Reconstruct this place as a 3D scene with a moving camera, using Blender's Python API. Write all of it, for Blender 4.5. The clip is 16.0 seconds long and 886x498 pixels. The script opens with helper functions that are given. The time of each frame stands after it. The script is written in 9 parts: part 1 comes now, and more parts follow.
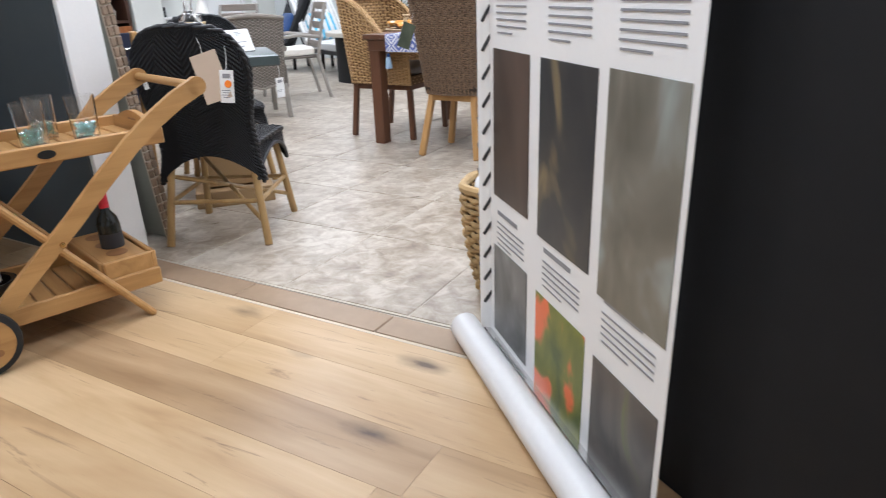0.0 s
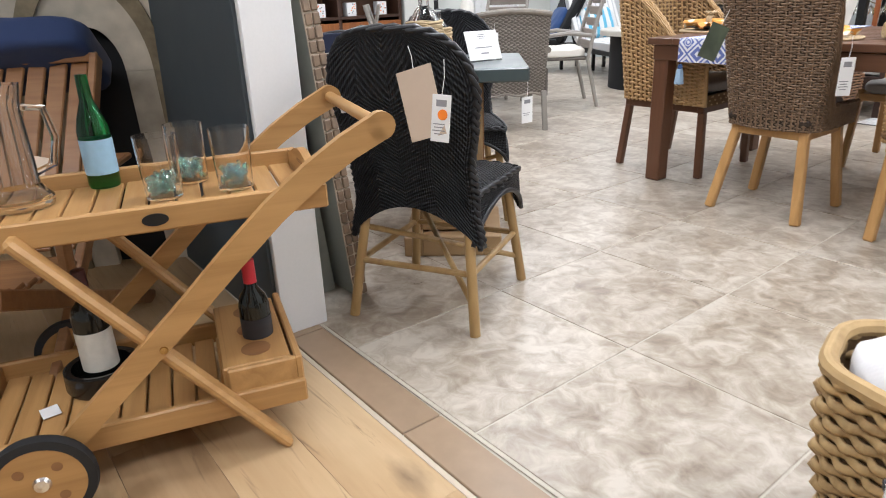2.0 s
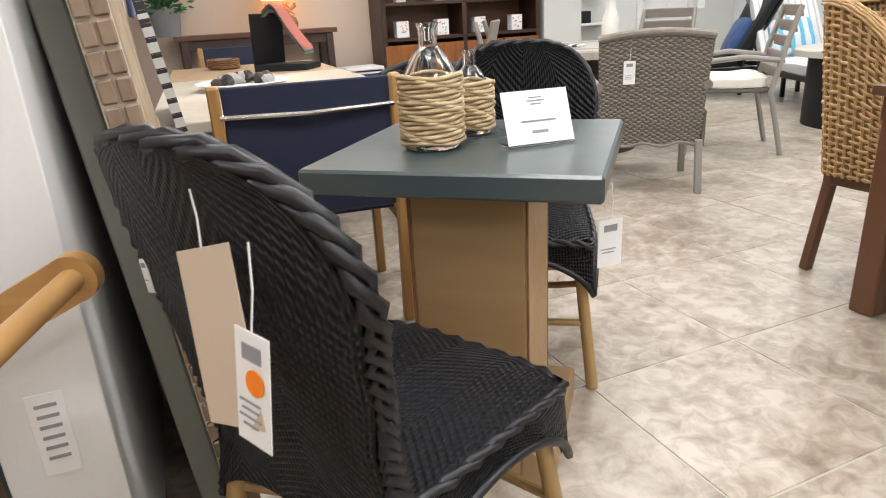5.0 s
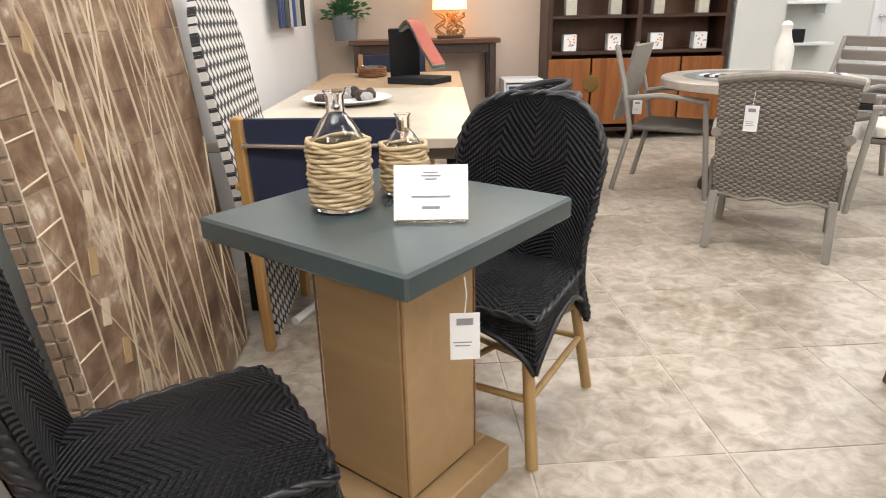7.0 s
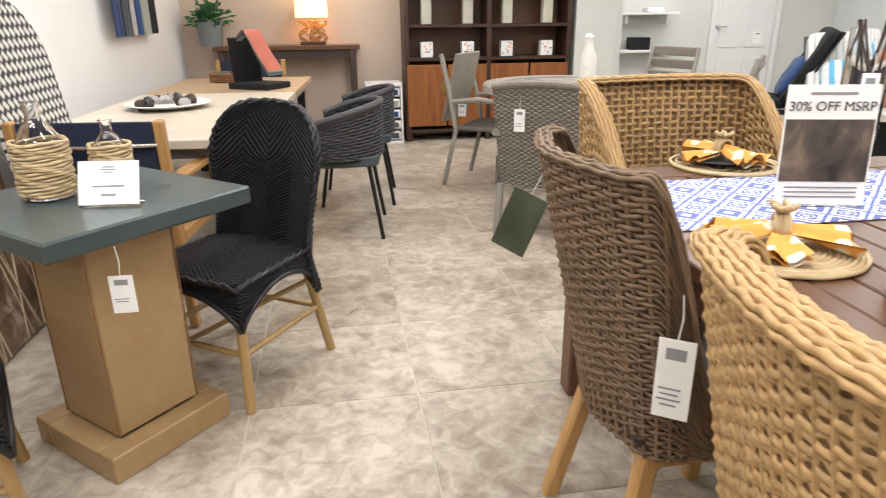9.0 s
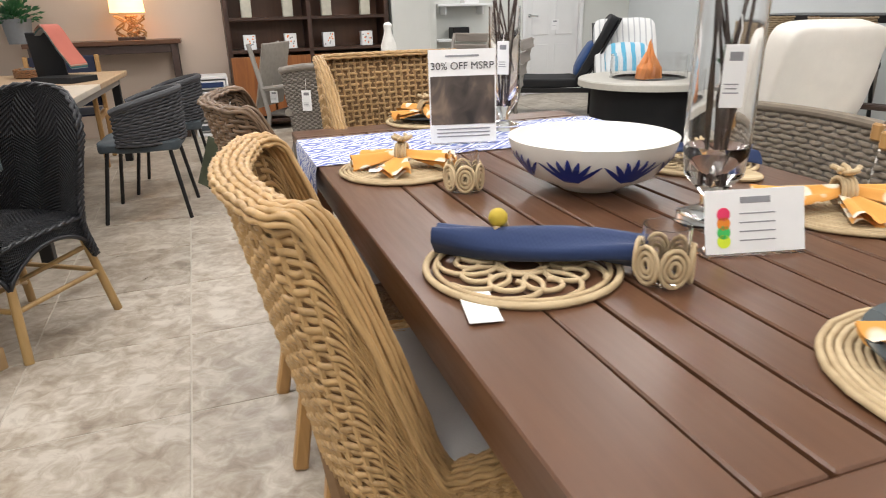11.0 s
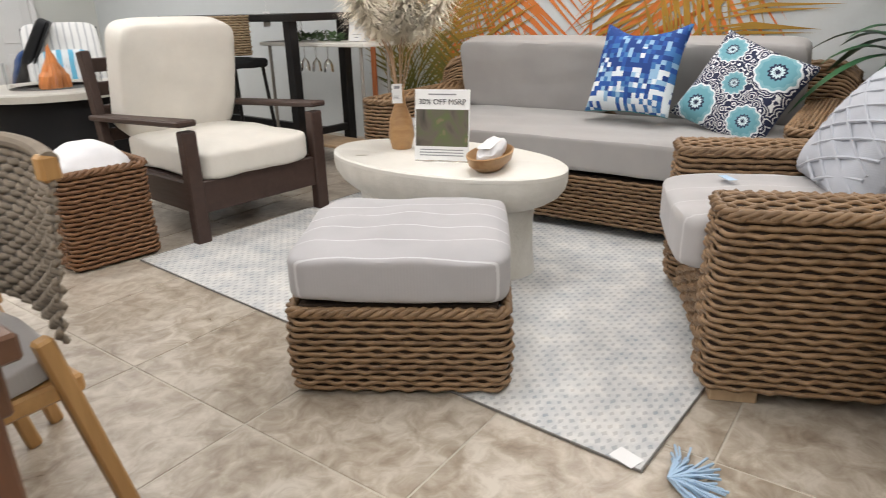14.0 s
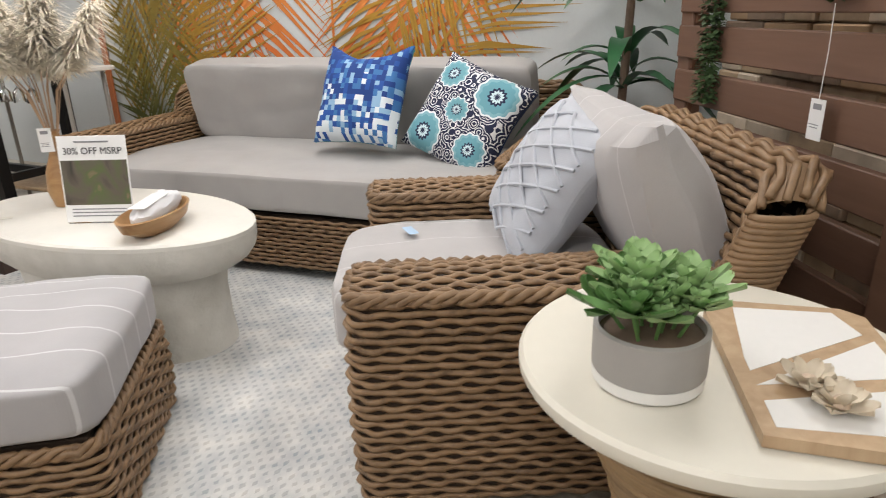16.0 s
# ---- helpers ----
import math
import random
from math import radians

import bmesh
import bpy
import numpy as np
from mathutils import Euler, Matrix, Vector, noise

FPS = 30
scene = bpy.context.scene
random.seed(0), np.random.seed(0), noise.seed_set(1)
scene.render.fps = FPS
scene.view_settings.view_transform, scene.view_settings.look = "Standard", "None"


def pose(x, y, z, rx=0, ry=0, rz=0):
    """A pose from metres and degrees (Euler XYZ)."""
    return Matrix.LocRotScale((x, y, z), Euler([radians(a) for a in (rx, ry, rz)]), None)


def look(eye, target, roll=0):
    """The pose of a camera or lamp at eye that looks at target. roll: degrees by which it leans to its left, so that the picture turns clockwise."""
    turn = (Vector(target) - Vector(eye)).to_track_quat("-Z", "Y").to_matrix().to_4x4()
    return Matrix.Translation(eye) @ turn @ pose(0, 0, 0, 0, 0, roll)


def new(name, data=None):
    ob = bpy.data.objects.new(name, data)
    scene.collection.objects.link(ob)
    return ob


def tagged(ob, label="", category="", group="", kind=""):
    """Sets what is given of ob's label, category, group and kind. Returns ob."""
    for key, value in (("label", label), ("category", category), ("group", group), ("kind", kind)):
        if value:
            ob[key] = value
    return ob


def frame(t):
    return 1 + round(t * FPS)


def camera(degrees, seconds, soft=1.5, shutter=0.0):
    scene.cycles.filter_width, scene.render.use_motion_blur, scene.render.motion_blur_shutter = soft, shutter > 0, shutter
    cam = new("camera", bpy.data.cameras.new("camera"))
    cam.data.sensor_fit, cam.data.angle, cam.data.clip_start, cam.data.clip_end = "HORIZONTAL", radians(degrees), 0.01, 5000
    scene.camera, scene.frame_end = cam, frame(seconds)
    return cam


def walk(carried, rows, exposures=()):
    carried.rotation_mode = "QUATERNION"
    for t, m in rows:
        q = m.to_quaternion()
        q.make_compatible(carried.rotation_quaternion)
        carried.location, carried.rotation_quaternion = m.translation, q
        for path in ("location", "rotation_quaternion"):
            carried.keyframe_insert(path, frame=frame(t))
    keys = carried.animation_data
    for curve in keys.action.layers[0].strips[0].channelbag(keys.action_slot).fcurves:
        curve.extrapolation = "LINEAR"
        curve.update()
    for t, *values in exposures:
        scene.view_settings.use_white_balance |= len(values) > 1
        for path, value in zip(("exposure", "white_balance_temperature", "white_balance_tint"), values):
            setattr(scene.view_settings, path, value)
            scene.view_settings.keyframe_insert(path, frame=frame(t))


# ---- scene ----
# camera and walk
cam = camera(68.5, 16.0, soft=1.0, shutter=0.2)
PATH = [
    (0, (-0.555, 1.248, 1.025), (-0.132, 3.058, 0.286), -2.1),
    (0.5, (-0.491, 1.496, 1.042), (-0.423, 3.354, 0.307), -2.3),
    (1, (-0.481, 1.763, 1.019), (-0.578, 3.617, 0.278), -2.1),
    (1.5, (-0.491, 2.012, 1.011), (-0.678, 3.867, 0.287), -2.0),
    (2, (-0.477, 2.259, 1.012), (-0.788, 4.095, 0.283), -2.3),
    (2.5, (-0.475, 2.502, 1.013), (-0.883, 4.318, 0.281), -2.0),
    (3, (-0.485, 2.739, 1.03), (-0.923, 4.548, 0.299), -1.9),
    (3.5, (-0.454, 2.957, 1.011), (-0.921, 4.76, 0.282), -2.1),
    (4, (-0.412, 3.172, 1.013), (-0.952, 4.954, 0.283), -2.1),
    (4.5, (-0.384, 3.374, 1.014), (-1.046, 5.117, 0.29), -2.0),
    (4.7, (-0.38, 3.451, 1.023), (-1.079, 5.187, 0.318), -2.6),
    (6.8, (0.135, 3.96, 1.162), (-1.168, 5.31, 0.472), -1.4),
    (7, (0.192, 3.986, 1.17), (-1.112, 5.341, 0.488), -1.2),
    (7.5, (0.407, 4.035, 1.206), (-0.908, 5.38, 0.526), -1.5),
    (8, (0.607, 4.093, 1.222), (-0.684, 5.462, 0.543), -1.1),
    (8.5, (0.786, 4.144, 1.232), (-0.482, 5.533, 0.552), -0.8),
    (9, (0.976, 4.152, 1.228), (-0.187, 5.629, 0.546), -0.6),
    (9.2, (1.029, 4.158, 1.222), (-0.063, 5.69, 0.545), -0.5),
    (11.3, (1.802, 4.048, 1.175), (0.96, 5.725, 0.484), -1.5),
    (11.5, (1.901, 4.052, 1.166), (1.088, 5.747, 0.484), -1.5),
    (12, (2.103, 4.075, 1.136), (1.375, 5.81, 0.457), -1.1),
    (12.5, (2.316, 4.158, 1.105), (1.742, 5.944, 0.413), -1.1),
    (13, (2.499, 4.274, 1.077), (2.179, 6.122, 0.383), -0.9),
    (13.1, (2.542, 4.297, 1.082), (2.284, 6.155, 0.388), -0.4),
    (13.5, (2.69, 4.423, 1.087), (2.641, 6.296, 0.385), -1.3),
    (14, (2.853, 4.523, 1.082), (3.068, 6.385, 0.385), -1.4),
    (14.5, (3.015, 4.589, 1.094), (3.42, 6.422, 0.404), -1.6),
    (15, (3.195, 4.629, 1.114), (3.71, 6.431, 0.418), -1.7),
    (15.5, (3.34, 4.694, 1.122), (3.905, 6.483, 0.43), -1.9),
    (16, (3.521, 4.792, 1.13), (4.17, 6.553, 0.438), -1.6),
]
walk(cam, [(t, look(eye, target, roll)) for t, eye, target, roll in PATH], [(0.0, 0.12, 5600, 10), (2.0, 0.14, 5850, 10), (4.5, 0.12, 6200, 10), (9.0, 0.1, 6450, 10), (11.5, -0.2, 6300, 10), (16.0, -0.3, 6400, 10)])

# world and light: a closed shop lit by ceiling panels
world = bpy.data.worlds.new("world")
world.use_nodes = True
world.node_tree.nodes["Background"].inputs[0].default_value = (0.9, 0.95, 1.0, 1)
world.node_tree.nodes["Background"].inputs[1].default_value = 0.05
scene.world = world
scene.view_settings.exposure = 0.0
CEILING = 2.75
PANEL_WATTS = 27.0
PANELS = [(-0.9, 1.6), (0.9, 0.6), (-2.6, 2.4), (-0.6, 4.2), (1.4, 3.2), (-2.6, 5.9), (-0.7, 6.6), (1.1, 5.4), (3.0, 4.0),
          (-2.9, 8.4), (-0.9, 9.0), (1.2, 8.2), (3.0, 6.9), (5.15, 6.25), (0.4, 11.2), (4.2, 8.0), (-1.2, 11.6)]
for px, py in PANELS:
    lamp = bpy.data.lights.new("panel_lamp", "AREA")
    lamp.shape, lamp.size, lamp.size_y = "RECTANGLE", 1.1, 0.5
    lamp.energy, lamp.color = PANEL_WATTS, (1.0, 0.97, 0.94)
    lob = new("panel_lamp", lamp)
    lob.matrix_world = pose(px, py, CEILING - 0.05, 0, 0, 46.5)

# ---- mesh helpers ----


class Shape:
    """Collects vertices, faces and uvs for one mesh."""

    def __init__(self):
        self.v, self.f, self.uv = [], [], []
        self.rows = []

    def add(self, verts, faces, uvs=None):
        o = len(self.v)
        self.v.extend([tuple(p) for p in verts])
        self.uv.extend(uvs if uvs else [(0.0, 0.0)] * len(verts))
        self.f.extend([tuple(i + o for i in face) for face in faces])
        return self

    def box(self, size, m=Matrix(), bevel=0.004):
        """A box with chamfered edges, centred on the pose m."""
        h = [s / 2 for s in size]
        b = min(bevel, 0.45 * min(size))
        verts, ids, faces = [], {}, []
        for sx in (-1, 1):
            for sy in (-1, 1):
                for sz in (-1, 1):
                    s = (sx, sy, sz)
                    for ax in range(3):
                        p = [s[k] * (h[k] - (0 if k == ax else b)) for k in range(3)]
                        ids[s, ax] = len(verts)
                        verts.append(m @ Vector(p))
        for ax in range(3):
            j, k = (ax + 1) % 3, (ax + 2) % 3
            for sg in (-1, 1):
                quad = []
                for a, c in ((-1, -1), (1, -1), (1, 1), (-1, 1)):
                    s = [0, 0, 0]
                    s[ax], s[j], s[k] = sg, a, c
                    quad.append(ids[tuple(s), ax])
                faces.append(quad if sg > 0 else quad[::-1])
            for a in (-1, 1):
                for c in (-1, 1):
                    s0, s1 = [0, 0, 0], [0, 0, 0]
                    s0[ax], s1[ax] = -1, 1
                    s0[j] = s1[j] = a
                    s0[k] = s1[k] = c
                    q = [ids[tuple(s0), j], ids[tuple(s1), j], ids[tuple(s1), k], ids[tuple(s0), k]]
                    faces.append(q if a * c > 0 else q[::-1])
        for sx in (-1, 1):
            for sy in (-1, 1):
                for sz in (-1, 1):
                    t = [ids[(sx, sy, sz), ax] for ax in range(3)]
                    faces.append(t if sx * sy * sz > 0 else t[::-1])
        return self.add(verts, faces)

    def bar(self, a, b, w, h, bevel=0.004, up=(0, 0, 1)):
        """A straight bar of section w by h from a to b."""
        a, b, up = Vector(a), Vector(b), Vector(up)
        y = (b - a).normalized()
        x = y.cross(up)
        x = x.normalized() if x.length > 1e-4 else Vector((1, 0, 0))
        z = x.cross(y)
        m = Matrix((x, y, z)).transposed().to_4x4()
        m.translation = (a + b) / 2
        return self.box((w, (b - a).length, h), m, bevel)

    def tube(self, pts, r, sides=8, closed=False, caps=True):
        pts = [Vector(p) for p in pts]
        n = len(pts)
        rs = r if isinstance(r, (list, tuple)) else [r] * n
        verts, faces, uvs, ref = [], [], [], None
        run = 0.0
        for i, p in enumerate(pts):
            a = pts[(i - 1) % n] if (closed or i) else p
            b = pts[(i + 1) % n] if (closed or i < n - 1) else p
            t = (b - a).normalized()
            if ref is None:
                ref = t.orthogonal().normalized()
            ref = (ref - t * ref.dot(t)).normalized()
            other = t.cross(ref)
            if i:
                run += (p - pts[i - 1]).length
            for k in range(sides):
                g = 2 * math.pi * k / sides
                verts.append(p + (ref * math.cos(g) + other * math.sin(g)) * rs[i])
                uvs.append((k / sides, run))
        for i in range(n if closed else n - 1):
            for k in range(sides):
                i2, k2 = (i + 1) % n, (k + 1) % sides
                faces.append((i * sides + k, i * sides + k2, i2 * sides + k2, i2 * sides + k))
        if caps and not closed:
            faces.append(tuple(range(sides))[::-1])
            faces.append(tuple((n - 1) * sides + k for k in range(sides)))
        return self.add(verts, faces, uvs)

    def lathe(self, profile, seg=32, m=Matrix(), sx=1.0, sy=1.0):
        """Turns (radius, z) pairs about z."""
        verts, faces, uvs = [], [], []
        for r, z in profile:
            for k in range(seg):
                g = 2 * math.pi * k / seg
                verts.append(m @ Vector((r * sx * math.cos(g), r * sy * math.sin(g), z)))
                uvs.append((k / seg, z))
        for i in range(len(profile) - 1):
            for k in range(seg):
                k2 = (k + 1) % seg
                faces.append((i * seg + k, i * seg + k2, (i + 1) * seg + k2, (i + 1) * seg + k))
        return self.add(verts, faces, uvs)

    def grid(self, fn, nu, nv, scale=(1.0, 1.0), flip=False):
        """A sheet fn(u, v) for u, v in 0..1, with uvs in metres by scale."""
        verts, uvs, faces = [], [], []
        for i in range(nu + 1):
            for j in range(nv + 1):
                verts.append(fn(i / nu, j / nv))
                uvs.append((i / nu * scale[0], j / nv * scale[1]))
        for i in range(nu):
            for j in range(nv):
                a = i * (nv + 1) + j
                q = (a, a + nv + 1, a + nv + 2, a + 1)
                faces.append(q[::-1] if flip else q)
        return self.add(verts, faces, uvs)

    def cushion(self, size, m=Matrix(), k=7.0, crown=0.10, n=12, pinch=0.0, sag=0.0, chop=0.0):
        """A stuffed block: rounded edges, swollen faces; pinch thins it to a seam like a throw pillow."""
        hx, hy, hz = (s / 2 for s in size)
        verts, faces, uvs, seen = [], [], [], {}

        def put(x, y, z):
            key = (round(x, 4), round(y, 4), round(z, 4))
            if key in seen:
                return seen[key]
            top = max(abs(x), abs(y), abs(z))
            r = (abs(x) ** k + abs(y) ** k + abs(z) ** k) ** (1 / k)
            px, py, pz = (c * top / r for c in (x, y, z))
            if pinch:
                px, py = x * (1 - 0.05 * (1 - y * y)), y * (1 - 0.05 * (1 - x * x))
                edge = max(0.0, (1 - x * x) * (1 - y * y))
                pz = z * (0.05 + 0.95 * edge ** pinch)
                px, py = x * (1 - 0.07 * (1 - y * y)), y * (1 - 0.07 * (1 - x * x)) - chop * max(0.0, y) ** 2 * (1 - x * x) ** 1.5
            else:
                pz *= 1 + crown * (1 - x * x) * (1 - y * y) * (1.6 if z > 0 else 0.4)
                px *= 1 + 0.02 * (1 - y * y)
                py *= 1 + 0.02 * (1 - x * x)
            w = noise.noise((px * 2.3 + hx * 9, py * 2.3, pz * 2 + hy * 7)) * 0.012
            seen[key] = len(verts)
            verts.append(m @ Vector((px * hx, py * hy, pz * hz + w - sag * (1 - x * x) * (1 - y * y))))
            uvs.append((px * hx, py * hy))
            return seen[key]

        for ax in range(3):
            for sg in (-1, 1):
                for i in range(n):
                    for j in range(n):
                        q = []
                        for a, b in ((i, j), (i + 1, j), (i + 1, j + 1), (i, j + 1)):
                            c = [0.0, 0.0, 0.0]
                            c[ax], c[(ax + 1) % 3], c[(ax + 2) % 3] = sg, 2 * a / n - 1, 2 * b / n - 1
                            q.append(put(*c))
                        if len(set(q)) > 2:
                            faces.append(q if sg > 0 else q[::-1])
        return self.add(verts, faces, uvs)

    def weave(self, S, length, height, pitch=0.02, stake=0.06, r=0.009, amp=0.008, closed=False, sides=5, flat=1.0, phase=0, ends=None):
        """Strands laid in rows over upright stakes on the sheet S(a, h), a along and h up, both 0..1."""
        rows = max(2, int(round(height / pitch)))
        stakes = max(2, int(round(length / stake)))
        if closed and stakes % 2:
            stakes += 1
        n = stakes * 4
        for j in range(rows):
            h = (j + 0.5) / rows
            lo, hi = ends(h) if ends else (0.0, 1.0)
            count = n if closed else n + 1
            base = [Vector(S(lo + (hi - lo) * i / n, h)) for i in range(count)]
            above = [Vector(S(lo + (hi - lo) * i / n, min(1.0, h + 0.02))) for i in range(count)]
            below = [Vector(S(lo + (hi - lo) * i / n, max(0.0, h - 0.02))) for i in range(count)]
            verts, faces, uvs = [], [], []
            for i in range(count):
                a = base[(i - 1) % count] if (closed or i) else base[i]
                b = base[(i + 1) % count] if (closed or i < count - 1) else base[i]
                t = (b - a).normalized()
                up = (above[i] - below[i]).normalized()
                out = t.cross(up).normalized()
                wob = amp * math.cos(math.pi * i / 4 + math.pi * (j + phase)) + 0.0012 * math.sin(i * 1.7 + j * 2.3)
                p = base[i] + out * wob + up * (0.0015 * math.sin(i * 0.9 + j * 5.1))
                for k in range(sides):
                    g = 2 * math.pi * k / sides
                    verts.append(p + out * math.cos(g) * r * flat + up * math.sin(g) * r)
                    uvs.append((i / 4.0, j + k / sides))
            for i in range(count if closed else count - 1):
                i2 = (i + 1) % count
                for k in range(sides):
                    k2 = (k + 1) % sides
                    faces.append((i * sides + k, i2 * sides + k, i2 * sides + k2, i * sides + k2))
            if not closed:
                faces.append(tuple(range(sides)))
                faces.append(tuple((count - 1) * sides + k for k in range(sides))[::-1])
            self.rows.append(Shape().add(verts, faces, uvs))
            self.add(verts, faces, uvs)
        return self

    def mesh(self, name, material, sharp=35):
        me = bpy.data.meshes.new(name)
        me.from_pydata(self.v, [], self.f)
        layer = me.uv_layers.new(name="UVMap")
        idx = np.empty(len(me.loops), dtype=np.int32)
        me.loops.foreach_get("vertex_index", idx)
        layer.data.foreach_set("uv", np.array(self.uv, dtype=np.float32)[idx].ravel())
        me.materials.append(material)
        me.polygons.foreach_set("use_smooth", [True] * len(me.polygons))
        me.update()
        if sharp < 170:
            me.set_sharp_from_angle(angle=radians(sharp))
        return me


def part(name, shape, material, parent, label="", sharp=35):
    ob = new(name, shape.mesh(name, material, sharp))
    ob.parent = parent
    if label:
        ob["label"] = label
    return ob


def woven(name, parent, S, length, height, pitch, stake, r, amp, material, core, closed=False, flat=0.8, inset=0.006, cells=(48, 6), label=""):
    """A woven panel: a core sheet as the part, mostly coloured dark as shade between strands, each strand a piece of
    it.
    """
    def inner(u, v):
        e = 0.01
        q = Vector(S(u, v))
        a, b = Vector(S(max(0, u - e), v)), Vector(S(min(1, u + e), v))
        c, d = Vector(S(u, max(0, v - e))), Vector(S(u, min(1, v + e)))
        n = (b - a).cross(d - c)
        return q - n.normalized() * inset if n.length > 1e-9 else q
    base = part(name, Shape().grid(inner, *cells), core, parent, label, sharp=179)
    for row in Shape().weave(S, length, height, pitch, stake, r, amp, closed=closed, flat=flat).rows:
        part("strand", row, material, base, sharp=179)
    return base


def thing(name, m, label, category, group="", kind=""):
    ob = new(name)
    ob.empty_display_size = 0.1
    ob.matrix_basis = m
    return tagged(ob, label, category, group, kind)


def solo(name, shape, material, m, label, category, group="", kind="", sharp=35):
    ob = new(name, shape.mesh(name, material, sharp))
    ob.matrix_basis = m
    return tagged(ob, label, category, group, kind)


def setting(name, shape, material, sharp=35):
    ob = new(name, shape.mesh(name, material, sharp))
    return tagged(ob, kind="structure")


def lettering(name, text, size, material, parent, m):
    cu = bpy.data.curves.new(name, "FONT")
    cu.body, cu.size, cu.align_x, cu.extrude = text, size, "CENTER", 0.0004
    tmp = bpy.data.objects.new(name, cu)
    scene.collection.objects.link(tmp)
    bpy.context.view_layer.update()
    me = bpy.data.meshes.new_from_object(tmp.evaluated_get(bpy.context.evaluated_depsgraph_get()))
    bpy.data.objects.remove(tmp)
    me.materials.clear()
    me.materials.append(material)
    ob = new(name, me)
    ob.parent = parent
    ob.matrix_basis = m
    return ob


# ---- materials ----


class Nodes:
    def __init__(self, name, rough=0.5, metal=0.0):
        self.mat = bpy.data.materials.new(name)
        self.mat.use_nodes = True
        self.t = self.mat.node_tree
        self.bsdf = self.t.nodes["Principled BSDF"]
        self.bsdf.inputs["Roughness"].default_value = rough
        self.bsdf.inputs["Metallic"].default_value = metal
        self.coord = self.t.nodes.new("ShaderNodeTexCoord")
        self.info = self.t.nodes.new("ShaderNodeObjectInfo")

    def node(self, kind, operation="", data_type="", blend_type="", feature=""):
        n = self.t.nodes.new(kind)
        if data_type:
            n.data_type = data_type
        if operation:
            n.operation = operation
        if blend_type:
            n.blend_type = blend_type
        if feature:
            n.feature = feature
        return n

    def link(self, a, b):
        self.t.links.new(a, b)

    def value(self, socket, v):
        if isinstance(v, bpy.types.NodeSocket):
            self.link(v, socket)
        else:
            socket.default_value = v

    def place(self, scale=(1, 1, 1), source="Object", rot=(0, 0, 0), shift=True):
        n = self.node("ShaderNodeMapping")
        self.link(self.coord.outputs[source], n.inputs["Vector"])
        n.inputs["Scale"].default_value = scale
        n.inputs["Rotation"].default_value = [radians(a) for a in rot]
        if shift:
            mul = self.node("ShaderNodeVectorMath", operation="SCALE")
            mul.inputs[0].default_value = (13.1, 7.7, 5.3)
            self.link(self.info.outputs["Random"], mul.inputs["Scale"])
            self.link(mul.outputs[0], n.inputs["Location"])
        return n.outputs[0]

    def noise(self, vec, scale, detail=4.0, rough=0.55, distort=0.0):
        n = self.node("ShaderNodeTexNoise")
        self.link(vec, n.inputs["Vector"])
        n.inputs["Scale"].default_value = scale
        n.inputs["Detail"].default_value = detail
        n.inputs["Roughness"].default_value = rough
        n.inputs["Distortion"].default_value = distort
        return n.outputs["Fac"]

    def ramp(self, fac, stops, mode="LINEAR"):
        n = self.node("ShaderNodeValToRGB")
        n.color_ramp.interpolation = mode
        e = n.color_ramp.elements
        while len(e) < len(stops):
            e.new(0.5)
        for el, (p, c) in zip(e, stops):
            el.position, el.color = p, (*c, 1) if len(c) == 3 else c
        self.value(n.inputs[0], fac)
        return n.outputs[0]

    def math(self, op, a, b=0.0, c=0.0):
        n = self.node("ShaderNodeMath", operation=op)
        for s, v in zip(n.inputs, (a, b, c)):
            self.value(s, v)
        return n.outputs[0]

    def mix(self, fac, a, b, mode="MIX"):
        n = self.node("ShaderNodeMix", data_type="RGBA", blend_type=mode)
        self.value(n.inputs["Factor"], fac)
        ins = [s for s in n.inputs if s.type == "RGBA"]
        for s, v in zip(ins, (a, b)):
            if isinstance(v, tuple):
                s.default_value = (*v, 1)
            else:
                self.link(v, s)
        return [o for o in n.outputs if o.type == "RGBA"][0]

    def color(self, c):
        if isinstance(c, tuple):
            self.bsdf.inputs["Base Color"].default_value = (*c, 1)
        else:
            self.link(c, self.bsdf.inputs["Base Color"])
        return self

    def rough(self, socket):
        self.link(socket, self.bsdf.inputs["Roughness"])
        return self

    def bump(self, height, strength=0.3, distance=0.002):
        n = self.node("ShaderNodeBump")
        n.inputs["Strength"].default_value = strength
        n.inputs["Distance"].default_value = distance
        self.link(height, n.inputs["Height"])
        prev = self.bsdf.inputs["Normal"]
        if prev.is_linked:
            self.link(prev.links[0].from_socket, n.inputs["Normal"])
        self.link(n.outputs[0], prev)
        return self

    def split(self, vec):
        n = self.node("ShaderNodeSeparateXYZ")
        self.link(vec, n.inputs[0])
        return n.outputs[0], n.outputs[1], n.outputs[2]


def shade(c, f):
    return tuple(min(1.0, v * f) for v in c)


def plain(name, c, rough=0.5, metal=0.0, vary=0.12, grain=60.0, bump=0.15, coat=0.0):
    """Paint, plastic, fabric: a colour with two scales of variation and fine relief."""
    n = Nodes(name, rough, metal)
    v = n.place()
    big, fine = n.noise(v, 3.0, 3), n.noise(v, grain, 3)
    both = n.math("MULTIPLY_ADD", big, 0.6, n.math("MULTIPLY", fine, 0.4))
    n.color(n.ramp(both, [(0.3, shade(c, 1 - vary)), (0.7, shade(c, 1 + vary))]))
    n.rough(n.math("MULTIPLY_ADD", big, 0.25, rough - 0.12))
    n.bump(fine, bump, 0.001)
    if coat:
        n.bsdf.inputs["Coat Weight"].default_value = coat
    return n.mat


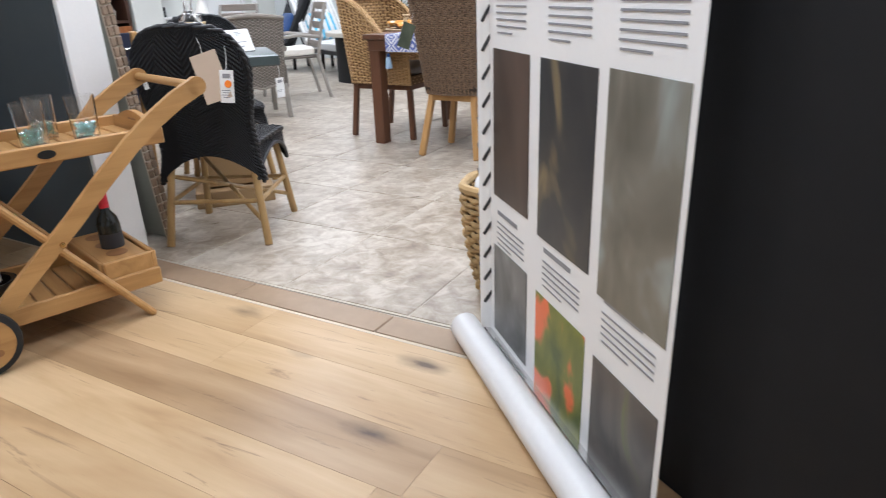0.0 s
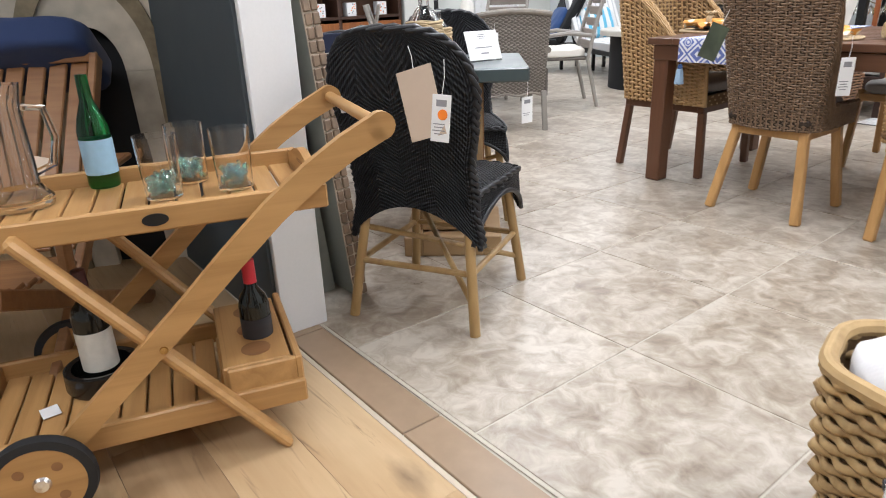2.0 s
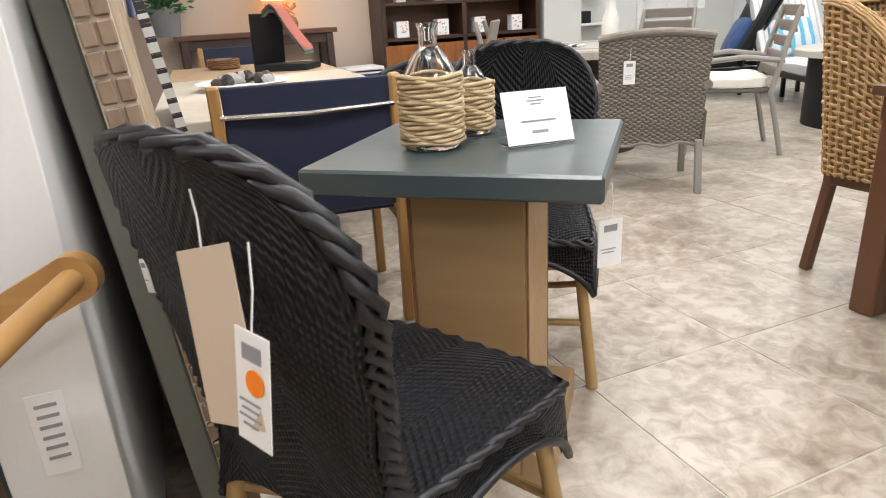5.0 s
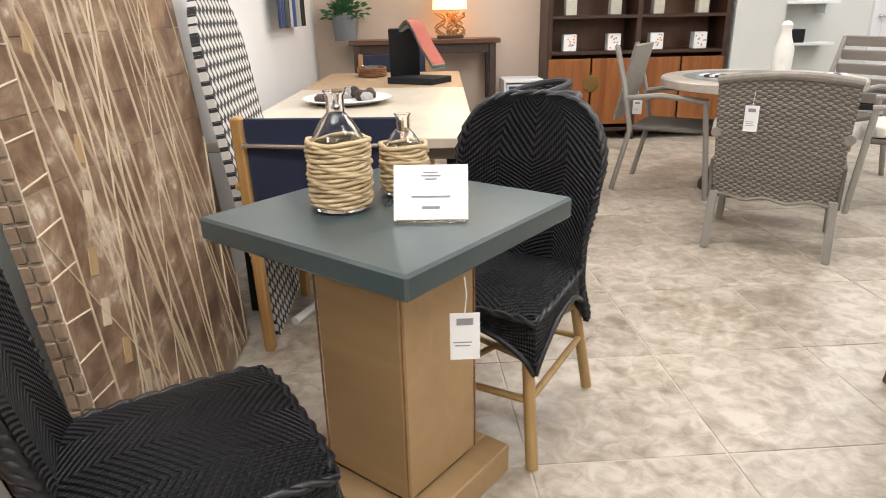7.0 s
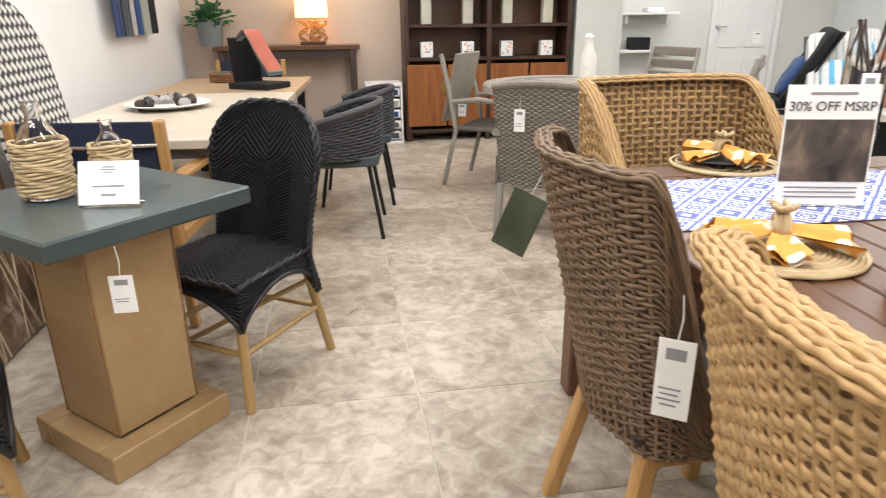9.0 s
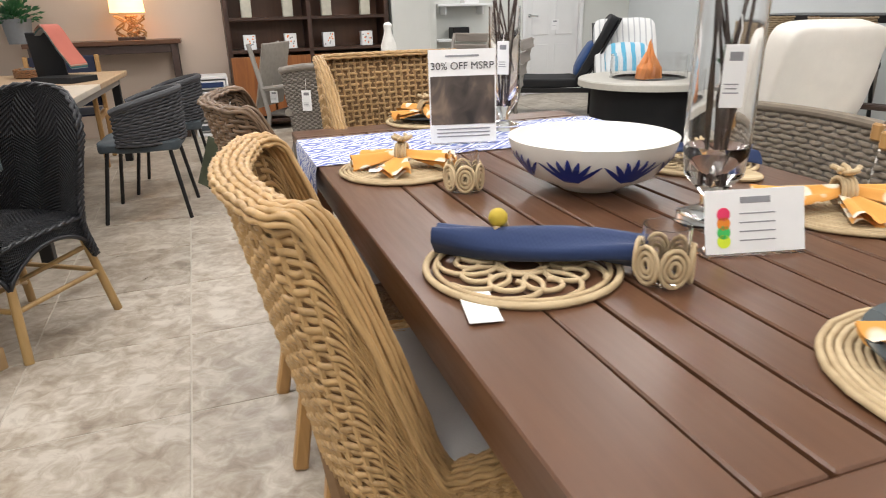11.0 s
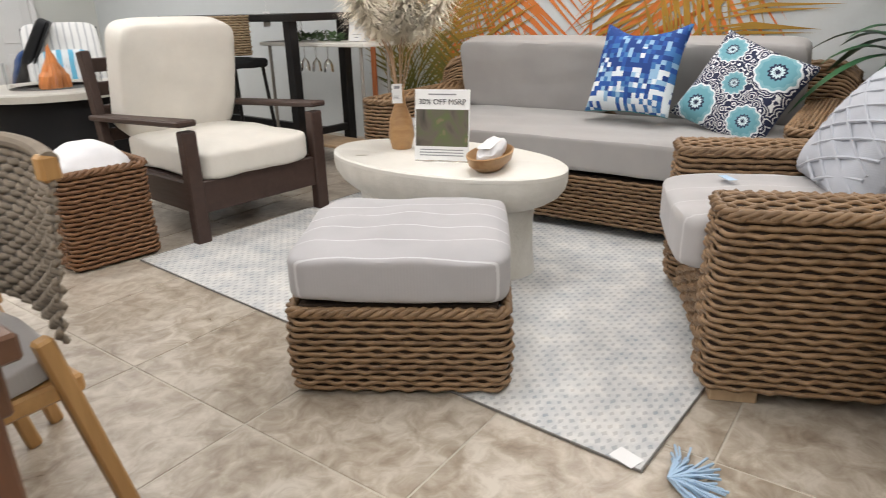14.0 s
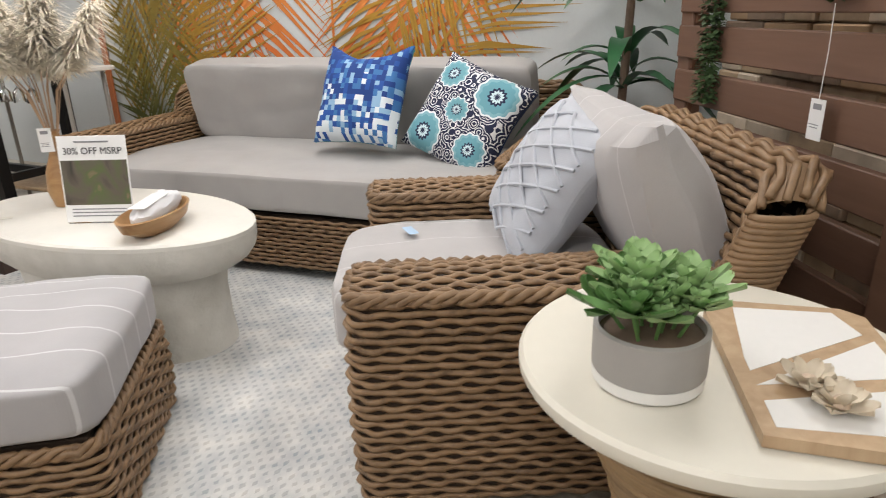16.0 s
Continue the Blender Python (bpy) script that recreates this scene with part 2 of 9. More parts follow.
def wood(name, c, dark, rough=0.45, axis=1, scale=1.0, streak=0.5, knots=0.0, tint=0.0):
    """Timber with its grain along one local axis."""
    n = Nodes(name, rough)
    s = [22.0 * scale] * 3
    s[axis] = 1.6 * scale
    v = n.place(tuple(s))
    g = n.noise(v, 1.0, 6, 0.6, 0.6)
    v2 = n.place(tuple(x * 4 for x in s))
    f = n.noise(v2, 1.0, 3, 0.6)
    col = n.ramp(g, [(0.28, dark), (0.28 + 0.45 * (1 - streak) + 0.12, c), (0.85, shade(c, 1.15))])
    col = n.mix(n.math("MULTIPLY", f, 0.35), col, dark)
    if knots:
        s3 = [6.5] * 3
        s3[axis] = 2.0
        kn = n.node("ShaderNodeTexVoronoi")
        n.link(n.place(tuple(s3)), kn.inputs["Vector"])
        kn.inputs["Scale"].default_value = 1.0
        wob = n.math("ADD", kn.outputs["Distance"], n.math("MULTIPLY", n.noise(n.place((9, 9, 9)), 1.0, 3), 0.16))
        col = n.mix(n.ramp(wob, [(0.12, (knots,) * 3), (0.23, (0, 0, 0))]), col, shade(dark, 0.45))
    if tint:
        tone = n.ramp(n.info.outputs["Random"], [(0.0, (1 - tint,) * 3), (1.0, (1.0, 1.0, 1.0))])
        col = n.mix(1.0, col, tone, "MULTIPLY")
    n.color(col)
    n.rough(n.math("MULTIPLY_ADD", f, 0.2, rough - 0.1))
    n.bump(f, 0.15, 0.0006)
    return n.mat


def strand(name, c, dark, rough=0.55, along=9.0):
    """Rattan and resin strands: each strand its own tone, darker in places."""
    n = Nodes(name, rough)
    geo = n.node("ShaderNodeNewGeometry")
    v = n.place((1, 1, 1), "UV", shift=False)
    g = n.noise(v, along * 0.2, 4, 0.7)
    w = n.noise(n.place((30, 30, 30)), 1.0, 3)
    mixv = n.math("ADD", n.math("MULTIPLY", g, 0.55), n.math("MULTIPLY", w, 0.3))
    mixv = n.math("ADD", mixv, n.math("MULTIPLY", geo.outputs["Random Per Island"], 0.10))
    mixv = n.math("ADD", mixv, n.math("MULTIPLY", n.info.outputs["Random"], 0.14))
    n.color(n.ramp(mixv, [(0.32, dark), (0.55, c), (0.78, shade(c, 1.35))]))
    n.bump(n.noise(n.place((140, 140, 40)), 1.0, 2), 0.3, 0.0008)
    return n.mat


def clear(name, c=(1, 1, 1), rough=0.02, ior=1.45):
    n = Nodes(name, rough)
    n.color(c)
    n.bsdf.inputs["Transmission Weight"].default_value = 1.0
    n.bsdf.inputs["IOR"].default_value = ior
    return n.mat


def glow(name, c, power):
    n = Nodes(name, 0.6)
    n.color(c)
    n.bsdf.inputs["Emission Color"].default_value = (*c, 1)
    n.bsdf.inputs["Emission Strength"].default_value = power
    return n.mat


def fabric(name, c, rough=0.9, thread=700.0, stripe=None, stripe_axis=0, stripe_step=0.12, stripe_w=0.006):
    n = Nodes(name, rough)
    v = n.place()
    x, y, z = n.split(n.place(shift=False))
    th = n.math("MULTIPLY", n.math("SINE", n.math("MULTIPLY", x, thread)), n.math("SINE", n.math("MULTIPLY", y, thread)))
    big = n.noise(v, 5.0, 4)
    col = n.ramp(big, [(0.3, shade(c, 0.93)), (0.7, shade(c, 1.05))])
    col = n.mix(n.math("MULTIPLY", n.noise(v, 260.0, 2), 0.25), col, shade(c, 0.75))
    if stripe:
        ax = (x, y)[stripe_axis]
        ax = n.math("ADD", ax, n.math("MULTIPLY", n.noise(v, 6.0, 2), 0.012))
        m = n.math("LESS_THAN", n.math("ABSOLUTE", n.math("SUBTRACT", n.math("FRACT", n.math("DIVIDE", ax, stripe_step)), 0.5)), stripe_w / stripe_step)
        col = n.mix(m, col, stripe)
    n.color(col)
    n.bsdf.inputs["Sheen Weight"].default_value = 0.15
    n.bump(th, 0.12, 0.0006)
    n.bump(n.noise(v, 9.0, 3), 0.35, 0.006)
    return n.mat


def chevron(name, c, light):
    """Fine black cord woven in a herringbone, on uvs in metres; gloss on crests and shade in grooves are coloured in.
    """
    n = Nodes(name, 0.5)
    u, v, _ = n.split(n.coord.outputs["UV"])
    zig = n.math("ABSOLUTE", n.math("SUBTRACT", n.math("FRACT", n.math("MULTIPLY", u, 4.6)), 0.5))
    ph = n.math("ADD", n.math("MULTIPLY", v, 390.0), n.math("MULTIPLY", zig, 62.0))
    rib = n.math("SINE", ph)
    cross = n.math("SINE", n.math("MULTIPLY", u, 780.0))
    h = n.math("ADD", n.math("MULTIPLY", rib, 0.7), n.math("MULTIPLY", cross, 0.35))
    # colour follows the relief: painted highlight on rib crests, painted shade between ribs
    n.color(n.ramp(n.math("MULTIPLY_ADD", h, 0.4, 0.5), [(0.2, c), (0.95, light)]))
    n.bump(h, 1.0, 0.0045)
    n.bsdf.inputs["Specular IOR Level"].default_value = 0.32
    return n.mat


def oak_plank():
    n = Nodes("oak_plank", 0.38)
    geo = n.node("ShaderNodeNewGeometry")
    turn = n.node("ShaderNodeMapping")
    n.link(geo.outputs["Position"], turn.inputs["Vector"])
    turn.inputs["Rotation"].default_value = (0, 0, radians(43.2))
    off = n.node("ShaderNodeVectorMath", operation="SCALE")
    off.inputs[0].default_value = (9.0, 17.0, 3.0)
    n.link(n.info.outputs["Random"], off.inputs["Scale"])
    n.link(off.outputs[0], turn.inputs["Location"])

    def vec(sx, sy):
        m = n.node("ShaderNodeMapping")
        n.link(turn.outputs[0], m.inputs["Vector"])
        m.inputs["Scale"].default_value = (sx, sy, 1)
        return m.outputs[0]
    broad = n.noise(vec(0.9, 5.0), 1.0, 4, 0.55, 0.8)
    fine = n.noise(vec(3.0, 70.0), 1.0, 4, 0.6, 0.2)
    col = n.ramp(broad, [(0.30, (0.38, 0.25, 0.13)), (0.46, (0.53, 0.37, 0.205)), (0.66, (0.64, 0.475, 0.285))])
    col = n.mix(n.math("MULTIPLY", fine, 0.28), col, (0.30, 0.18, 0.09))
    kn = n.node("ShaderNodeTexVoronoi")
    n.link(vec(1.7, 4.2), kn.inputs["Vector"])
    kn.inputs["Scale"].default_value = 1.0
    d = n.math("ADD", kn.outputs["Distance"], n.math("MULTIPLY", n.noise(vec(9.0, 22.0), 1.0, 3), 0.22))
    col = n.mix(n.ramp(d, [(0.11, (0.9, 0.9, 0.9)), (0.17, (0.45, 0.45, 0.45)), (0.29, (0, 0, 0))]), col, (0.075, 0.045, 0.032))
    crack = n.noise(vec(1.6, 20.0), 1.0, 5, 0.7, 1.5)
    col = n.mix(n.ramp(crack, [(0.60, (0, 0, 0)), (0.70, (0.6, 0.6, 0.6))]), col, (0.16, 0.095, 0.055))
    tone = n.ramp(n.info.outputs["Random"], [(0.0, (0.74, 0.70, 0.68)), (0.5, (0.95, 0.93, 0.90)), (1.0, (1.0, 1.0, 1.0))])
    n.color(n.mix(1.0, col, tone, "MULTIPLY"))
    n.rough(n.math("MULTIPLY_ADD", fine, 0.2, 0.28))
    n.bump(fine, 0.15, 0.0006)
    return n.mat


OAK_PLANK = oak_plank()
TEAK = wood("teak_oil", (0.50, 0.29, 0.11), (0.34, 0.18, 0.06), 0.42, axis=0)
TEAK_Y = wood("teak_oil_y", (0.50, 0.29, 0.11), (0.34, 0.18, 0.06), 0.42, axis=1)
TEAK_Z = wood("teak_oil_z", (0.50, 0.29, 0.11), (0.34, 0.18, 0.06), 0.42, axis=2)
TEAK_DARK = wood("teak_dark", (0.30, 0.15, 0.06), (0.18, 0.08, 0.03), 0.45, axis=0)
BAMBOO = wood("bamboo_pole", (0.46, 0.31, 0.13), (0.30, 0.18, 0.07), 0.4, axis=2, streak=0.3)
BROWN_SLAT = wood("brown_slat", (0.125, 0.058, 0.030), (0.09, 0.040, 0.020), 0.34, axis=0, streak=0.3)
BROWN_BOARD = wood("brown_board", (0.125, 0.058, 0.030), (0.09, 0.040, 0.020), 0.34, axis=1, streak=0.3)
BROWN_LEG = wood("brown_leg", (0.15, 0.065, 0.032), (0.10, 0.042, 0.02), 0.42, axis=2, streak=0.3)
UMBER = wood("umber_frame", (0.060, 0.034, 0.026), (0.038, 0.02, 0.015), 0.5, axis=1, streak=0.3)
WALNUT = wood("walnut_dark", (0.055, 0.025, 0.014), (0.03, 0.012, 0.007), 0.4, axis=2)
CHERRY = wood("cherry_door", (0.30, 0.11, 0.03), (0.16, 0.05, 0.015), 0.35, axis=2)
OLIVE_WOOD = wood("olive_wood", (0.42, 0.25, 0.11), (0.26, 0.13, 0.05), 0.45, axis=0)
PALE_WOOD = wood("pale_wood", (0.52, 0.38, 0.24), (0.36, 0.24, 0.14), 0.5, axis=2, streak=0.3)
SCREEN_BROWN = wood("screen_brown", (0.18, 0.098, 0.064), (0.135, 0.073, 0.048), 0.55, axis=0, streak=0.2)
PEDESTAL = wood("pedestal_maple", (0.40, 0.27, 0.14), (0.33, 0.21, 0.10), 0.45, axis=0, streak=0.2, scale=0.6)

KUBU = strand("kubu_rattan", (0.225, 0.138, 0.072), (0.058, 0.031, 0.015), 0.5)
# near-black colour under the weave holds the shade of its gaps; decks share it
KUBU_DARK = plain("kubu_core_shade", (0.035, 0.02, 0.011), 0.8)
HONEY = strand("honey_rattan", (0.42, 0.265, 0.115), (0.20, 0.11, 0.04), 0.45)
# darkened honey: shade between strands put into the sheet's colour
HONEY_CORE = plain("honey_core_shade", (0.15, 0.082, 0.032), 0.8)
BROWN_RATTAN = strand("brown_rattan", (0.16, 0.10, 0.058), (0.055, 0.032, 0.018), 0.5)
# sheet coloured as the shade seen through the brown weave
BROWN_CORE = plain("brown_core_shade", (0.03, 0.018, 0.01), 0.8)
SEAGRASS = strand("seagrass", (0.40, 0.27, 0.12), (0.22, 0.13, 0.05), 0.7)
SEA_CORE = plain("seagrass_core", (0.12, 0.07, 0.03), 0.9)
GREY_WICKER = strand("grey_wicker", (0.24, 0.215, 0.185), (0.14, 0.12, 0.10), 0.55)
GREY_CORE = plain("grey_wicker_core", (0.13, 0.115, 0.10), 0.8)
TAUPE_ROPE = strand("taupe_rope", (0.20, 0.165, 0.125), (0.12, 0.095, 0.07), 0.8)
JUTE = strand("jute_cord", (0.52, 0.40, 0.24), (0.32, 0.22, 0.11), 0.85)
CHAR_ROPE = strand("charcoal_rope", (0.05, 0.05, 0.055), (0.025, 0.025, 0.03), 0.7)

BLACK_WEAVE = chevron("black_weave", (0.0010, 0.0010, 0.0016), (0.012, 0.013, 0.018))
BLACK_CORD = strand("black_cord", (0.007, 0.007, 0.010), (0.003, 0.003, 0.004), 0.4)
SLATE_TOP = plain("slate_green_top", (0.055, 0.075, 0.078), 0.32, vary=0.12, grain=25, bump=0.08, coat=0.15)
WHITE_PAINT = plain("white_paint", (0.74, 0.74, 0.74), 0.6, vary=0.03, grain=120, bump=0.1)
COOL_WALL = plain("cool_grey_wall", (0.60, 0.61, 0.58), 0.65, vary=0.03, grain=120, bump=0.1)
BEIGE_WALL = plain("beige_wall", (0.52, 0.42, 0.34), 0.7, vary=0.03, grain=120, bump=0.1)
SLATE_WALL = plain("slate_wall", (0.045, 0.058, 0.068), 0.6, vary=0.06, grain=120, bump=0.1)
BLACK_PANEL = plain("black_panel", (0.003, 0.0034, 0.0048), 0.8, vary=0.1)
SAGE = plain("sage_board", (0.30, 0.31, 0.27), 0.6, vary=0.06)
CARD = plain("card_white", (0.80, 0.80, 0.80), 0.6, vary=0.02)
BEIGE_CARD = plain("card_beige", (0.55, 0.44, 0.34), 0.7, vary=0.04)
INK = plain("ink", (0.03, 0.03, 0.035), 0.6)
INK_GREY = plain("ink_grey", (0.25, 0.25, 0.27), 0.6)
BLACK_METAL = plain("black_metal", (0.012, 0.012, 0.013), 0.4, metal=0.3)
RUBBER = plain("rubber", (0.012, 0.012, 0.013), 0.75)
CHROME = plain("chrome", (0.7, 0.7, 0.7), 0.2, metal=1.0, vary=0.05)
BRASS = plain("brass", (0.5, 0.33, 0.13), 0.3, metal=1.0)
GREY_METAL = plain("grey_powdercoat", (0.27, 0.25, 0.225), 0.45, vary=0.06)
GREY_TEAK = wood("grey_teak", (0.32, 0.29, 0.26), (0.22, 0.19, 0.17), 0.6, axis=0, streak=0.3)
CLEAR = clear("clear_glass")
ACRYLIC = clear("clear_acrylic", rough=0.03, ior=1.2)
AQUA_GLASS = clear("aqua_glass", (0.62, 0.93, 0.86), 0.15)
GREEN_GLASS = clear("green_glass", (0.02, 0.42, 0.12), 0.05)
DARK_GLASS = plain("dark_bottle", (0.006, 0.007, 0.006), 0.1)
RED_FOIL = plain("red_foil", (0.45, 0.015, 0.03), 0.35)
BURGUNDY = plain("burgundy_foil", (0.06, 0.01, 0.014), 0.35)
LABEL_CREAM = plain("label_cream", (0.68, 0.65, 0.58), 0.6)
BLACK_STONE = plain("black_stone", (0.014, 0.013, 0.012), 0.25, vary=0.4, grain=30)
GREY_CUSHION = fabric("grey_cushion", (0.36, 0.345, 0.335))
STRIPE_CUSHION = fabric("striped_cushion", (0.40, 0.39, 0.40), stripe=(0.56, 0.56, 0.57), stripe_axis=1, stripe_step=0.115, stripe_w=0.0028)
STRIPE_BACK = fabric("striped_back", (0.42, 0.405, 0.405), stripe=(0.51, 0.50, 0.50), stripe_axis=0, stripe_step=0.16, stripe_w=0.0025)
WHITE_CUSHION = fabric("white_cushion", (0.72, 0.69, 0.63))
PALE_PILLOW = fabric("pale_blue_pillow", (0.44, 0.46, 0.51))
NAVY_SLING = fabric("navy_sling", (0.008, 0.014, 0.045), 0.7)
NAVY_CLOTH = fabric("navy_cloth", (0.012, 0.03, 0.10), 0.85)
BLUE_CUSHION = fabric("blue_cushion", (0.012, 0.05, 0.17), 0.85)
DAY_STRIPE = fabric("daybed_stripe", (0.68, 0.68, 0.67), stripe=(0.42, 0.43, 0.44), stripe_axis=0, stripe_step=0.06, stripe_w=0.008)
AQUA_STRIPE = fabric("aqua_stripe", (0.66, 0.70, 0.72), stripe=(0.12, 0.42, 0.62), stripe_axis=0, stripe_step=0.10, stripe_w=0.022)
WHITE_CLOTH = fabric("white_cloth", (0.74, 0.74, 0.76))
PALE_BLUE = fabric("pale_blue_cloth", (0.36, 0.50, 0.66))
CEMENT_WHITE = plain("cement_white", (0.70, 0.68, 0.63), 0.55, vary=0.04, grain=40, bump=0.15)
IVORY_TOP = plain("ivory_top", (0.66, 0.63, 0.55), 0.4, vary=0.025, grain=40, bump=0.05)
GREY_POT = plain("grey_pot", (0.34, 0.325, 0.31), 0.6, vary=0.04)
WHITE_BASE = plain("pot_white", (0.72, 0.71, 0.69), 0.55, vary=0.03)
DARK_PLATE = plain("slate_plate", (0.07, 0.085, 0.09), 0.3, vary=0.1)
BONE = plain("bone_white", (0.74, 0.73, 0.69), 0.3, vary=0.03)
COBALT = plain("cobalt_glaze", (0.012, 0.03, 0.22), 0.3)
LEAF = plain("succulent_leaf", (0.12, 0.25, 0.075), 0.5, vary=0.35, grain=14)
LEAF_PALE = plain("succulent_pale", (0.30, 0.46, 0.20), 0.5, vary=0.25, grain=14)
LEAF_DARK = plain("palm_leaf_green", (0.022, 0.10, 0.035), 0.4, vary=0.35, grain=9)
IVY = plain("ivy_green", (0.055, 0.10, 0.035), 0.55, vary=0.3, grain=20)
BARK = plain("plant_trunk", (0.16, 0.11, 0.08), 0.8, vary=0.25)
PLUME = plain("pampas_plume", (0.86, 0.79, 0.67), 0.95, vary=0.12)
PLUME_BROWN = plain("pampas_brown", (0.42, 0.28, 0.18), 0.95, vary=0.12)
MATT_WHITE = plain("plastic_white", (0.72, 0.72, 0.72), 0.4, vary=0.03)
ORANGE_DOT = plain("orange_dot", (0.85, 0.22, 0.01), 0.6)

# patterned materials


def stone_tile():
    n = Nodes("beige_stone_tile", 0.3)
    v = n.place()
    a = n.noise(v, 4.6, 8, 0.64, 0.6)
    b = n.noise(v, 14.0, 5, 0.6, 0.8)
    c = n.noise(v, 0.9, 3)
    f = n.math("ADD", n.math("MULTIPLY", a, 0.48), n.math("MULTIPLY", b, 0.52))
    col = n.ramp(f, [(0.33, (0.20, 0.15, 0.11)), (0.42, (0.32, 0.26, 0.195)), (0.50, (0.44, 0.38, 0.305)), (0.60, (0.60, 0.545, 0.465))])
    col = n.mix(n.math("MULTIPLY", c, 0.30), col, (0.34, 0.31, 0.27))
    tone = n.ramp(n.info.outputs["Random"], [(0.0, (0.88, 0.87, 0.86)), (1.0, (1.0, 1.0, 1.0))])
    n.color(n.mix(1.0, col, tone, "MULTIPLY"))
    n.rough(n.math("MULTIPLY_ADD", b, 0.35, 0.18))
    n.bump(b, 0.12, 0.001)
    return n.mat


def rug_weave():
    n = Nodes("rug_pale", 0.95)
    x, y, z = n.split(n.place(shift=False))
    v = n.place(shift=False)
    row = n.math("FLOOR", n.math("MULTIPLY", y, 42.0))
    ox = n.math("ADD", n.math("MULTIPLY", x, 26.0), n.math("MULTIPLY", row, 0.5))
    dx = n.math("SUBTRACT", n.math("FRACT", ox), 0.5)
    dy = n.math("SUBTRACT", n.math("FRACT", n.math("MULTIPLY", y, 42.0)), 0.5)
    d = n.math("ADD", n.math("ABSOLUTE", dx), n.math("ABSOLUTE", dy))
    blot = n.noise(v, 9.0, 6, 0.65)
    spot = n.math("LESS_THAN", d, n.math("MULTIPLY_ADD", n.noise(v, 40.0, 2), 0.55, 0.05))
    base = n.ramp(blot, [(0.32, (0.46, 0.475, 0.49)), (0.66, (0.70, 0.69, 0.665))])
    dark = n.ramp(blot, [(0.35, (0.26, 0.30, 0.34)), (0.7, (0.56, 0.53, 0.49))])
    n.color(n.mix(n.math("MULTIPLY", spot, 0.75), base, dark))
    n.bump(n.math("SUBTRACT", 1.0, d), 0.5, 0.004)
    n.bump(n.noise(v, 180.0, 2), 0.4, 0.002)
    return n.mat


def houndstooth():
    n = Nodes("houndstooth_print", 0.8)
    x, y, z = n.split(n.place(shift=False))
    s = 22.0
    a = n.math("FRACT", n.math("MULTIPLY", x, s))
    b = n.math("FRACT", n.math("MULTIPLY", z, s))
    big = n.math("LESS_THAN", n.math("ADD", n.math("ABSOLUTE", n.math("SUBTRACT", a, 0.5)), n.math("ABSOLUTE", n.math("SUBTRACT", b, 0.5))), 0.36)
    tail = n.math("LESS_THAN", n.math("ABSOLUTE", n.math("SUBTRACT", n.math("FRACT", n.math("ADD", a, b)), 0.5)), 0.13)
    n.color(n.mix(n.math("MAXIMUM", big, tail), (0.62, 0.61, 0.58), (0.03, 0.03, 0.035)))
    return n.mat


def onyx():
    n = Nodes("onyx_mosaic", 0.3)
    v = n.place(shift=False)
    a = n.noise(v, 5.0, 7, 0.65, 1.2)
    b = n.noise(v, 17.0, 5, 0.6, 0.5)
    f = n.math("ADD", n.math("MULTIPLY", a, 0.65), n.math("MULTIPLY", b, 0.35))
    col = n.ramp(f, [(0.33, (0.085, 0.045, 0.028)), (0.46, (0.20, 0.125, 0.08)), (0.55, (0.33, 0.235, 0.16)), (0.62, (0.66, 0.58, 0.49))])
    tone = n.ramp(n.info.outputs["Random"], [(0.0, (0.75, 0.7, 0.66)), (1.0, (1.0, 1.0, 1.0))])
    n.color(n.mix(1.0, col, tone, "MULTIPLY"))
    return n.mat


def pixel_print():
    n = Nodes("blue_pixel_print", 0.8)
    u, v, _ = n.split(n.coord.outputs["UV"])
    cell = n.node("ShaderNodeCombineXYZ")
    n.link(n.math("FLOOR", n.math("MULTIPLY", u, 46.0)), cell.inputs[0])
    n.link(n.math("FLOOR", n.math("MULTIPLY", v, 40.0)), cell.inputs[1])
    w = n.node("ShaderNodeTexWhiteNoise")
    n.link(cell.outputs[0], w.inputs["Vector"])
    fade = n.math("MULTIPLY_ADD", v, -1.6, 0.05)
    f = n.math("ADD", w.outputs["Value"], fade)
    n.color(n.ramp(f, [(0.0, (0.006, 0.04, 0.20)), (0.35, (0.012, 0.07, 0.30)), (0.55, (0.04, 0.15, 0.38)), (0.72, (0.25, 0.42, 0.60)), (0.88, (0.66, 0.72, 0.76))], "CONSTANT"))
    n.bump(n.noise(n.place(), 30.0, 2), 0.2, 0.002)
    return n.mat


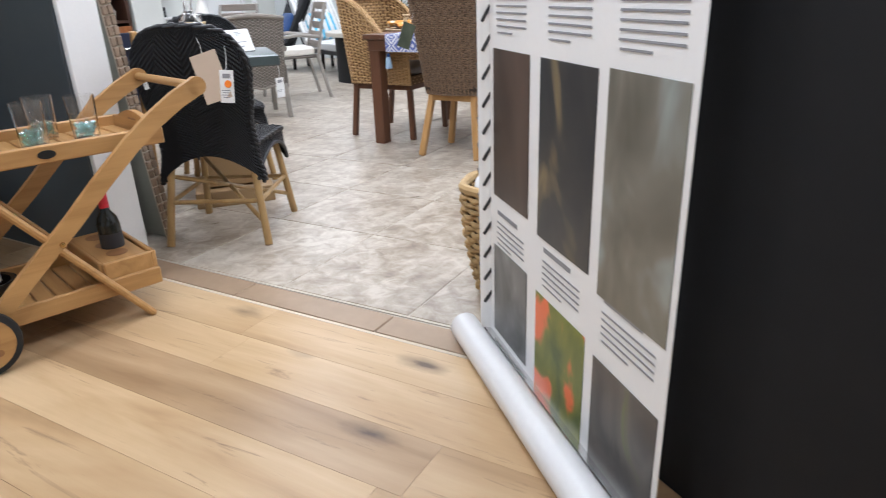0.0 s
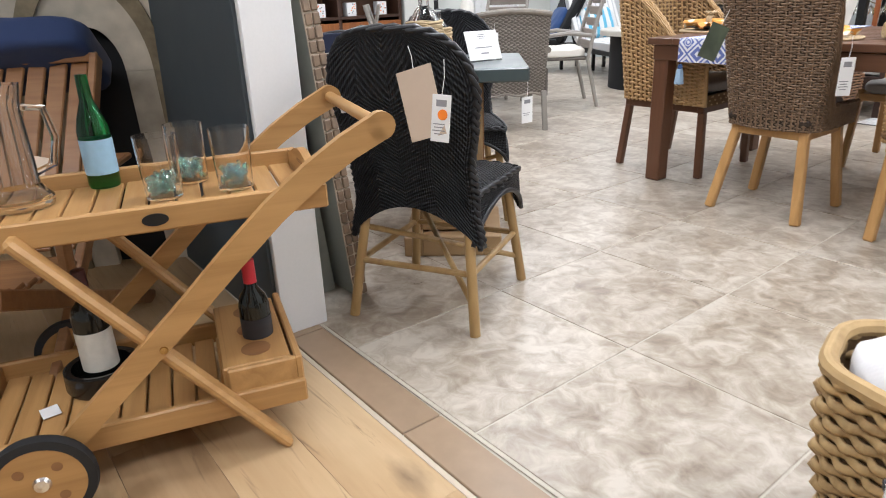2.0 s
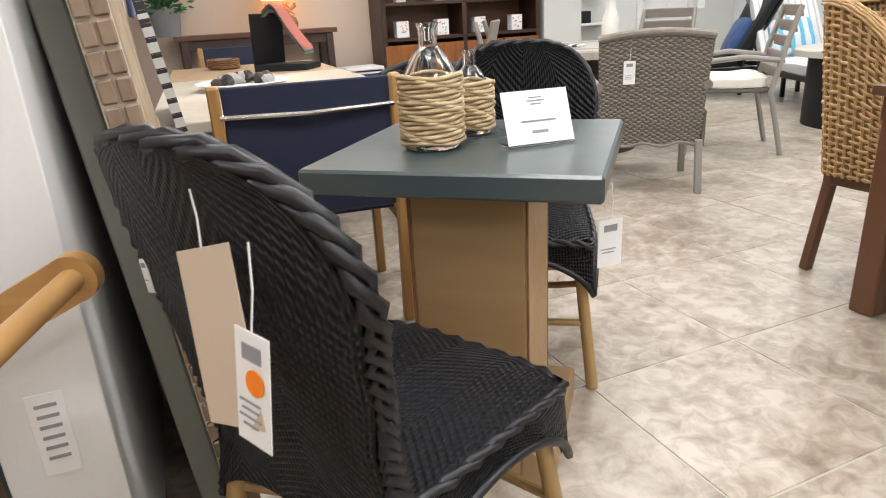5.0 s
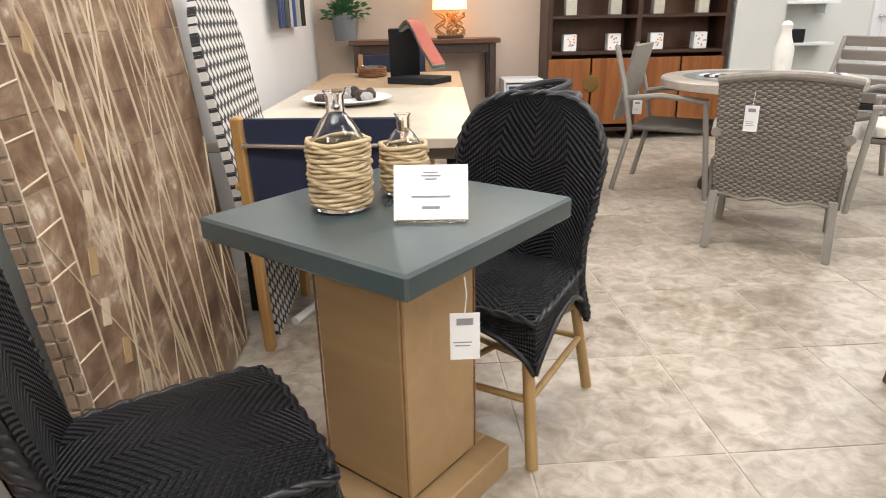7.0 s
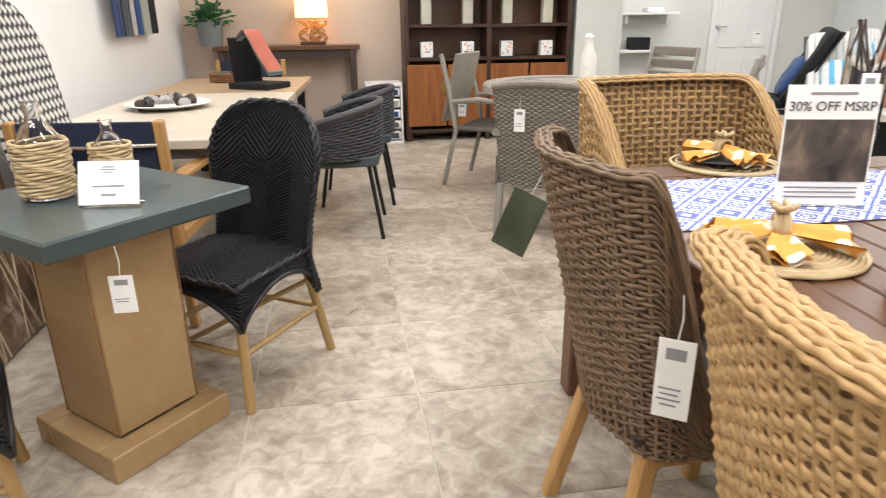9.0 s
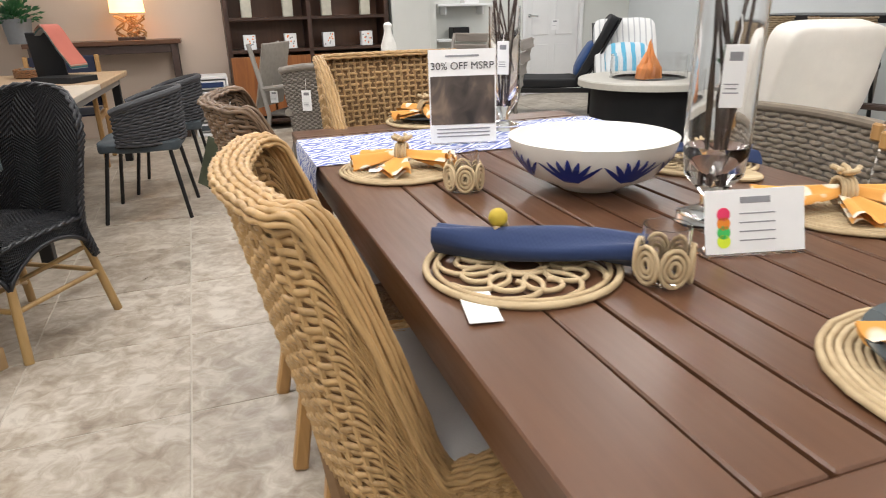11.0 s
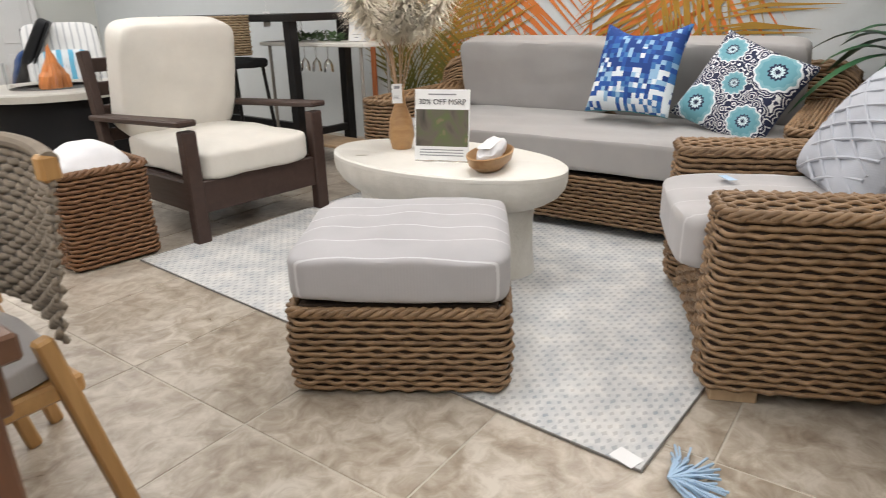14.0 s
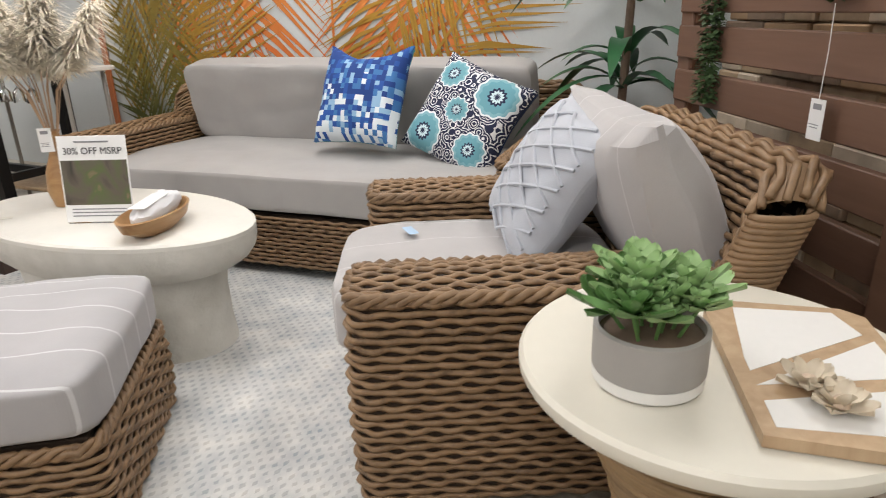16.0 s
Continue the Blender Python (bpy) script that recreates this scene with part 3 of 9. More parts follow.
def medallion_print():
    n = Nodes("suzani_print", 0.85)
    u, v, _ = n.split(n.coord.outputs["UV"])
    vec = n.node("ShaderNodeCombineXYZ")
    n.link(u, vec.inputs[0])
    n.link(v, vec.inputs[1])
    f = n.node("ShaderNodeTexVoronoi", feature="F1")
    n.link(vec.outputs[0], f.inputs["Vector"])
    f.inputs["Scale"].default_value = 24.0
    small = f.outputs["Distance"]
    swirl = n.math("SINE", n.math("MULTIPLY_ADD", small, 26.0, n.math("MULTIPLY", n.noise(vec.outputs[0], 22.0, 2), 9.0)))
    ground = n.mix(n.math("GREATER_THAN", swirl, -0.5), (0.72, 0.73, 0.74), (0.012, 0.018, 0.055))
    col = ground
    for cx, cy, r in ((0.12, 0.13, 0.105), (-0.12, -0.15, 0.10), (-0.13, 0.14, 0.075), (0.13, -0.13, 0.08), (-0.01, 0.0, 0.06)):
        dx, dy = n.math("SUBTRACT", u, cx), n.math("SUBTRACT", v, cy)
        d = n.math("SQRT", n.math("ADD", n.math("MULTIPLY", dx, dx), n.math("MULTIPLY", dy, dy)))
        ang = n.math("ARCTAN2", dy, dx)
        wob = n.math("ADD", d, n.math("MULTIPLY", n.math("SINE", n.math("MULTIPLY", ang, 12.0)), 0.004))
        t = n.math("DIVIDE", wob, r)
        ring = n.ramp(t, [(0.0, (0.012, 0.018, 0.055)), (0.12, (0.55, 0.68, 0.72)), (0.26, (0.012, 0.02, 0.06)), (0.38, (0.13, 0.32, 0.38)), (0.72, (0.20, 0.40, 0.46)), (0.86, (0.68, 0.72, 0.74)), (0.95, (0.012, 0.018, 0.055))], "CONSTANT")
        col = n.mix(n.math("LESS_THAN", t, 1.0), col, ring)
    n.color(col)
    return n.mat


def runner_print():
    """Ogee lattice with rings, blue on white, on uvs in metres."""
    n = Nodes("blue_white_print", 0.85)
    x, y, z = n.split(n.coord.outputs["UV"])
    s = 9.0
    a = n.math("SUBTRACT", n.math("FRACT", n.math("MULTIPLY", x, s)), 0.5)
    b = n.math("SUBTRACT", n.math("FRACT", n.math("MULTIPLY", y, s)), 0.5)
    d = n.math("SQRT", n.math("ADD", n.math("MULTIPLY", a, a), n.math("MULTIPLY", b, b)))
    dia = n.math("ADD", n.math("ABSOLUTE", a), n.math("ABSOLUTE", b))
    col = n.ramp(dia, [(0.0, (0.05, 0.09, 0.38)), (0.30, (0.70, 0.72, 0.77)), (0.44, (0.06, 0.10, 0.40)), (0.54, (0.70, 0.72, 0.77)), (0.66, (0.06, 0.10, 0.40)), (0.86, (0.70, 0.72, 0.77))], "CONSTANT")
    ring = n.ramp(d, [(0.0, (0.70, 0.72, 0.77)), (0.07, (0.05, 0.09, 0.38)), (0.13, (0.70, 0.72, 0.77))], "CONSTANT")
    col = n.mix(n.math("LESS_THAN", d, 0.17), col, ring)
    n.color(n.mix(n.math("MULTIPLY", n.noise(n.place(), 90.0, 2), 0.25), col, (0.62, 0.64, 0.70)))
    n.bump(n.noise(n.place(), 220.0, 2), 0.3, 0.001)
    return n.mat


def orange_print():
    n = Nodes("orange_dots_print", 0.85)
    f = n.node("ShaderNodeTexVoronoi")
    n.link(n.place(), f.inputs["Vector"])
    f.inputs["Scale"].default_value = 21.0
    n.color(n.ramp(f.outputs["Distance"], [(0.0, (0.74, 0.68, 0.56)), (0.34, (0.74, 0.66, 0.52)), (0.44, (0.70, 0.33, 0.07))]))
    n.bump(n.noise(n.place(), 40.0, 2), 0.4, 0.003)
    return n.mat


def frond_print(name, low, high, z0, z1):
    n = Nodes(name, 0.6)
    x, y, z = n.split(n.place(shift=False))
    t = n.math("DIVIDE", n.math("SUBTRACT", z, z0), z1 - z0)
    t = n.math("ADD", t, n.math("MULTIPLY", n.math("SUBTRACT", n.noise(n.place(), 12.0, 3), 0.5), 0.5))
    n.color(n.ramp(t, [(0.1, low), (0.9, high)]))
    return n.mat


def blurred_photo(name, stops, scale=4.0):
    n = Nodes(name, 0.35)
    f = n.noise(n.place((1, 1, 0.6)), scale, 3, 0.5, 1.0)
    n.color(n.ramp(f, stops))
    return n.mat


def plaster():
    n = Nodes("rough_plaster", 0.7)
    v = n.place()
    a = n.noise(v, 26.0, 6, 0.65)
    n.color(n.ramp(n.noise(v, 7.0, 4), [(0.3, (0.56, 0.54, 0.49)), (0.7, (0.70, 0.68, 0.63))]))
    n.bump(a, 0.8, 0.008)
    return n.mat


TILE_STONE = stone_tile()
BORDER_TILE = plain("border_tile", (0.33, 0.235, 0.155), 0.4, vary=0.14, grain=20, bump=0.15)
GROUT = plain("pale_grout", (0.50, 0.46, 0.39), 0.9, vary=0.1)
THRESHOLD = plain("threshold_caulk", (0.58, 0.50, 0.40), 0.8, vary=0.08)
RUG = rug_weave()
HOUND = houndstooth()
ONYX = onyx()
ONYX_LINE = plain("honey_inlay", (0.40, 0.27, 0.14), 0.35, vary=0.2)
PIXELS = pixel_print()
TEAL = fabric("teal_piping", (0.02, 0.26, 0.28))
SUZANI = medallion_print()
RUNNER = runner_print()
ORANGE_NAP = orange_print()
PLASTER = plaster()
ORANGE_FROND = frond_print("frond_orange", (0.62, 0.12, 0.02), (0.72, 0.30, 0.06), 0.5, 1.7)
GOLD_FROND = frond_print("frond_gold", (0.22, 0.15, 0.02), (0.52, 0.26, 0.02), 0.3, 1.6)
GREEN_FROND = frond_print("frond_olive", (0.06, 0.08, 0.015), (0.30, 0.20, 0.02), 0.2, 1.5)
MURAL_PAPER = plain("mural_paper", (0.60, 0.63, 0.64), 0.6, vary=0.04)
STONE_MIX = plain("ledger_stone", (0.36, 0.27, 0.19), 0.8, vary=0.5, grain=10, bump=0.5)
ROUND_STONE = plain("round_table_stone", (0.42, 0.37, 0.32), 0.35, vary=0.25, grain=18)
SLATE_RING = plain("slate_ring", (0.17, 0.18, 0.18), 0.4, vary=0.2)
SHADE_GLOW = glow("lamp_shade_lit", (1.0, 0.66, 0.30), 2.2)
DIFFUSER = glow("ceiling_diffuser", (1.0, 0.96, 0.90), 3.0)
FLAME_GLASS = plain("orange_ornament", (0.70, 0.26, 0.08), 0.4, vary=0.3, grain=10)
CEIL_PAINT = plain("ceiling_paint", (0.62, 0.61, 0.59), 0.8, vary=0.03)

# ---- the setting: axes of the building ----
AX = 46.5
U = Vector((math.cos(radians(AX)), math.sin(radians(AX)), 0))
Nn = Vector((math.sin(radians(AX)), -math.cos(radians(AX)), 0))


def wall(name, a, b, thick, height, material, z0=0.0):
    """An upright wall whose seen face runs from a to b; its body lies to the left of that line."""
    a, b = Vector((*a, 0)), Vector((*b, 0))
    d = (b - a).normalized()
    left = Vector((-d.y, d.x, 0))
    m = Matrix((d, left, Vector((0, 0, 1)))).transposed().to_4x4()
    m.translation = (a + b) / 2 + left * thick / 2 + Vector((0, 0, z0 + height / 2))
    return setting(name, Shape().box(((b - a).length, thick, height), m, 0.002), material)


H = CEILING
A0 = Vector((-1.197, 4.125, 0))
# partition: white on the dining side and at its end, slate on the other side
m_part = Matrix((-Nn, U, Vector((0, 0, 1)))).transposed().to_4x4()
m_part.translation = A0 - U * 0.0775 - Nn * 2.70 + Vector((0, 0, H / 2))
setting("wall_partition", Shape().box((5.40, 0.155, H), m_part, 0.002), WHITE_PAINT)
m_face = m_part.copy()
m_face.translation = A0 - U * 0.1615 - Nn * 2.72 + Vector((0, 0, H / 2))
setting("wall_slate_face", Shape().box((5.40, 0.012, H), m_face, 0.001), SLATE_WALL)
# back wall behind console and cabinet
BACK = Vector((-2.947, 10.1, 0))


def on_back(s, off=0.0):
    return BACK + U * s + Nn * off


p, q = on_back(-4.0), on_back(1.05)
wall("wall_back_beige", (p.x, p.y), (q.x, q.y), 0.12, H, BEIGE_WALL)
# grey pier beside the cabinet, with the side of the alcove behind it
pier = Vector((-2.19, 10.345, 0))
p, q = pier, pier + U * 0.42
wall("wall_pier", (p.x, p.y), (q.x, q.y), 0.14, H, COOL_WALL)
DOORP = Vector((-1.53, 12.85, 0))
p = pier + U * 0.42 - Nn * 0.14
q = DOORP + U * (p - DOORP).dot(U)
wall("wall_alcove", (q.x, q.y), (p.x, p.y), 0.12, H, COOL_WALL)
MUR = Vector((4.05, 9.155, 0))
MD = Vector((0.688, -0.725, 0))
d0 = DOORP + U * -0.12
corner = Vector((-0.49, 13.94, 0))
p = q
wall("wall_door_side", (p.x, p.y), (d0.x, d0.y), 0.12, H, COOL_WALL)
d1 = d0 + U * 0.86
wall("wall_door_end", (d1.x, d1.y), (corner.x + 0.3, corner.y + 0.32), 0.12, H, COOL_WALL)
wall("wall_over_door", (d0.x, d0.y), (d1.x, d1.y), 0.12, H - 2.06, COOL_WALL, 2.06)
wall("wall_mural", (corner.x, corner.y), (MUR.x + MD.x * 3.4, MUR.y + MD.y * 3.4), 0.12, H, MURAL_PAPER)
e0 = MUR + MD * 3.4
e1 = e0 - U * 4.6
wall("wall_stone_side", (e0.x, e0.y), (e1.x, e1.y), 0.12, H, COOL_WALL)
# plain walls that close the place behind the camera
wall("wall_south", (e1.x, e1.y), (0.3, -1.4), 0.12, H, COOL_WALL)
wall("wall_southwest", (0.3, -1.4), (-4.6, 1.2), 0.12, H, COOL_WALL)
wall("wall_west", (-4.6, 1.2), (-5.8, 7.6), 0.12, H, COOL_WALL)
ceil = Shape().box((17, 19, 0.1), pose(0, 6, H + 0.05), 0.0)
setting("ceiling", ceil, CEIL_PAINT)
for px, py in PANELS:
    cl = thing("ceiling_light", pose(px, py, H - 0.02, 0, 0, AX), "white recessed ceiling light panel, lit", "ceiling light", "ceiling lights")
    fr = Shape()
    for sx, sy, w, d in ((0, 0.28, 1.2, 0.04), (0, -0.28, 1.2, 0.04), (0.58, 0, 0.04, 0.52), (-0.58, 0, 0.04, 0.52)):
        fr.box((w, d, 0.03), pose(sx, sy, 0), 0.003)
    part("frame", fr, MATT_WHITE, cl)
    part("diffuser", Shape().box((1.12, 0.52, 0.008), pose(0, 0, 0.008), 0.002), DIFFUSER, cl, "glowing diffuser")

# door in the far wall
dm = Matrix((U, -Nn, Vector((0, 0, 1)))).transposed().to_4x4()
dm.translation = d0 + U * 0.43 - Nn * 0.03
door = new("door_1")
door.matrix_basis = dm
tagged(door, "closed white six-panel interior door with lever handle", "door", kind="structure")
part("slab", Shape().box((0.80, 0.04, 2.02), pose(0, 0, 1.015), 0.003), MATT_WHITE, door)
for cx in (-0.18, 0.18):
    for cz, hh in ((0.42, 0.5), (1.10, 0.62), (1.72, 0.36)):
        sh = Shape().box((0.26, 0.012, hh), pose(cx, -0.024, cz), 0.008)
        part("panel", sh, MATT_WHITE, door)
fr = Shape().box((0.05, 0.14, 2.08), pose(-0.43, 0, 1.04), 0.004).box((0.05, 0.14, 2.08), pose(0.43, 0, 1.04), 0.004).box((0.91, 0.14, 0.05), pose(0, 0, 2.075), 0.004)
part("door_frame", fr, MATT_WHITE, door)
hd = Shape().tube([(-0.34, -0.02, 1.04), (-0.34, -0.07, 1.04), (-0.24, -0.075, 1.035)], 0.01, 8)
hd.lathe([(0.0, 0.0), (0.026, 0.0), (0.026, 0.01), (0, 0.012)], 16, pose(-0.34, -0.02, 1.04, 90, 0, 0))
part("door_handle", hd, CHROME, door, "brushed steel lever handle")

# small white shelf in the alcove
sm = dm.copy()
sm.translation = DOORP - U * 1.05 + Nn * 0.14 + Vector((0, 0, 1.20))
ws = thing("wall_shelf", sm, "white floating wall shelf with small boxes nearby", "shelf")
part("board", Shape().box((0.75, 0.26, 0.03)), MATT_WHITE, ws)
part("bracket", Shape().box((0.02, 0.2, 0.1), pose(-0.25, 0.02, -0.065)), MATT_WHITE, ws)
part("bracket", Shape().box((0.02, 0.2, 0.1), pose(0.25, 0.02, -0.065)), MATT_WHITE, ws)
sm2 = sm.copy()
sm2.translation.z = 0.78
ws2 = thing("wall_shelf", sm2, "white floating wall shelf holding a black box", "shelf")
part("board", Shape().box((0.75, 0.26, 0.03)), MATT_WHITE, ws2)
bx = sm2 @ pose(-0.05, 0, 0.085)
solo("storage_box", Shape().box((0.22, 0.18, 0.14), Matrix(), 0.006), BLACK_METAL, bx, "small black box on a white shelf", "box")
solo("paper_stack", Shape().box((0.2, 0.15, 0.05), Matrix(), 0.006), CARD, sm @ pose(0.1, 0, 0.04), "small white stack of paper on the shelf", "paper")

# palm mural: printed fronds on the wall
MN = Vector((-MD.y, MD.x, 0)).normalized()
mm = Matrix((MD.normalized(), MN, Vector((0, 0, 1)))).transposed().to_4x4()
mm.translation = MUR - MN * 0.003
mural = new("palm_mural")
mural.matrix_basis = mm
tagged(mural, "wall mural of orange, gold and olive palm fronds", "mural")


def frond(x0, z0, ang, length, leaf, n, material, width=0.026, droop=0.5, off=0.0):
    """A palm frond lying flat on the wall: a rib with narrow leaflets to both sides."""
    sh = Shape()
    a = radians(ang)
    rib = []
    for i in range(13):
        t = i / 12
        rib.append(Vector((x0 + math.cos(a) * length * t, -off, z0 + math.sin(a) * length * t)))
    for i in range(12):
        p0, p1 = rib[i], rib[i + 1]
        s = Vector((-math.sin(a), 0, math.cos(a))) * (0.012 * (1 - i / 14))
        sh.add([p0 - s, p1 - s, p1 + s, p0 + s], [(0, 1, 2, 3)])
    for i in range(n):
        t = 0.06 + 0.92 * i / n
        base = Vector((x0 + math.cos(a) * length * t, -off, z0 + math.sin(a) * length * t))
        ll = leaf * (0.45 + 0.9 * math.sin(math.pi * (0.15 + 0.8 * t))) * (0.9 + 0.2 * random.random())
        for side in (-1, 1):
            g = a + side * radians(58 - 30 * t + random.uniform(-4, 4))
            tip = base + Vector((math.cos(g) * ll, 0, math.sin(g) * ll - droop * 0.12 * ll))
            mid = base.lerp(tip, 0.45) + Vector((0, 0, 0.04 * ll))
            w = Vector((-math.sin(g), 0, math.cos(g))) * width * 0.5
            sh.add([base, mid - w, tip, mid + w], [(0, 1, 2, 3)])
    return sh


for k, (x0, z0, ang, ln, leaf, cnt, mt, wd) in enumerate((
        (0.42, 0.30, 88, 1.95, 1.05, 27, ORANGE_FROND, 0.040), (-0.25, 2.15, 256, 1.5, 0.55, 24, ORANGE_FROND, 0.026),
        (1.12, 2.2, 262, 1.75, 0.70, 24, ORANGE_FROND, 0.032),
        (-1.25, 0.15, 66, 1.7, 0.6, 36, GOLD_FROND, 0.026), (-1.05, 0.2, 100, 1.7, 0.55, 36, GREEN_FROND, 0.026),
        (-0.60, 0.3, 80, 1.35, 0.5, 26, GOLD_FROND, 0.022), (1.45, 1.95, 238, 1.5, 0.55, 24, GOLD_FROND, 0.024),
        (0.85, 0.55, 52, 1.2, 0.5, 24, GOLD_FROND, 0.022), (-1.15, 1.5, 280, 1.3, 0.45, 26, GREEN_FROND, 0.026))):
    part("frond", frond(x0, z0, ang, ln, leaf, cnt, mt, wd, off=0.0015 * (k + 1)), mt, mural)
solo("mural_trim", Shape().box((0.05, 0.02, 2.2), Matrix(), 0.004), plain("orange_trim", (0.42, 0.13, 0.04), 0.5), mm @ pose(-1.56, -0.012, 1.1), "narrow orange-brown trim strip at the mural edge", "trim")

# ---- floors ----
BD = Vector((math.cos(radians(-43.2)), math.sin(radians(-43.2)), 0))
BN = Vector((-BD.y, BD.x, 0))
E1 = Vector((-0.733, 3.65, 0))
E0 = E1 - BN * 0.135
fm = Matrix((BD, BN, Vector((0, 0, 1)))).transposed().to_4x4()
fm.translation = E0
wood_floor = new("floor_wood")
wood_floor.matrix_basis = fm
tagged(wood_floor, "knotty light oak plank floor with a satin finish", "floor", kind="structure")
part("subfloor", Shape().box((16, 9, 0.06), pose(0, -4.51, -0.045), 0.0), GROUT, wood_floor)
border = new("floor_border")
bmx = fm.copy()
tagged(border, "row of brown stone threshold tiles between wood and tile floor", "floor", kind="structure")
border.matrix_basis = bmx
part("bedding", Shape().box((16, 0.16, 0.05), pose(0, 0.07, -0.0325), 0.0), GROUT, border)
part("caulk_line", Shape().box((16, 0.014, 0.012), pose(0, 0.0, -0.0055), 0.001), THRESHOLD, border, "cream caulk line")
tile_floor = new("floor_tile")
tfm = Matrix.Translation(Vector((-0.636, 4.41, 0))) @ pose(0, 0, 0, 0, 0, 47.3)
tile_floor.matrix_basis = tfm
tagged(tile_floor, "mottled beige-grey stone tile floor laid on the diagonal", "floor", kind="structure")
part("grout_bed", Shape().box((14.6, 18, 0.05), pose(6.68, 0.0, -0.0275), 0.0), GROUT, tile_floor)

# ---- small shared makers ----


def paper_tag(name, m, w, h, label, dot=False, cord=0.0, lines=4, card=None):
    """A hanging price tag: card, printed bars, a cord up to what it hangs from."""
    tg = thing(name, m, label, "price tag")
    part("card", Shape().box((w, 0.0015, h), pose(0, 0, -h / 2), 0.0005), card or CARD, tg)
    if lines:
        part("print_block", Shape().box((w * 0.55, 0.0012, h * 0.14), pose(0, -0.0012, -h * 0.18), 0.0002), INK_GREY, tg)
        for i in range(lines):
            part("print_line", Shape().box((w * (0.62, 0.5, 0.66, 0.44)[i % 4], 0.0012, h * 0.022), pose(-w * 0.08, -0.0012, -h * (0.62 + 0.07 * i)), 0.0002), INK_GREY, tg)
    if dot:
        part("sticker", Shape().lathe([(0, 0.0), (w * 0.26, 0.0), (w * 0.26, 0.001), (0, 0.001)], 20, pose(w * 0.1, -0.0018, -h * 0.42, 90)), ORANGE_DOT, tg, "round orange sticker")
    if cord:
        part("cord", Shape().tube([(0, 0, 0), (0.004, 0, cord * 0.5), (0, 0, cord)], 0.0012, 5), CARD, tg)
    return tg


def sign_stand(m, w, h, label, big="", photo=None, dots=False, tilt=12):
    """A clear easel with a printed card."""
    sg = thing("sign_holder", m, label, "sign")
    lean = pose(0, 0, 0.006, -tilt, 0, 0)
    part("card", Shape().box((w, 0.002, h), lean @ pose(0, 0, h / 2), 0.0004), CARD, sg)
    part("foot", Shape().box((w, 0.05, 0.004), pose(0, 0.024, 0.002), 0.001), ACRYLIC, sg, "clear acrylic foot")
    def bar(bw, bh, x, z):
        part("print_line", Shape().box((w * bw, 0.0012, h * bh), lean @ pose(w * x, -0.0018, h * z), 0.0002), INK_GREY, sg)
    if photo:
        part("photo", Shape().box((w * 0.96, 0.0012, h * 0.52), lean @ pose(0, -0.0018, h * 0.46), 0.0002), photo, sg)
        for i in range(3):
            bar(0.8, 0.014, 0, 0.15 - 0.04 * i)
        bar(0.5, 0.02, 0, 0.93)
    elif dots:
        for i, c in enumerate(((0.75, 0.03, 0.12), (0.8, 0.25, 0.02), (0.05, 0.5, 0.1), (0.62, 0.75, 0.03))):
            part("dot", Shape().lathe([(0, 0), (w * 0.065, 0), (w * 0.065, 0.001), (0, 0.001)], 18, lean @ pose(-w * 0.32, -0.0018, h * (0.62 - 0.14 * i), 90)), plain("dot_colour", c, 0.6), sg)
            bar(0.36, 0.02, 0.02, 0.62 - 0.14 * i)
        bar(0.3, 0.1, 0, 0.83)
    else:
        for bw, bh, z in ((0.2, 0.02, 0.86), (0.26, 0.02, 0.80), (0.16, 0.02, 0.74), (0.52, 0.03, 0.42), (0.24, 0.05, 0.22)):
            bar(bw, bh, 0, z)
    if big:
        lettering("headline", big, h * 0.11, INK, sg, lean @ pose(0, -0.0026, h * 0.79, 90, 0, 0))
    return sg


def wine_bottle(m, foil, label_mat, label, body=None, h=0.30, r=0.038):
    bt = thing("wine_bottle", m, label, "bottle")
    part("glass", Shape().lathe([(0, 0), (r * 0.95, 0), (r, 0.01), (r, h * 0.6), (r * 0.85, h * 0.68), (0.016, h * 0.76), (0.014, h * 0.99), (0, h)], 24), body or DARK_GLASS, bt)
    part("foil", Shape().lathe([(0.0155, h * 0.80), (0.0165, h * 0.8), (0.0165, h * 1.0), (0, h * 1.003)], 16), foil, bt)
    part("label", Shape().lathe([(r + 0.0008, h * 0.16), (r + 0.0008, h * 0.5)], 24), label_mat, bt)
    return bt


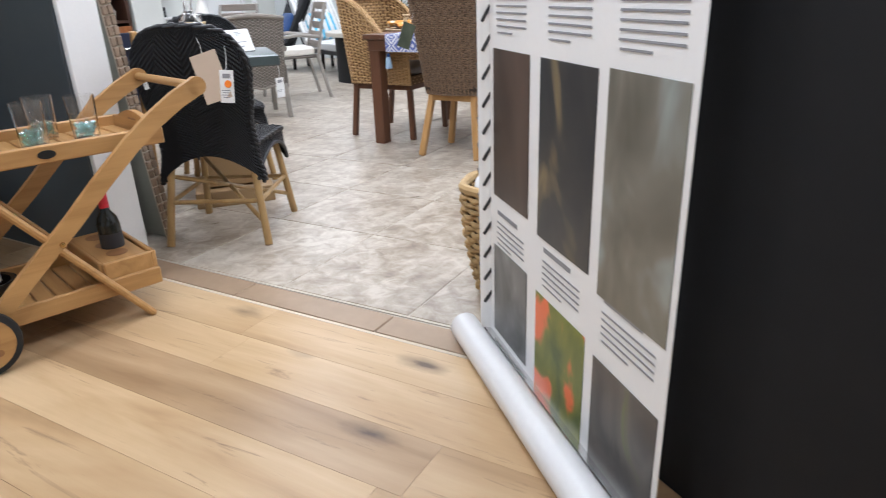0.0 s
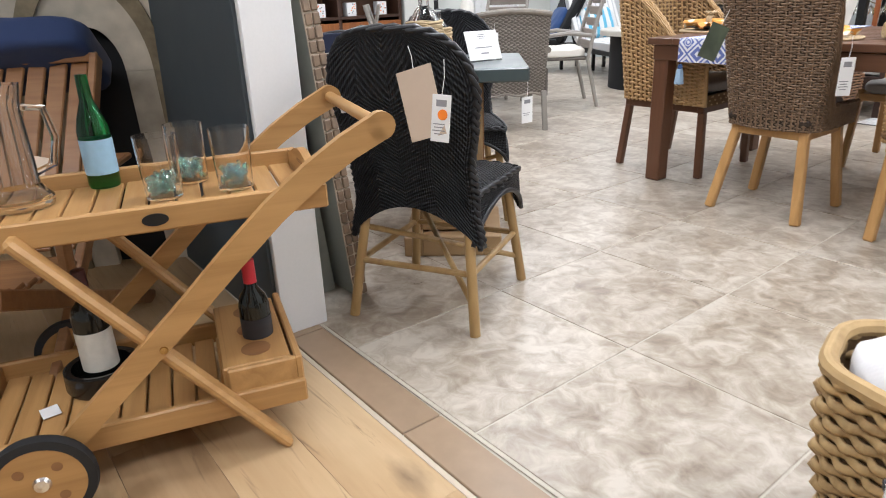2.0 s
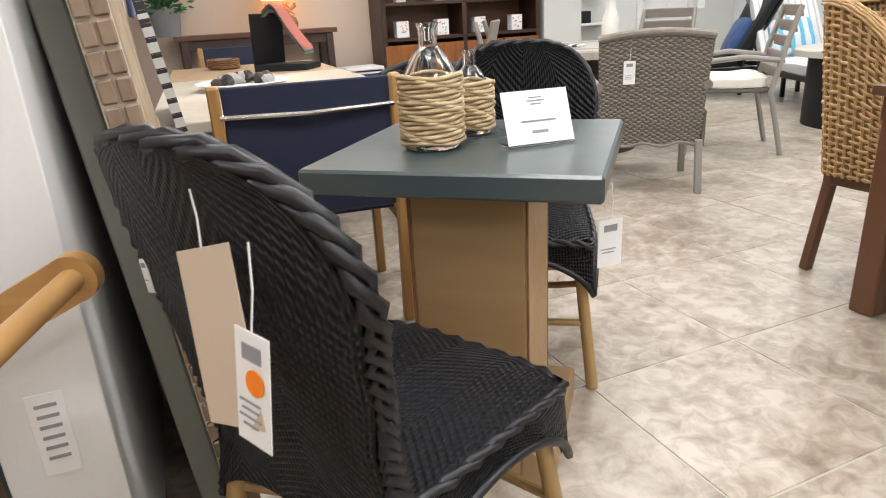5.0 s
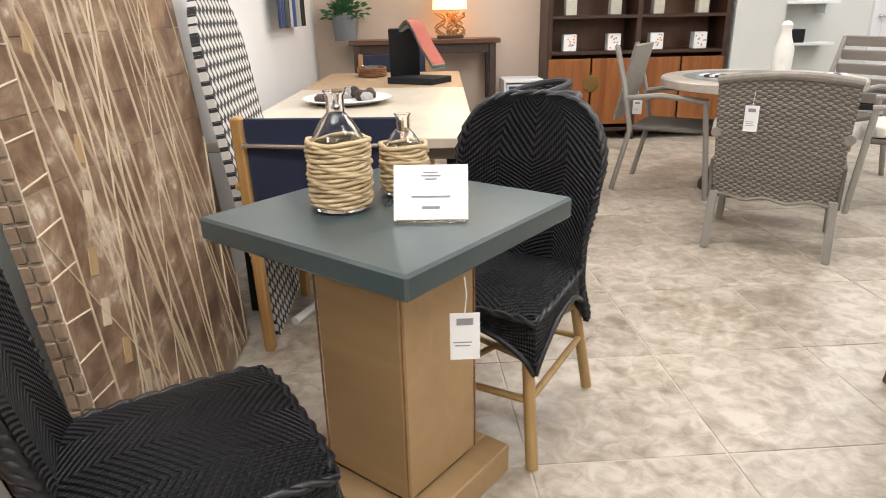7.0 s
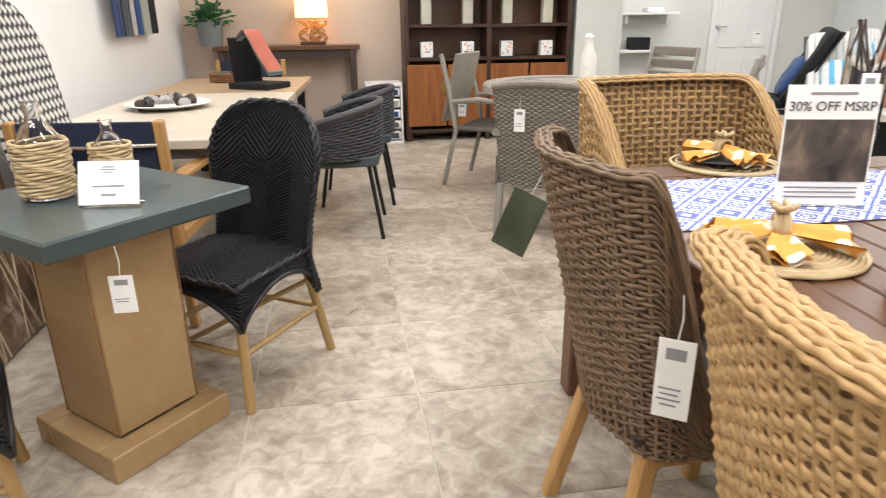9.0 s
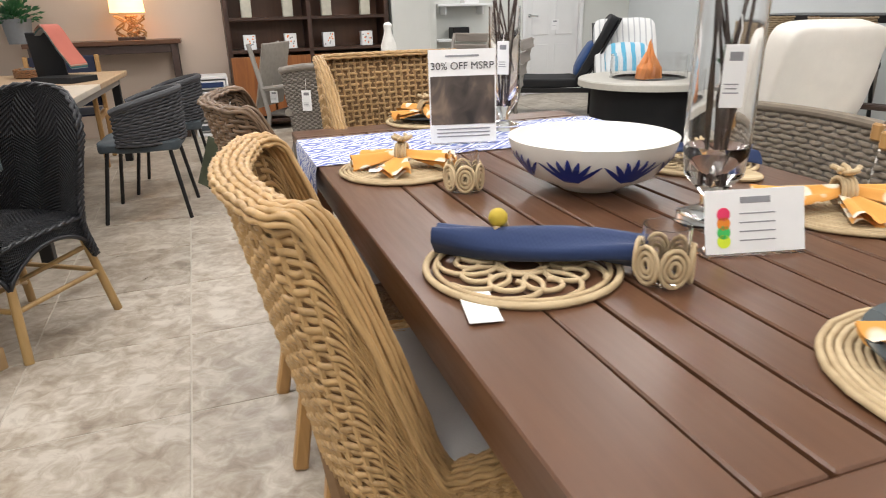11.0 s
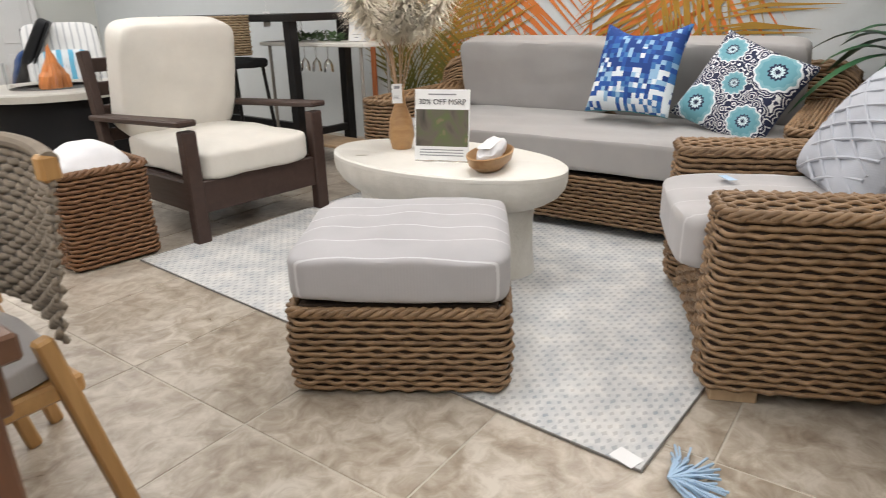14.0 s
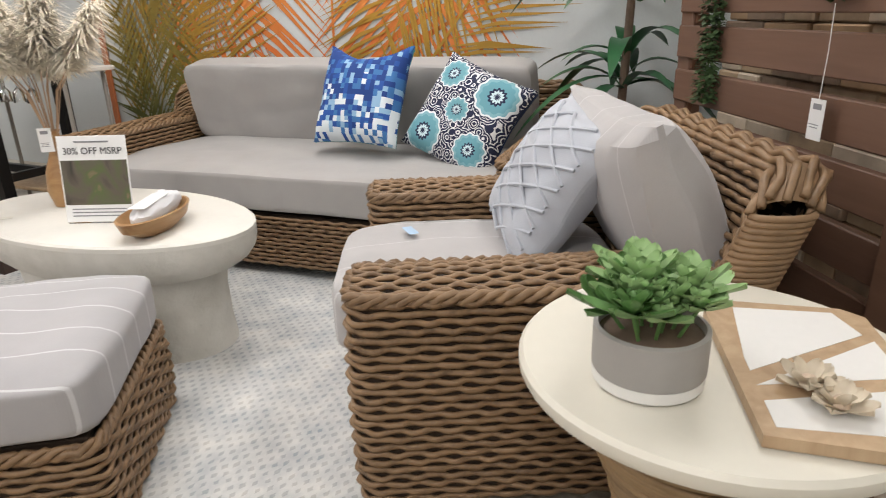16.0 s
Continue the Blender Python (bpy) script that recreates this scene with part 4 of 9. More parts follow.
# ---- serving cart ----
def serving_cart(m):
    ct = thing("serving_cart", m, "oiled teak serving cart with folding crossed legs and two trays", "cart")

    def tray(name, z, x0, x1, d, wall, ends=True):
        w, xc = x1 - x0, (x0 + x1) / 2
        t = part(name, Shape().box((w, 0.02, wall), pose(xc, -d / 2, z + wall / 2)).box((w, 0.02, wall), pose(xc, d / 2, z + wall / 2)), TEAK, ct)
        for sx in (-1, 1):
            e = Shape()
            if ends:
                def end(u, v, s=sx):
                    y = (u - 0.5) * (d - 0.018)
                    top = wall + 0.035 * max(0, math.cos((u - 0.5) * math.pi * 1.25))
                    return Vector((xc + s * (w / 2 - 0.002), y, z + v * top))
                e.grid(end, 16, 4)
                e.grid(lambda u, v, s=sx: end(u, v, s) - Vector((s * 0.02, 0, 0)), 16, 4, flip=True)
                e.grid(lambda u, v, s=sx: end(u, 1.0, s) - Vector((s * 0.02 * v, 0, 0)), 16, 1)
                tb_ = part("tray_end", e, TEAK_Y, t)
                part("hand_slot", Shape().box((0.024, 0.085, 0.022), pose(xc + sx * (w / 2 - 0.012), 0, z + wall + 0.006), 0.009), TEAK_DARK, t)
            else:
                e.box((0.02, d - 0.02, wall), pose(xc + sx * (w / 2 - 0.01), 0, z + wall / 2))
                part("tray_end", e, TEAK_Y, t)
        n = int(w / 0.06)
        for i in range(n):
            cx = x0 + 0.024 + (i + 0.5) * (w - 0.048) / n
            part("slat", Shape().box(((w - 0.048) / n - 0.006, d - 0.03, 0.014), pose(cx, 0, z + 0.012), 0.003), TEAK_Y, t)
        return t

    tray("top_tray", 0.578, -0.36, 0.395, 0.405, 0.055)
    low = tray("lower_tray", 0.095, -0.445, 0.295, 0.405, 0.06, ends=False)
    part("plaque", Shape().lathe([(0, 0), (0.026, 0), (0.026, 0.003), (0, 0.003)], 20, pose(0.037, -0.2135, 0.605, 90), 1.0, 0.5), BLACK_METAL, ct, "small dark oval plaque")
    for sy in (-1, 1):
        y, y2 = sy * 0.228, sy * 0.254
        part("leg", Shape().bar((-0.225, y, 0.61), (0.236, y, 0.0), 0.024, 0.05, 0.008, up=(0, 1, 0)), TEAK, ct)
        lg = Shape()
        pts = [(-0.25, 0.125), (-0.10, 0.262), (0.05, 0.395), (0.17, 0.51), (0.27, 0.60), (0.36, 0.668), (0.44, 0.718), (0.515, 0.755)]
        verts, faces = [], []
        for i, (x, z) in enumerate(pts):
            ax, az = pts[max(0, i - 1)]
            bx, bz = pts[min(len(pts) - 1, i + 1)]
            t = Vector((bx - ax, 0, bz - az)).normalized()
            nrm = Vector((-t.z, 0, t.x)) * (0.024 + 0.006 * (i / 7))
            for dy in (-0.012, 0.012):
                verts += [Vector((x, y2 + dy, z)) - nrm, Vector((x, y2 + dy, z)) + nrm]
        for i in range(len(pts) - 1):
            p0, p1 = i * 4, i * 4 + 4
            faces += [(p0, p1, p1 + 1, p0 + 1), (p0 + 2, p0 + 3, p1 + 3, p1 + 2), (p0 + 1, p1 + 1, p1 + 3, p0 + 3), (p0, p0 + 2, p1 + 2, p1)]
        lg.add(verts, faces)
        lg.lathe([(0, -0.012), (0.031, -0.012), (0.031, 0.012), (0, 0.012)], 20, pose(0.515, y2, 0.755, 90))
        part("handle_arm", lg, TEAK, ct)
        for bx, bz in ((-0.205, 0.585), (0.005, 0.335), (0.16, 0.10)):
            part("bolt", Shape().lathe([(0, 0.0), (0.009, 0.0), (0.008, 0.004), (0, 0.005)], 12, pose(bx, y + sy * (0.0385 if bz == 0.335 else 0.0125), bz, 90 if sy < 0 else -90)), BRASS, ct)
        wm = pose(-0.27, sy * 0.286, 0.105, 90)
        wh = part("wheel", Shape().lathe([(0, -0.014), (0.085, -0.014), (0.085, 0.014), (0, 0.014)], 36, wm), TEAK, ct)
        part("tyre", Shape().lathe([(0.084, -0.016), (0.102, -0.013), (0.105, 0.0), (0.102, 0.013), (0.084, 0.016)], 40, wm), RUBBER, wh, "black rubber tyre")
        part("hub_cap", Shape().lathe([(0, 0.024), (0.014, 0.021), (0.02, 0.012)] if sy < 0 else [(0, -0.024), (0.014, -0.021), (0.02, -0.012)], 16, wm), CHROME, wh, "chrome hub cap")
        for k in range(4):
            g = radians(45 + 90 * k)
            part("wheel_hole", Shape().lathe([(0, 0.0152), (0.011, 0.0152)] if sy < 0 else [(0.011, -0.0152), (0, -0.0152)], 12, wm @ pose(0.05 * math.cos(g), 0.05 * math.sin(g), 0)), TEAK_DARK, wh)
    part("handle_rod", Shape().tube([(0.515, -0.26, 0.755), (0.515, 0.26, 0.755)], 0.015, 14), TEAK_Y, ct)
    part("axle", Shape().tube([(-0.27, -0.286, 0.105), (-0.27, 0.286, 0.105)], 0.008, 8), CHROME, ct)
    bh = part("bottle_rack", Shape().box((0.15, 0.36, 0.012), pose(0.195, 0, 0.205)).box((0.16, 0.018, 0.075), pose(0.20, -0.190, 0.175)).box((0.018, 0.36, 0.08), pose(0.118, 0, 0.17)).box((0.018, 0.40, 0.08), pose(0.285, 0, 0.175)), TEAK_Y, ct)
    for yy in (-0.11, 0.0, 0.11):
        part("rack_hole", Shape().lathe([(0.036, 0.0), (0.036, 0.0006), (0, 0.0006)], 18, pose(0.195, yy, 0.2114)), TEAK_DARK, bh)
    return ct


CART = pose(-1.406, 3.578, 0, 0, 0, 30.4)
serving_cart(CART)


def on_cart(x, y, z, rz=0):
    return CART @ pose(x, y, z, 0, 0, rz)


wine_bottle(on_cart(0.21, -0.03, 0.116), RED_FOIL, INK, "dark wine bottle with red foil cap in the cart rack")
wb = wine_bottle(on_cart(-0.175, 0.06, 0.118), BURGUNDY, LABEL_CREAM, "dark wine bottle with cream label in a black stone coaster", h=0.31, r=0.042)
solo("bottle_coaster", Shape().lathe([(0, 0.0), (0.085, 0.0), (0.09, 0.01), (0.088, 0.055), (0.082, 0.058), (0.07, 0.055), (0.068, 0.012), (0, 0.012)], 36), BLACK_STONE, on_cart(-0.175, 0.06, 0.115), "round black stone bottle coaster on the cart", "coaster")
paper_tag("price_tag", on_cart(-0.28, -0.06, 0.119) @ pose(0, 0, 0, 90, 0, 20), 0.04, 0.05, "small white price tag lying on the cart")
for k, (gx, gy) in enumerate(((0.215, -0.014), (0.055, -0.02), (0.117, 0.104))):
    g = thing("drinking_glass", on_cart(gx, gy, 0.598), "clear tumbler filled with aqua glass chips", "glass", "tumblers on the cart")
    part("glass_wall", Shape().lathe([(0, 0.002), (0.040, 0.002), (0.047, 0.145), (0.0445, 0.145), (0.037, 0.008), (0, 0.008)], 28), CLEAR, g)
    ch = Shape()
    rnd = random.Random(k)
    for i in range(70):
        a, rr = rnd.uniform(0, 6.28), 0.030 * math.sqrt(rnd.random())
        ch.box((0.014, 0.011, 0.009), pose(rr * math.cos(a), rr * math.sin(a), 0.014 + 0.042 * rnd.random(), rnd.uniform(0, 180), rnd.uniform(0, 180), rnd.uniform(0, 180)), 0.002)
    part("glass_chips", ch, AQUA_GLASS, g, "aqua glass chips")
pt = thing("glass_pitcher", on_cart(-0.25, 0.06, 0.598), "tall clear glass pitcher on the cart", "pitcher")
part("glass_body", Shape().lathe([(0, 0.002), (0.07, 0.004), (0.072, 0.02), (0.05, 0.05), (0.048, 0.22), (0.058, 0.27), (0.055, 0.27), (0.044, 0.22), (0.045, 0.055), (0.06, 0.022), (0, 0.016)], 28), CLEAR, pt)
part("handle", Shape().tube([(0.046, 0, 0.22), (0.09, 0, 0.215), (0.1, 0, 0.15), (0.085, 0, 0.09), (0.048, 0, 0.075)], 0.008, 8), CLEAR, pt)
gb = thing("water_bottle", on_cart(-0.085, 0.17, 0.598), "green glass water bottle with pale blue label", "bottle")
part("glass_body", Shape().lathe([(0, 0), (0.034, 0), (0.037, 0.01), (0.037, 0.14), (0.030, 0.17), (0.015, 0.21), (0.013, 0.27), (0, 0.272)], 24), GREEN_GLASS, gb)
part("label", Shape().lathe([(0.0378, 0.035), (0.0378, 0.12)], 24), plain("label_blue", (0.30, 0.48, 0.62), 0.5), gb, "pale blue paper label")

# ---- black woven bistro chairs ----


def bistro_chair(m, label):
    ch = thing("bistro_chair", m, label, "chair", "black woven chairs at the slate table")
    SZ = 0.455

    def lerp_table(z, tab):
        for (z0, w0), (z1, w1) in zip(tab[:-1], tab[1:]):
            if z <= z1:
                t = (z - z0) / (z1 - z0)
                return w0 + (w1 - w0) * (t * t * (3 - 2 * t))
        return tab[-1][1]

    tab = [(0.28, 0.225), (0.40, 0.205), (0.52, 0.20), (0.66, 0.222), (0.76, 0.235)]
    top0, apex = 0.74, 0.93

    def back(u, v, off=0.0):
        x = 2 * u - 1
        if v < 0.72:
            low = 0.275 + 0.125 * (1 - x * x) ** 0.8
            z = low + (top0 - low) * v / 0.72
            hw = lerp_table(z, tab)
            px = x * hw
        else:
            t = (v - 0.72) / 0.28
            ang = t * math.pi / 2
            z = top0 + (apex - top0) * math.sin(ang)
            hw = lerp_table(top0, tab) * max(0.02, math.cos(ang)) ** 0.62
            px = x * hw
        y = -0.205 - 0.20 * max(0, z - 0.42) - 0.12 * max(0, 0.42 - z) + 0.045 * (px / 0.24) ** 2
        return Vector((px, y + off, z))

    bk = Shape()
    bk.grid(lambda u, v: back(u, v, 0.018), 24, 40, (0.45, 0.66))
    bk.grid(lambda u, v: back(u, v, -0.018), 24, 40, (0.45, 0.66), flip=True)
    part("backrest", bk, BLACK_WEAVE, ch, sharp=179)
    edge = [back(0, v / 30) for v in range(31)] + [back(1, 1 - v / 30) for v in range(31)]
    rim = Shape()
    for k in range(3):
        pts = []
        for i, p in enumerate(edge):
            g = i * 1.9 + k * 2.094
            pts.append(p + Vector((0.008 * math.cos(g), 0.014 * math.sin(g), 0.008 * math.cos(g))))
        rim.tube(pts, 0.0095, 6)
    part("braided_rim", rim, BLACK_CORD, ch, "braided black rim", sharp=179)

    def seat(u, v):
        x, y = 2 * u - 1, 2 * v - 1
        k = 1 - 0.05 * (abs(x) ** 4) * (abs(y) ** 4)
        return Vector((x * (0.205 + 0.018 * (y + 1) / 2) * k, y * 0.215 * k + 0.01, SZ + 0.018 * (1 - x * x) * (1 - y * y) - 0.012 * (abs(x) ** 6 + abs(y) ** 6)))

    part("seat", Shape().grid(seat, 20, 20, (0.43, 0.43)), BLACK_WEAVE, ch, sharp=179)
    border_pts = [seat(i / 16, 1.0) for i in range(17)] + [seat(1.0, 1 - i / 16) for i in range(1, 17)]
    border_pts = [seat(0.0, i / 16) for i in range(16)] + border_pts
    sr = Shape()
    for k in range(2):
        sr.tube([p + Vector((0.005 * math.cos(i * 1.7 + k * 3.14), 0.005 * math.cos(i * 1.7 + k * 3.14), 0.006 * math.sin(i * 1.7 + k * 3.14) - 0.004)) for i, p in enumerate(border_pts)], 0.0075, 6)
    part("seat_braid", sr, BLACK_CORD, ch, sharp=179)
    for nm, a, b in (("side_skirt", (0.0, 0.0), (0.0, 1.0)), ("side_skirt", (1.0, 1.0), (1.0, 0.0)), ("front_skirt", (0.0, 1.0), (1.0, 1.0))):
        def skirt(u, v, a=a, b=b, off=0.0):
            s = seat(a[0] + (b[0] - a[0]) * u, a[1] + (b[1] - a[1]) * u)
            x = 2 * u - 1
            low = 0.285 + 0.115 * (1 - x * x) ** 0.8
            out = Vector((s.x, s.y, 0)).normalized() * (0.012 * v + off)
            return Vector((s.x, s.y, SZ - 0.012 + (low - SZ + 0.012) * v)) + out
        sk = Shape().grid(lambda u, v: skirt(u, v), 20, 8, (0.43, 0.17), flip=True)
        sk.grid(lambda u, v: skirt(u, v, off=-0.012), 20, 8, (0.43, 0.17))
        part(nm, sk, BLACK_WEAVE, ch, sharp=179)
        part("skirt_braid", Shape().tube([skirt(i / 20, 1.0) for i in range(21)], 0.0085, 6), BLACK_CORD, ch, sharp=179)
    feet = []
    for sx in (-1, 1):
        for sy in (-1, 1):
            topp = Vector((sx * 0.172, 0.175 if sy > 0 else -0.165, 0.44))
            foot = Vector((sx * 0.222, 0.228 if sy > 0 else -0.245, 0.0))
            feet.append((topp, foot))
            part("leg", Shape().tube([topp, topp.lerp(foot, 0.5), foot], [0.016, 0.0165, 0.0175], 12), BAMBOO, ch)
    for (a, b) in ((0, 1), (2, 3), (0, 2), (1, 3)):
        pa, pb = feet[a][0].lerp(feet[a][1], 0.56), feet[b][0].lerp(feet[b][1], 0.56)
        part("stretcher", Shape().tube([pa, pb], 0.0105, 10), BAMBOO, ch)
    for (a, b) in ((0, 3), (1, 2)):
        pa, pb = feet[a][0].lerp(feet[a][1], 0.30), feet[b][0].lerp(feet[b][1], 0.78)
        part("cross_brace", Shape().tube([pa, (pa + pb) / 2, pb], 0.010, 10), BAMBOO, ch)
    return ch


C1 = pose(-0.839, 4.36, 0, 0, 0, -15.5)
bistro_chair(C1, "black woven bistro chair with bamboo legs, tags on its back")
C2 = pose(-0.926, 5.365, 0, 0, 0, -166.0)
bistro_chair(C2, "black woven bistro chair with bamboo legs, facing the slate table")
bc = C1 @ pose(0.09, -0.322, 0.83, 0, -16, 0)
paper_tag("care_card", bc @ pose(0, 0, 0, -8), 0.11, 0.19, "large beige card hanging on the black chair", card=BEIGE_CARD, cord=0.06, lines=0)
paper_tag("price_tag", C1 @ pose(0.18, -0.337, 0.765, -6, 3, 0), 0.055, 0.125, "white price tag with orange sticker on the black chair", dot=True, cord=0.09)
paper_tag("price_tag", C1 @ pose(-0.19, -0.26, 0.74, 0, -10, 0), 0.02, 0.05, "tiny grey tag tied to the black chair", lines=1)

# ---- slate-topped pedestal table ----
TB = pose(-0.875, 4.930, 0, 0, 0, 6.0)
tb = thing("pedestal_table", TB, "square slate-green table on a light maple pedestal", "table")
part("tabletop", Shape().box((0.60, 0.60, 0.052), pose(0, 0, 0.734), 0.006), SLATE_TOP, tb)
for k in range(4):
    part("pedestal_panel", Shape().box((0.258, 0.02, 0.615), pose(0, 0, 0, 0, 0, 90 * k) @ pose(0, -0.125, 0.40), 0.004), PEDESTAL, tb)
    part("base_panel", Shape().box((0.40 if k % 2 else 0.25, 0.075, 0.085), pose(0, 0, 0, 0, 0, 90 * k) @ pose(0, -0.1625, 0.0425), 0.004), PEDESTAL, tb)
    part("corner_joint", Shape().box((0.004, 0.004, 0.615), pose(0, 0, 0, 0, 0, 90 * k) @ pose(0.1335, -0.1335, 0.40), 0.0005), TEAK_DARK, tb)
for (bx, by, s, lb) in ((-0.086, -0.07, 1.0, "large"), (-0.045, 0.10, 0.74, "small")):
    bt = thing("wrapped_bottle", TB @ pose(bx, by, 0.7605), f"{lb} clear glass bottle wrapped in jute cord", "bottle", "jute bottles")
    r, h = 0.062 * (1.0 if s == 1 else 0.78), 0.26 * s
    part("glass_body", Shape().lathe([(0, 0.003), (r * 0.95, 0.003), (r, 0.01), (r, h * 0.58), (r * 0.55, h * 0.76), (r * 0.32, h * 0.82), (r * 0.32, h * 0.96), (r * 0.42, h), (r * 0.36, h), (r * 0.26, h * 0.95), (r * 0.26, h * 0.82), (r * 0.5, h * 0.74), (r * 0.95, h * 0.56), (r * 0.95, 0.012), (0, 0.009)], 30), CLEAR, bt)
    wrap = part("jute_wrap", Shape().lathe([(r + 0.002, 0.014), (r + 0.002, h * 0.60)], 24), JUTE, bt, "coiled jute wrap")
    rows = int(h * 0.58 / 0.0085)
    for j in range(rows):
        z = 0.018 + j * 0.0085
        pts = [((r + 0.005 + 0.0022 * math.sin(7 * g + j * 2.1)) * math.cos(g), (r + 0.005 + 0.0022 * math.sin(7 * g + j * 2.1)) * math.sin(g), z + 0.0025 * math.sin(3 * g + j * 1.3)) for g in [2 * math.pi * i / 40 for i in range(40)]]
        part("cord", Shape().tube(pts, 0.0052 + 0.001 * math.sin(j * 3.3), 5, closed=True), JUTE, wrap, sharp=179)
sign_stand(TB @ pose(0.15, -0.045, 0.7605, 0, 0, 36), 0.155, 0.115, "white price sign in an acrylic stand on the slate table", tilt=22)
paper_tag("price_tag", TB @ pose(0.303, -0.14, 0.632, 0, 0, 40), 0.058, 0.10, "white price tag hanging from the slate table", cord=0.075, lines=2)

# ---- things leaning on the partition ----
PB = A0 + U * 0.004


def against(s, off, z, lean=0.0, rz=0.0):
    """A pose at s metres along the partition's dining side, its local x along the wall."""
    m = Matrix((-Nn, U, Vector((0, 0, 1)))).transposed().to_4x4()
    m.translation = PB - Nn * s + U * off + Vector((0, 0, z))
    return m @ pose(0, 0, 0, lean, 0, rz)


sg = thing("sage_display_board", against(0.70, 0.15, 0, 5.0), "sage grey display board leaning on the partition", "board")
part("board_face", Shape().box((0.98, 0.05, 1.60), pose(0, -0.03, 0.80), 0.004), SAGE, sg)
EDGE_BRICK = plain("edge_stone", (0.24, 0.17, 0.115), 0.6, vary=0.45, grain=22, bump=0.4)
PALE_STONE = plain("pale_inlay", (0.52, 0.42, 0.30), 0.45, vary=0.2, grain=18)
slab = thing("mosaic_slab", against(0.655, 0.188, 0, 5.0), "brown onyx mosaic slab with honey inlay lines, leaning", "slab")
part("backing", Shape().box((1.12, 0.018, 1.58), pose(0, -0.012, 0.792), 0.002), SAGE, slab)
rs = random.Random(4)
cols, rows_n = 9, 11
tile_w, tile_h = 1.10 / cols, 1.56 / rows_n
for i in range(cols):
    for j in range(rows_n):
        cx, cz = -0.55 + (i + 0.5) * tile_w, 0.012 + (j + 0.5) * tile_h
        part("mosaic_tile", Shape().box((tile_w - 0.0012, 0.012, tile_h - 0.0012), pose(cx, 0.004, cz), 0.0006), ONYX, slab)
for k in range(34):
    x0 = rs.uniform(-0.75, 0.75)
    dx = rs.uniform(-0.55, 0.55) * (2.2 if k % 5 == 0 else 1.0)
    ts_ = [t / 24 for t in range(25) if abs(x0 + dx * t / 24) < 0.55]
    if len(ts_) > 3:
        part("inlay_line", Shape().tube([(x0 + dx * t, 0.0108, 0.01 + 1.55 * t) for t in (ts_[0], ts_[-1])], 0.0020 + 0.0011 * (k % 3), 5), PALE_STONE, slab)
for k in range(13):
    z = 0.08 + 0.118 * k
    part("inlay_square", Shape().box((0.036, 0.006, 0.062), pose(-0.34 + 0.05 * math.sin(k * 1.1), 0.0085, z, 0, 18, 0), 0.001), (PALE_STONE, ONYX_LINE)[k % 2], slab)
for k in range(17):
    z = 0.05 + 0.0915 * k
    part("inlay_rung", Shape().bar((-0.548, 0.0108, z), (-0.44, 0.0108, z + rs.uniform(-0.015, 0.015)), 0.004, 0.004, 0.001), PALE_STONE, slab)
part("inlay_border", Shape().bar((-0.44, 0.0112, 0.01), (-0.44, 0.0112, 1.56), 0.006, 0.004, 0.001), PALE_STONE, slab)
part("edge_grout", Shape().box((0.006, 0.052, 1.57), pose(-0.560, -0.005, 0.79), 0.001), THRESHOLD, slab, "pale grout edge")
for k in range(38):
    for y_ in (-0.018, 0.009):
        part("edge_tile", Shape().box((0.008 + 0.005 * rs.random(), 0.023, 0.036), pose(-0.566, y_ + 0.002 * rs.random(), 0.03 + k * 0.0405, 0, rs.uniform(-4, 4), 0), 0.003), EDGE_BRICK, slab)


def rounded_panel(w, h, r, t):
    out = []
    for i in range(13):
        g = math.pi / 2 * i / 12
        out.append((w / 2 - r + r * math.cos(g), h - r + r * math.sin(g)))
    for i in range(13):
        g = math.pi / 2 + math.pi / 2 * i / 12
        out.append((-w / 2 + r + r * math.cos(g), h - r + r * math.sin(g)))
    out += [(-w / 2, 0), (w / 2, 0)]
    n = len(out)
    sh = Shape()
    sh.add([(x, t / 2, z) for x, z in out] + [(x, -t / 2, z) for x, z in out], [tuple(range(n))[::-1], tuple(range(n, 2 * n))] + [(i, (i + 1) % n, n + (i + 1) % n, n + i) for i in range(n)])
    return sh


solo("houndstooth_board", rounded_panel(0.62, 1.32, 0.30, 0.03), HOUND, against(1.50, 0.30, 0.0, 8), "black and white houndstooth board with rounded top, leaning", "board")
solo("white_tube", Shape().tube([(0, 0, 0.03), (0.35, 0.02, 0.03)], 0.018, 10), MATT_WHITE, against(1.28, 0.36, -0.01, 0, 20), "short white plastic tube on the floor", "tube")
lb = thing("barcode_label", m_part @ pose(-2.7015, 0.0, -0.9, 0, 0, -90), "white paper label stuck low on the white wall end", "label")
part("paper", Shape().box((0.05, 0.001, 0.14), pose(0, 0, 0), 0.0002), CARD, lb)
pb = Shape()
for i in range(6):
    pb.box((0.03, 0.001, 0.006), pose(0, -0.001, 0.05 - 0.018 * i), 0.0002)
part("print", pb, INK_GREY, lb)

# ---- carved arch and deck chair behind the cart ----
WOODCHIP = plain("weathered_white_wood", (0.46, 0.41, 0.33), 0.8, vary=0.35, grain=12, bump=0.5)
arch = thing("carved_arch", pose(-2.17, 4.62, 0, 7, 0, 22), "weathered white carved wooden arch with a dark opening", "sculpture")
af = Shape()


def archpt(r, g, cz=0.80, k=1.6):
    return (r * math.cos(g), cz + r * k * math.sin(g))


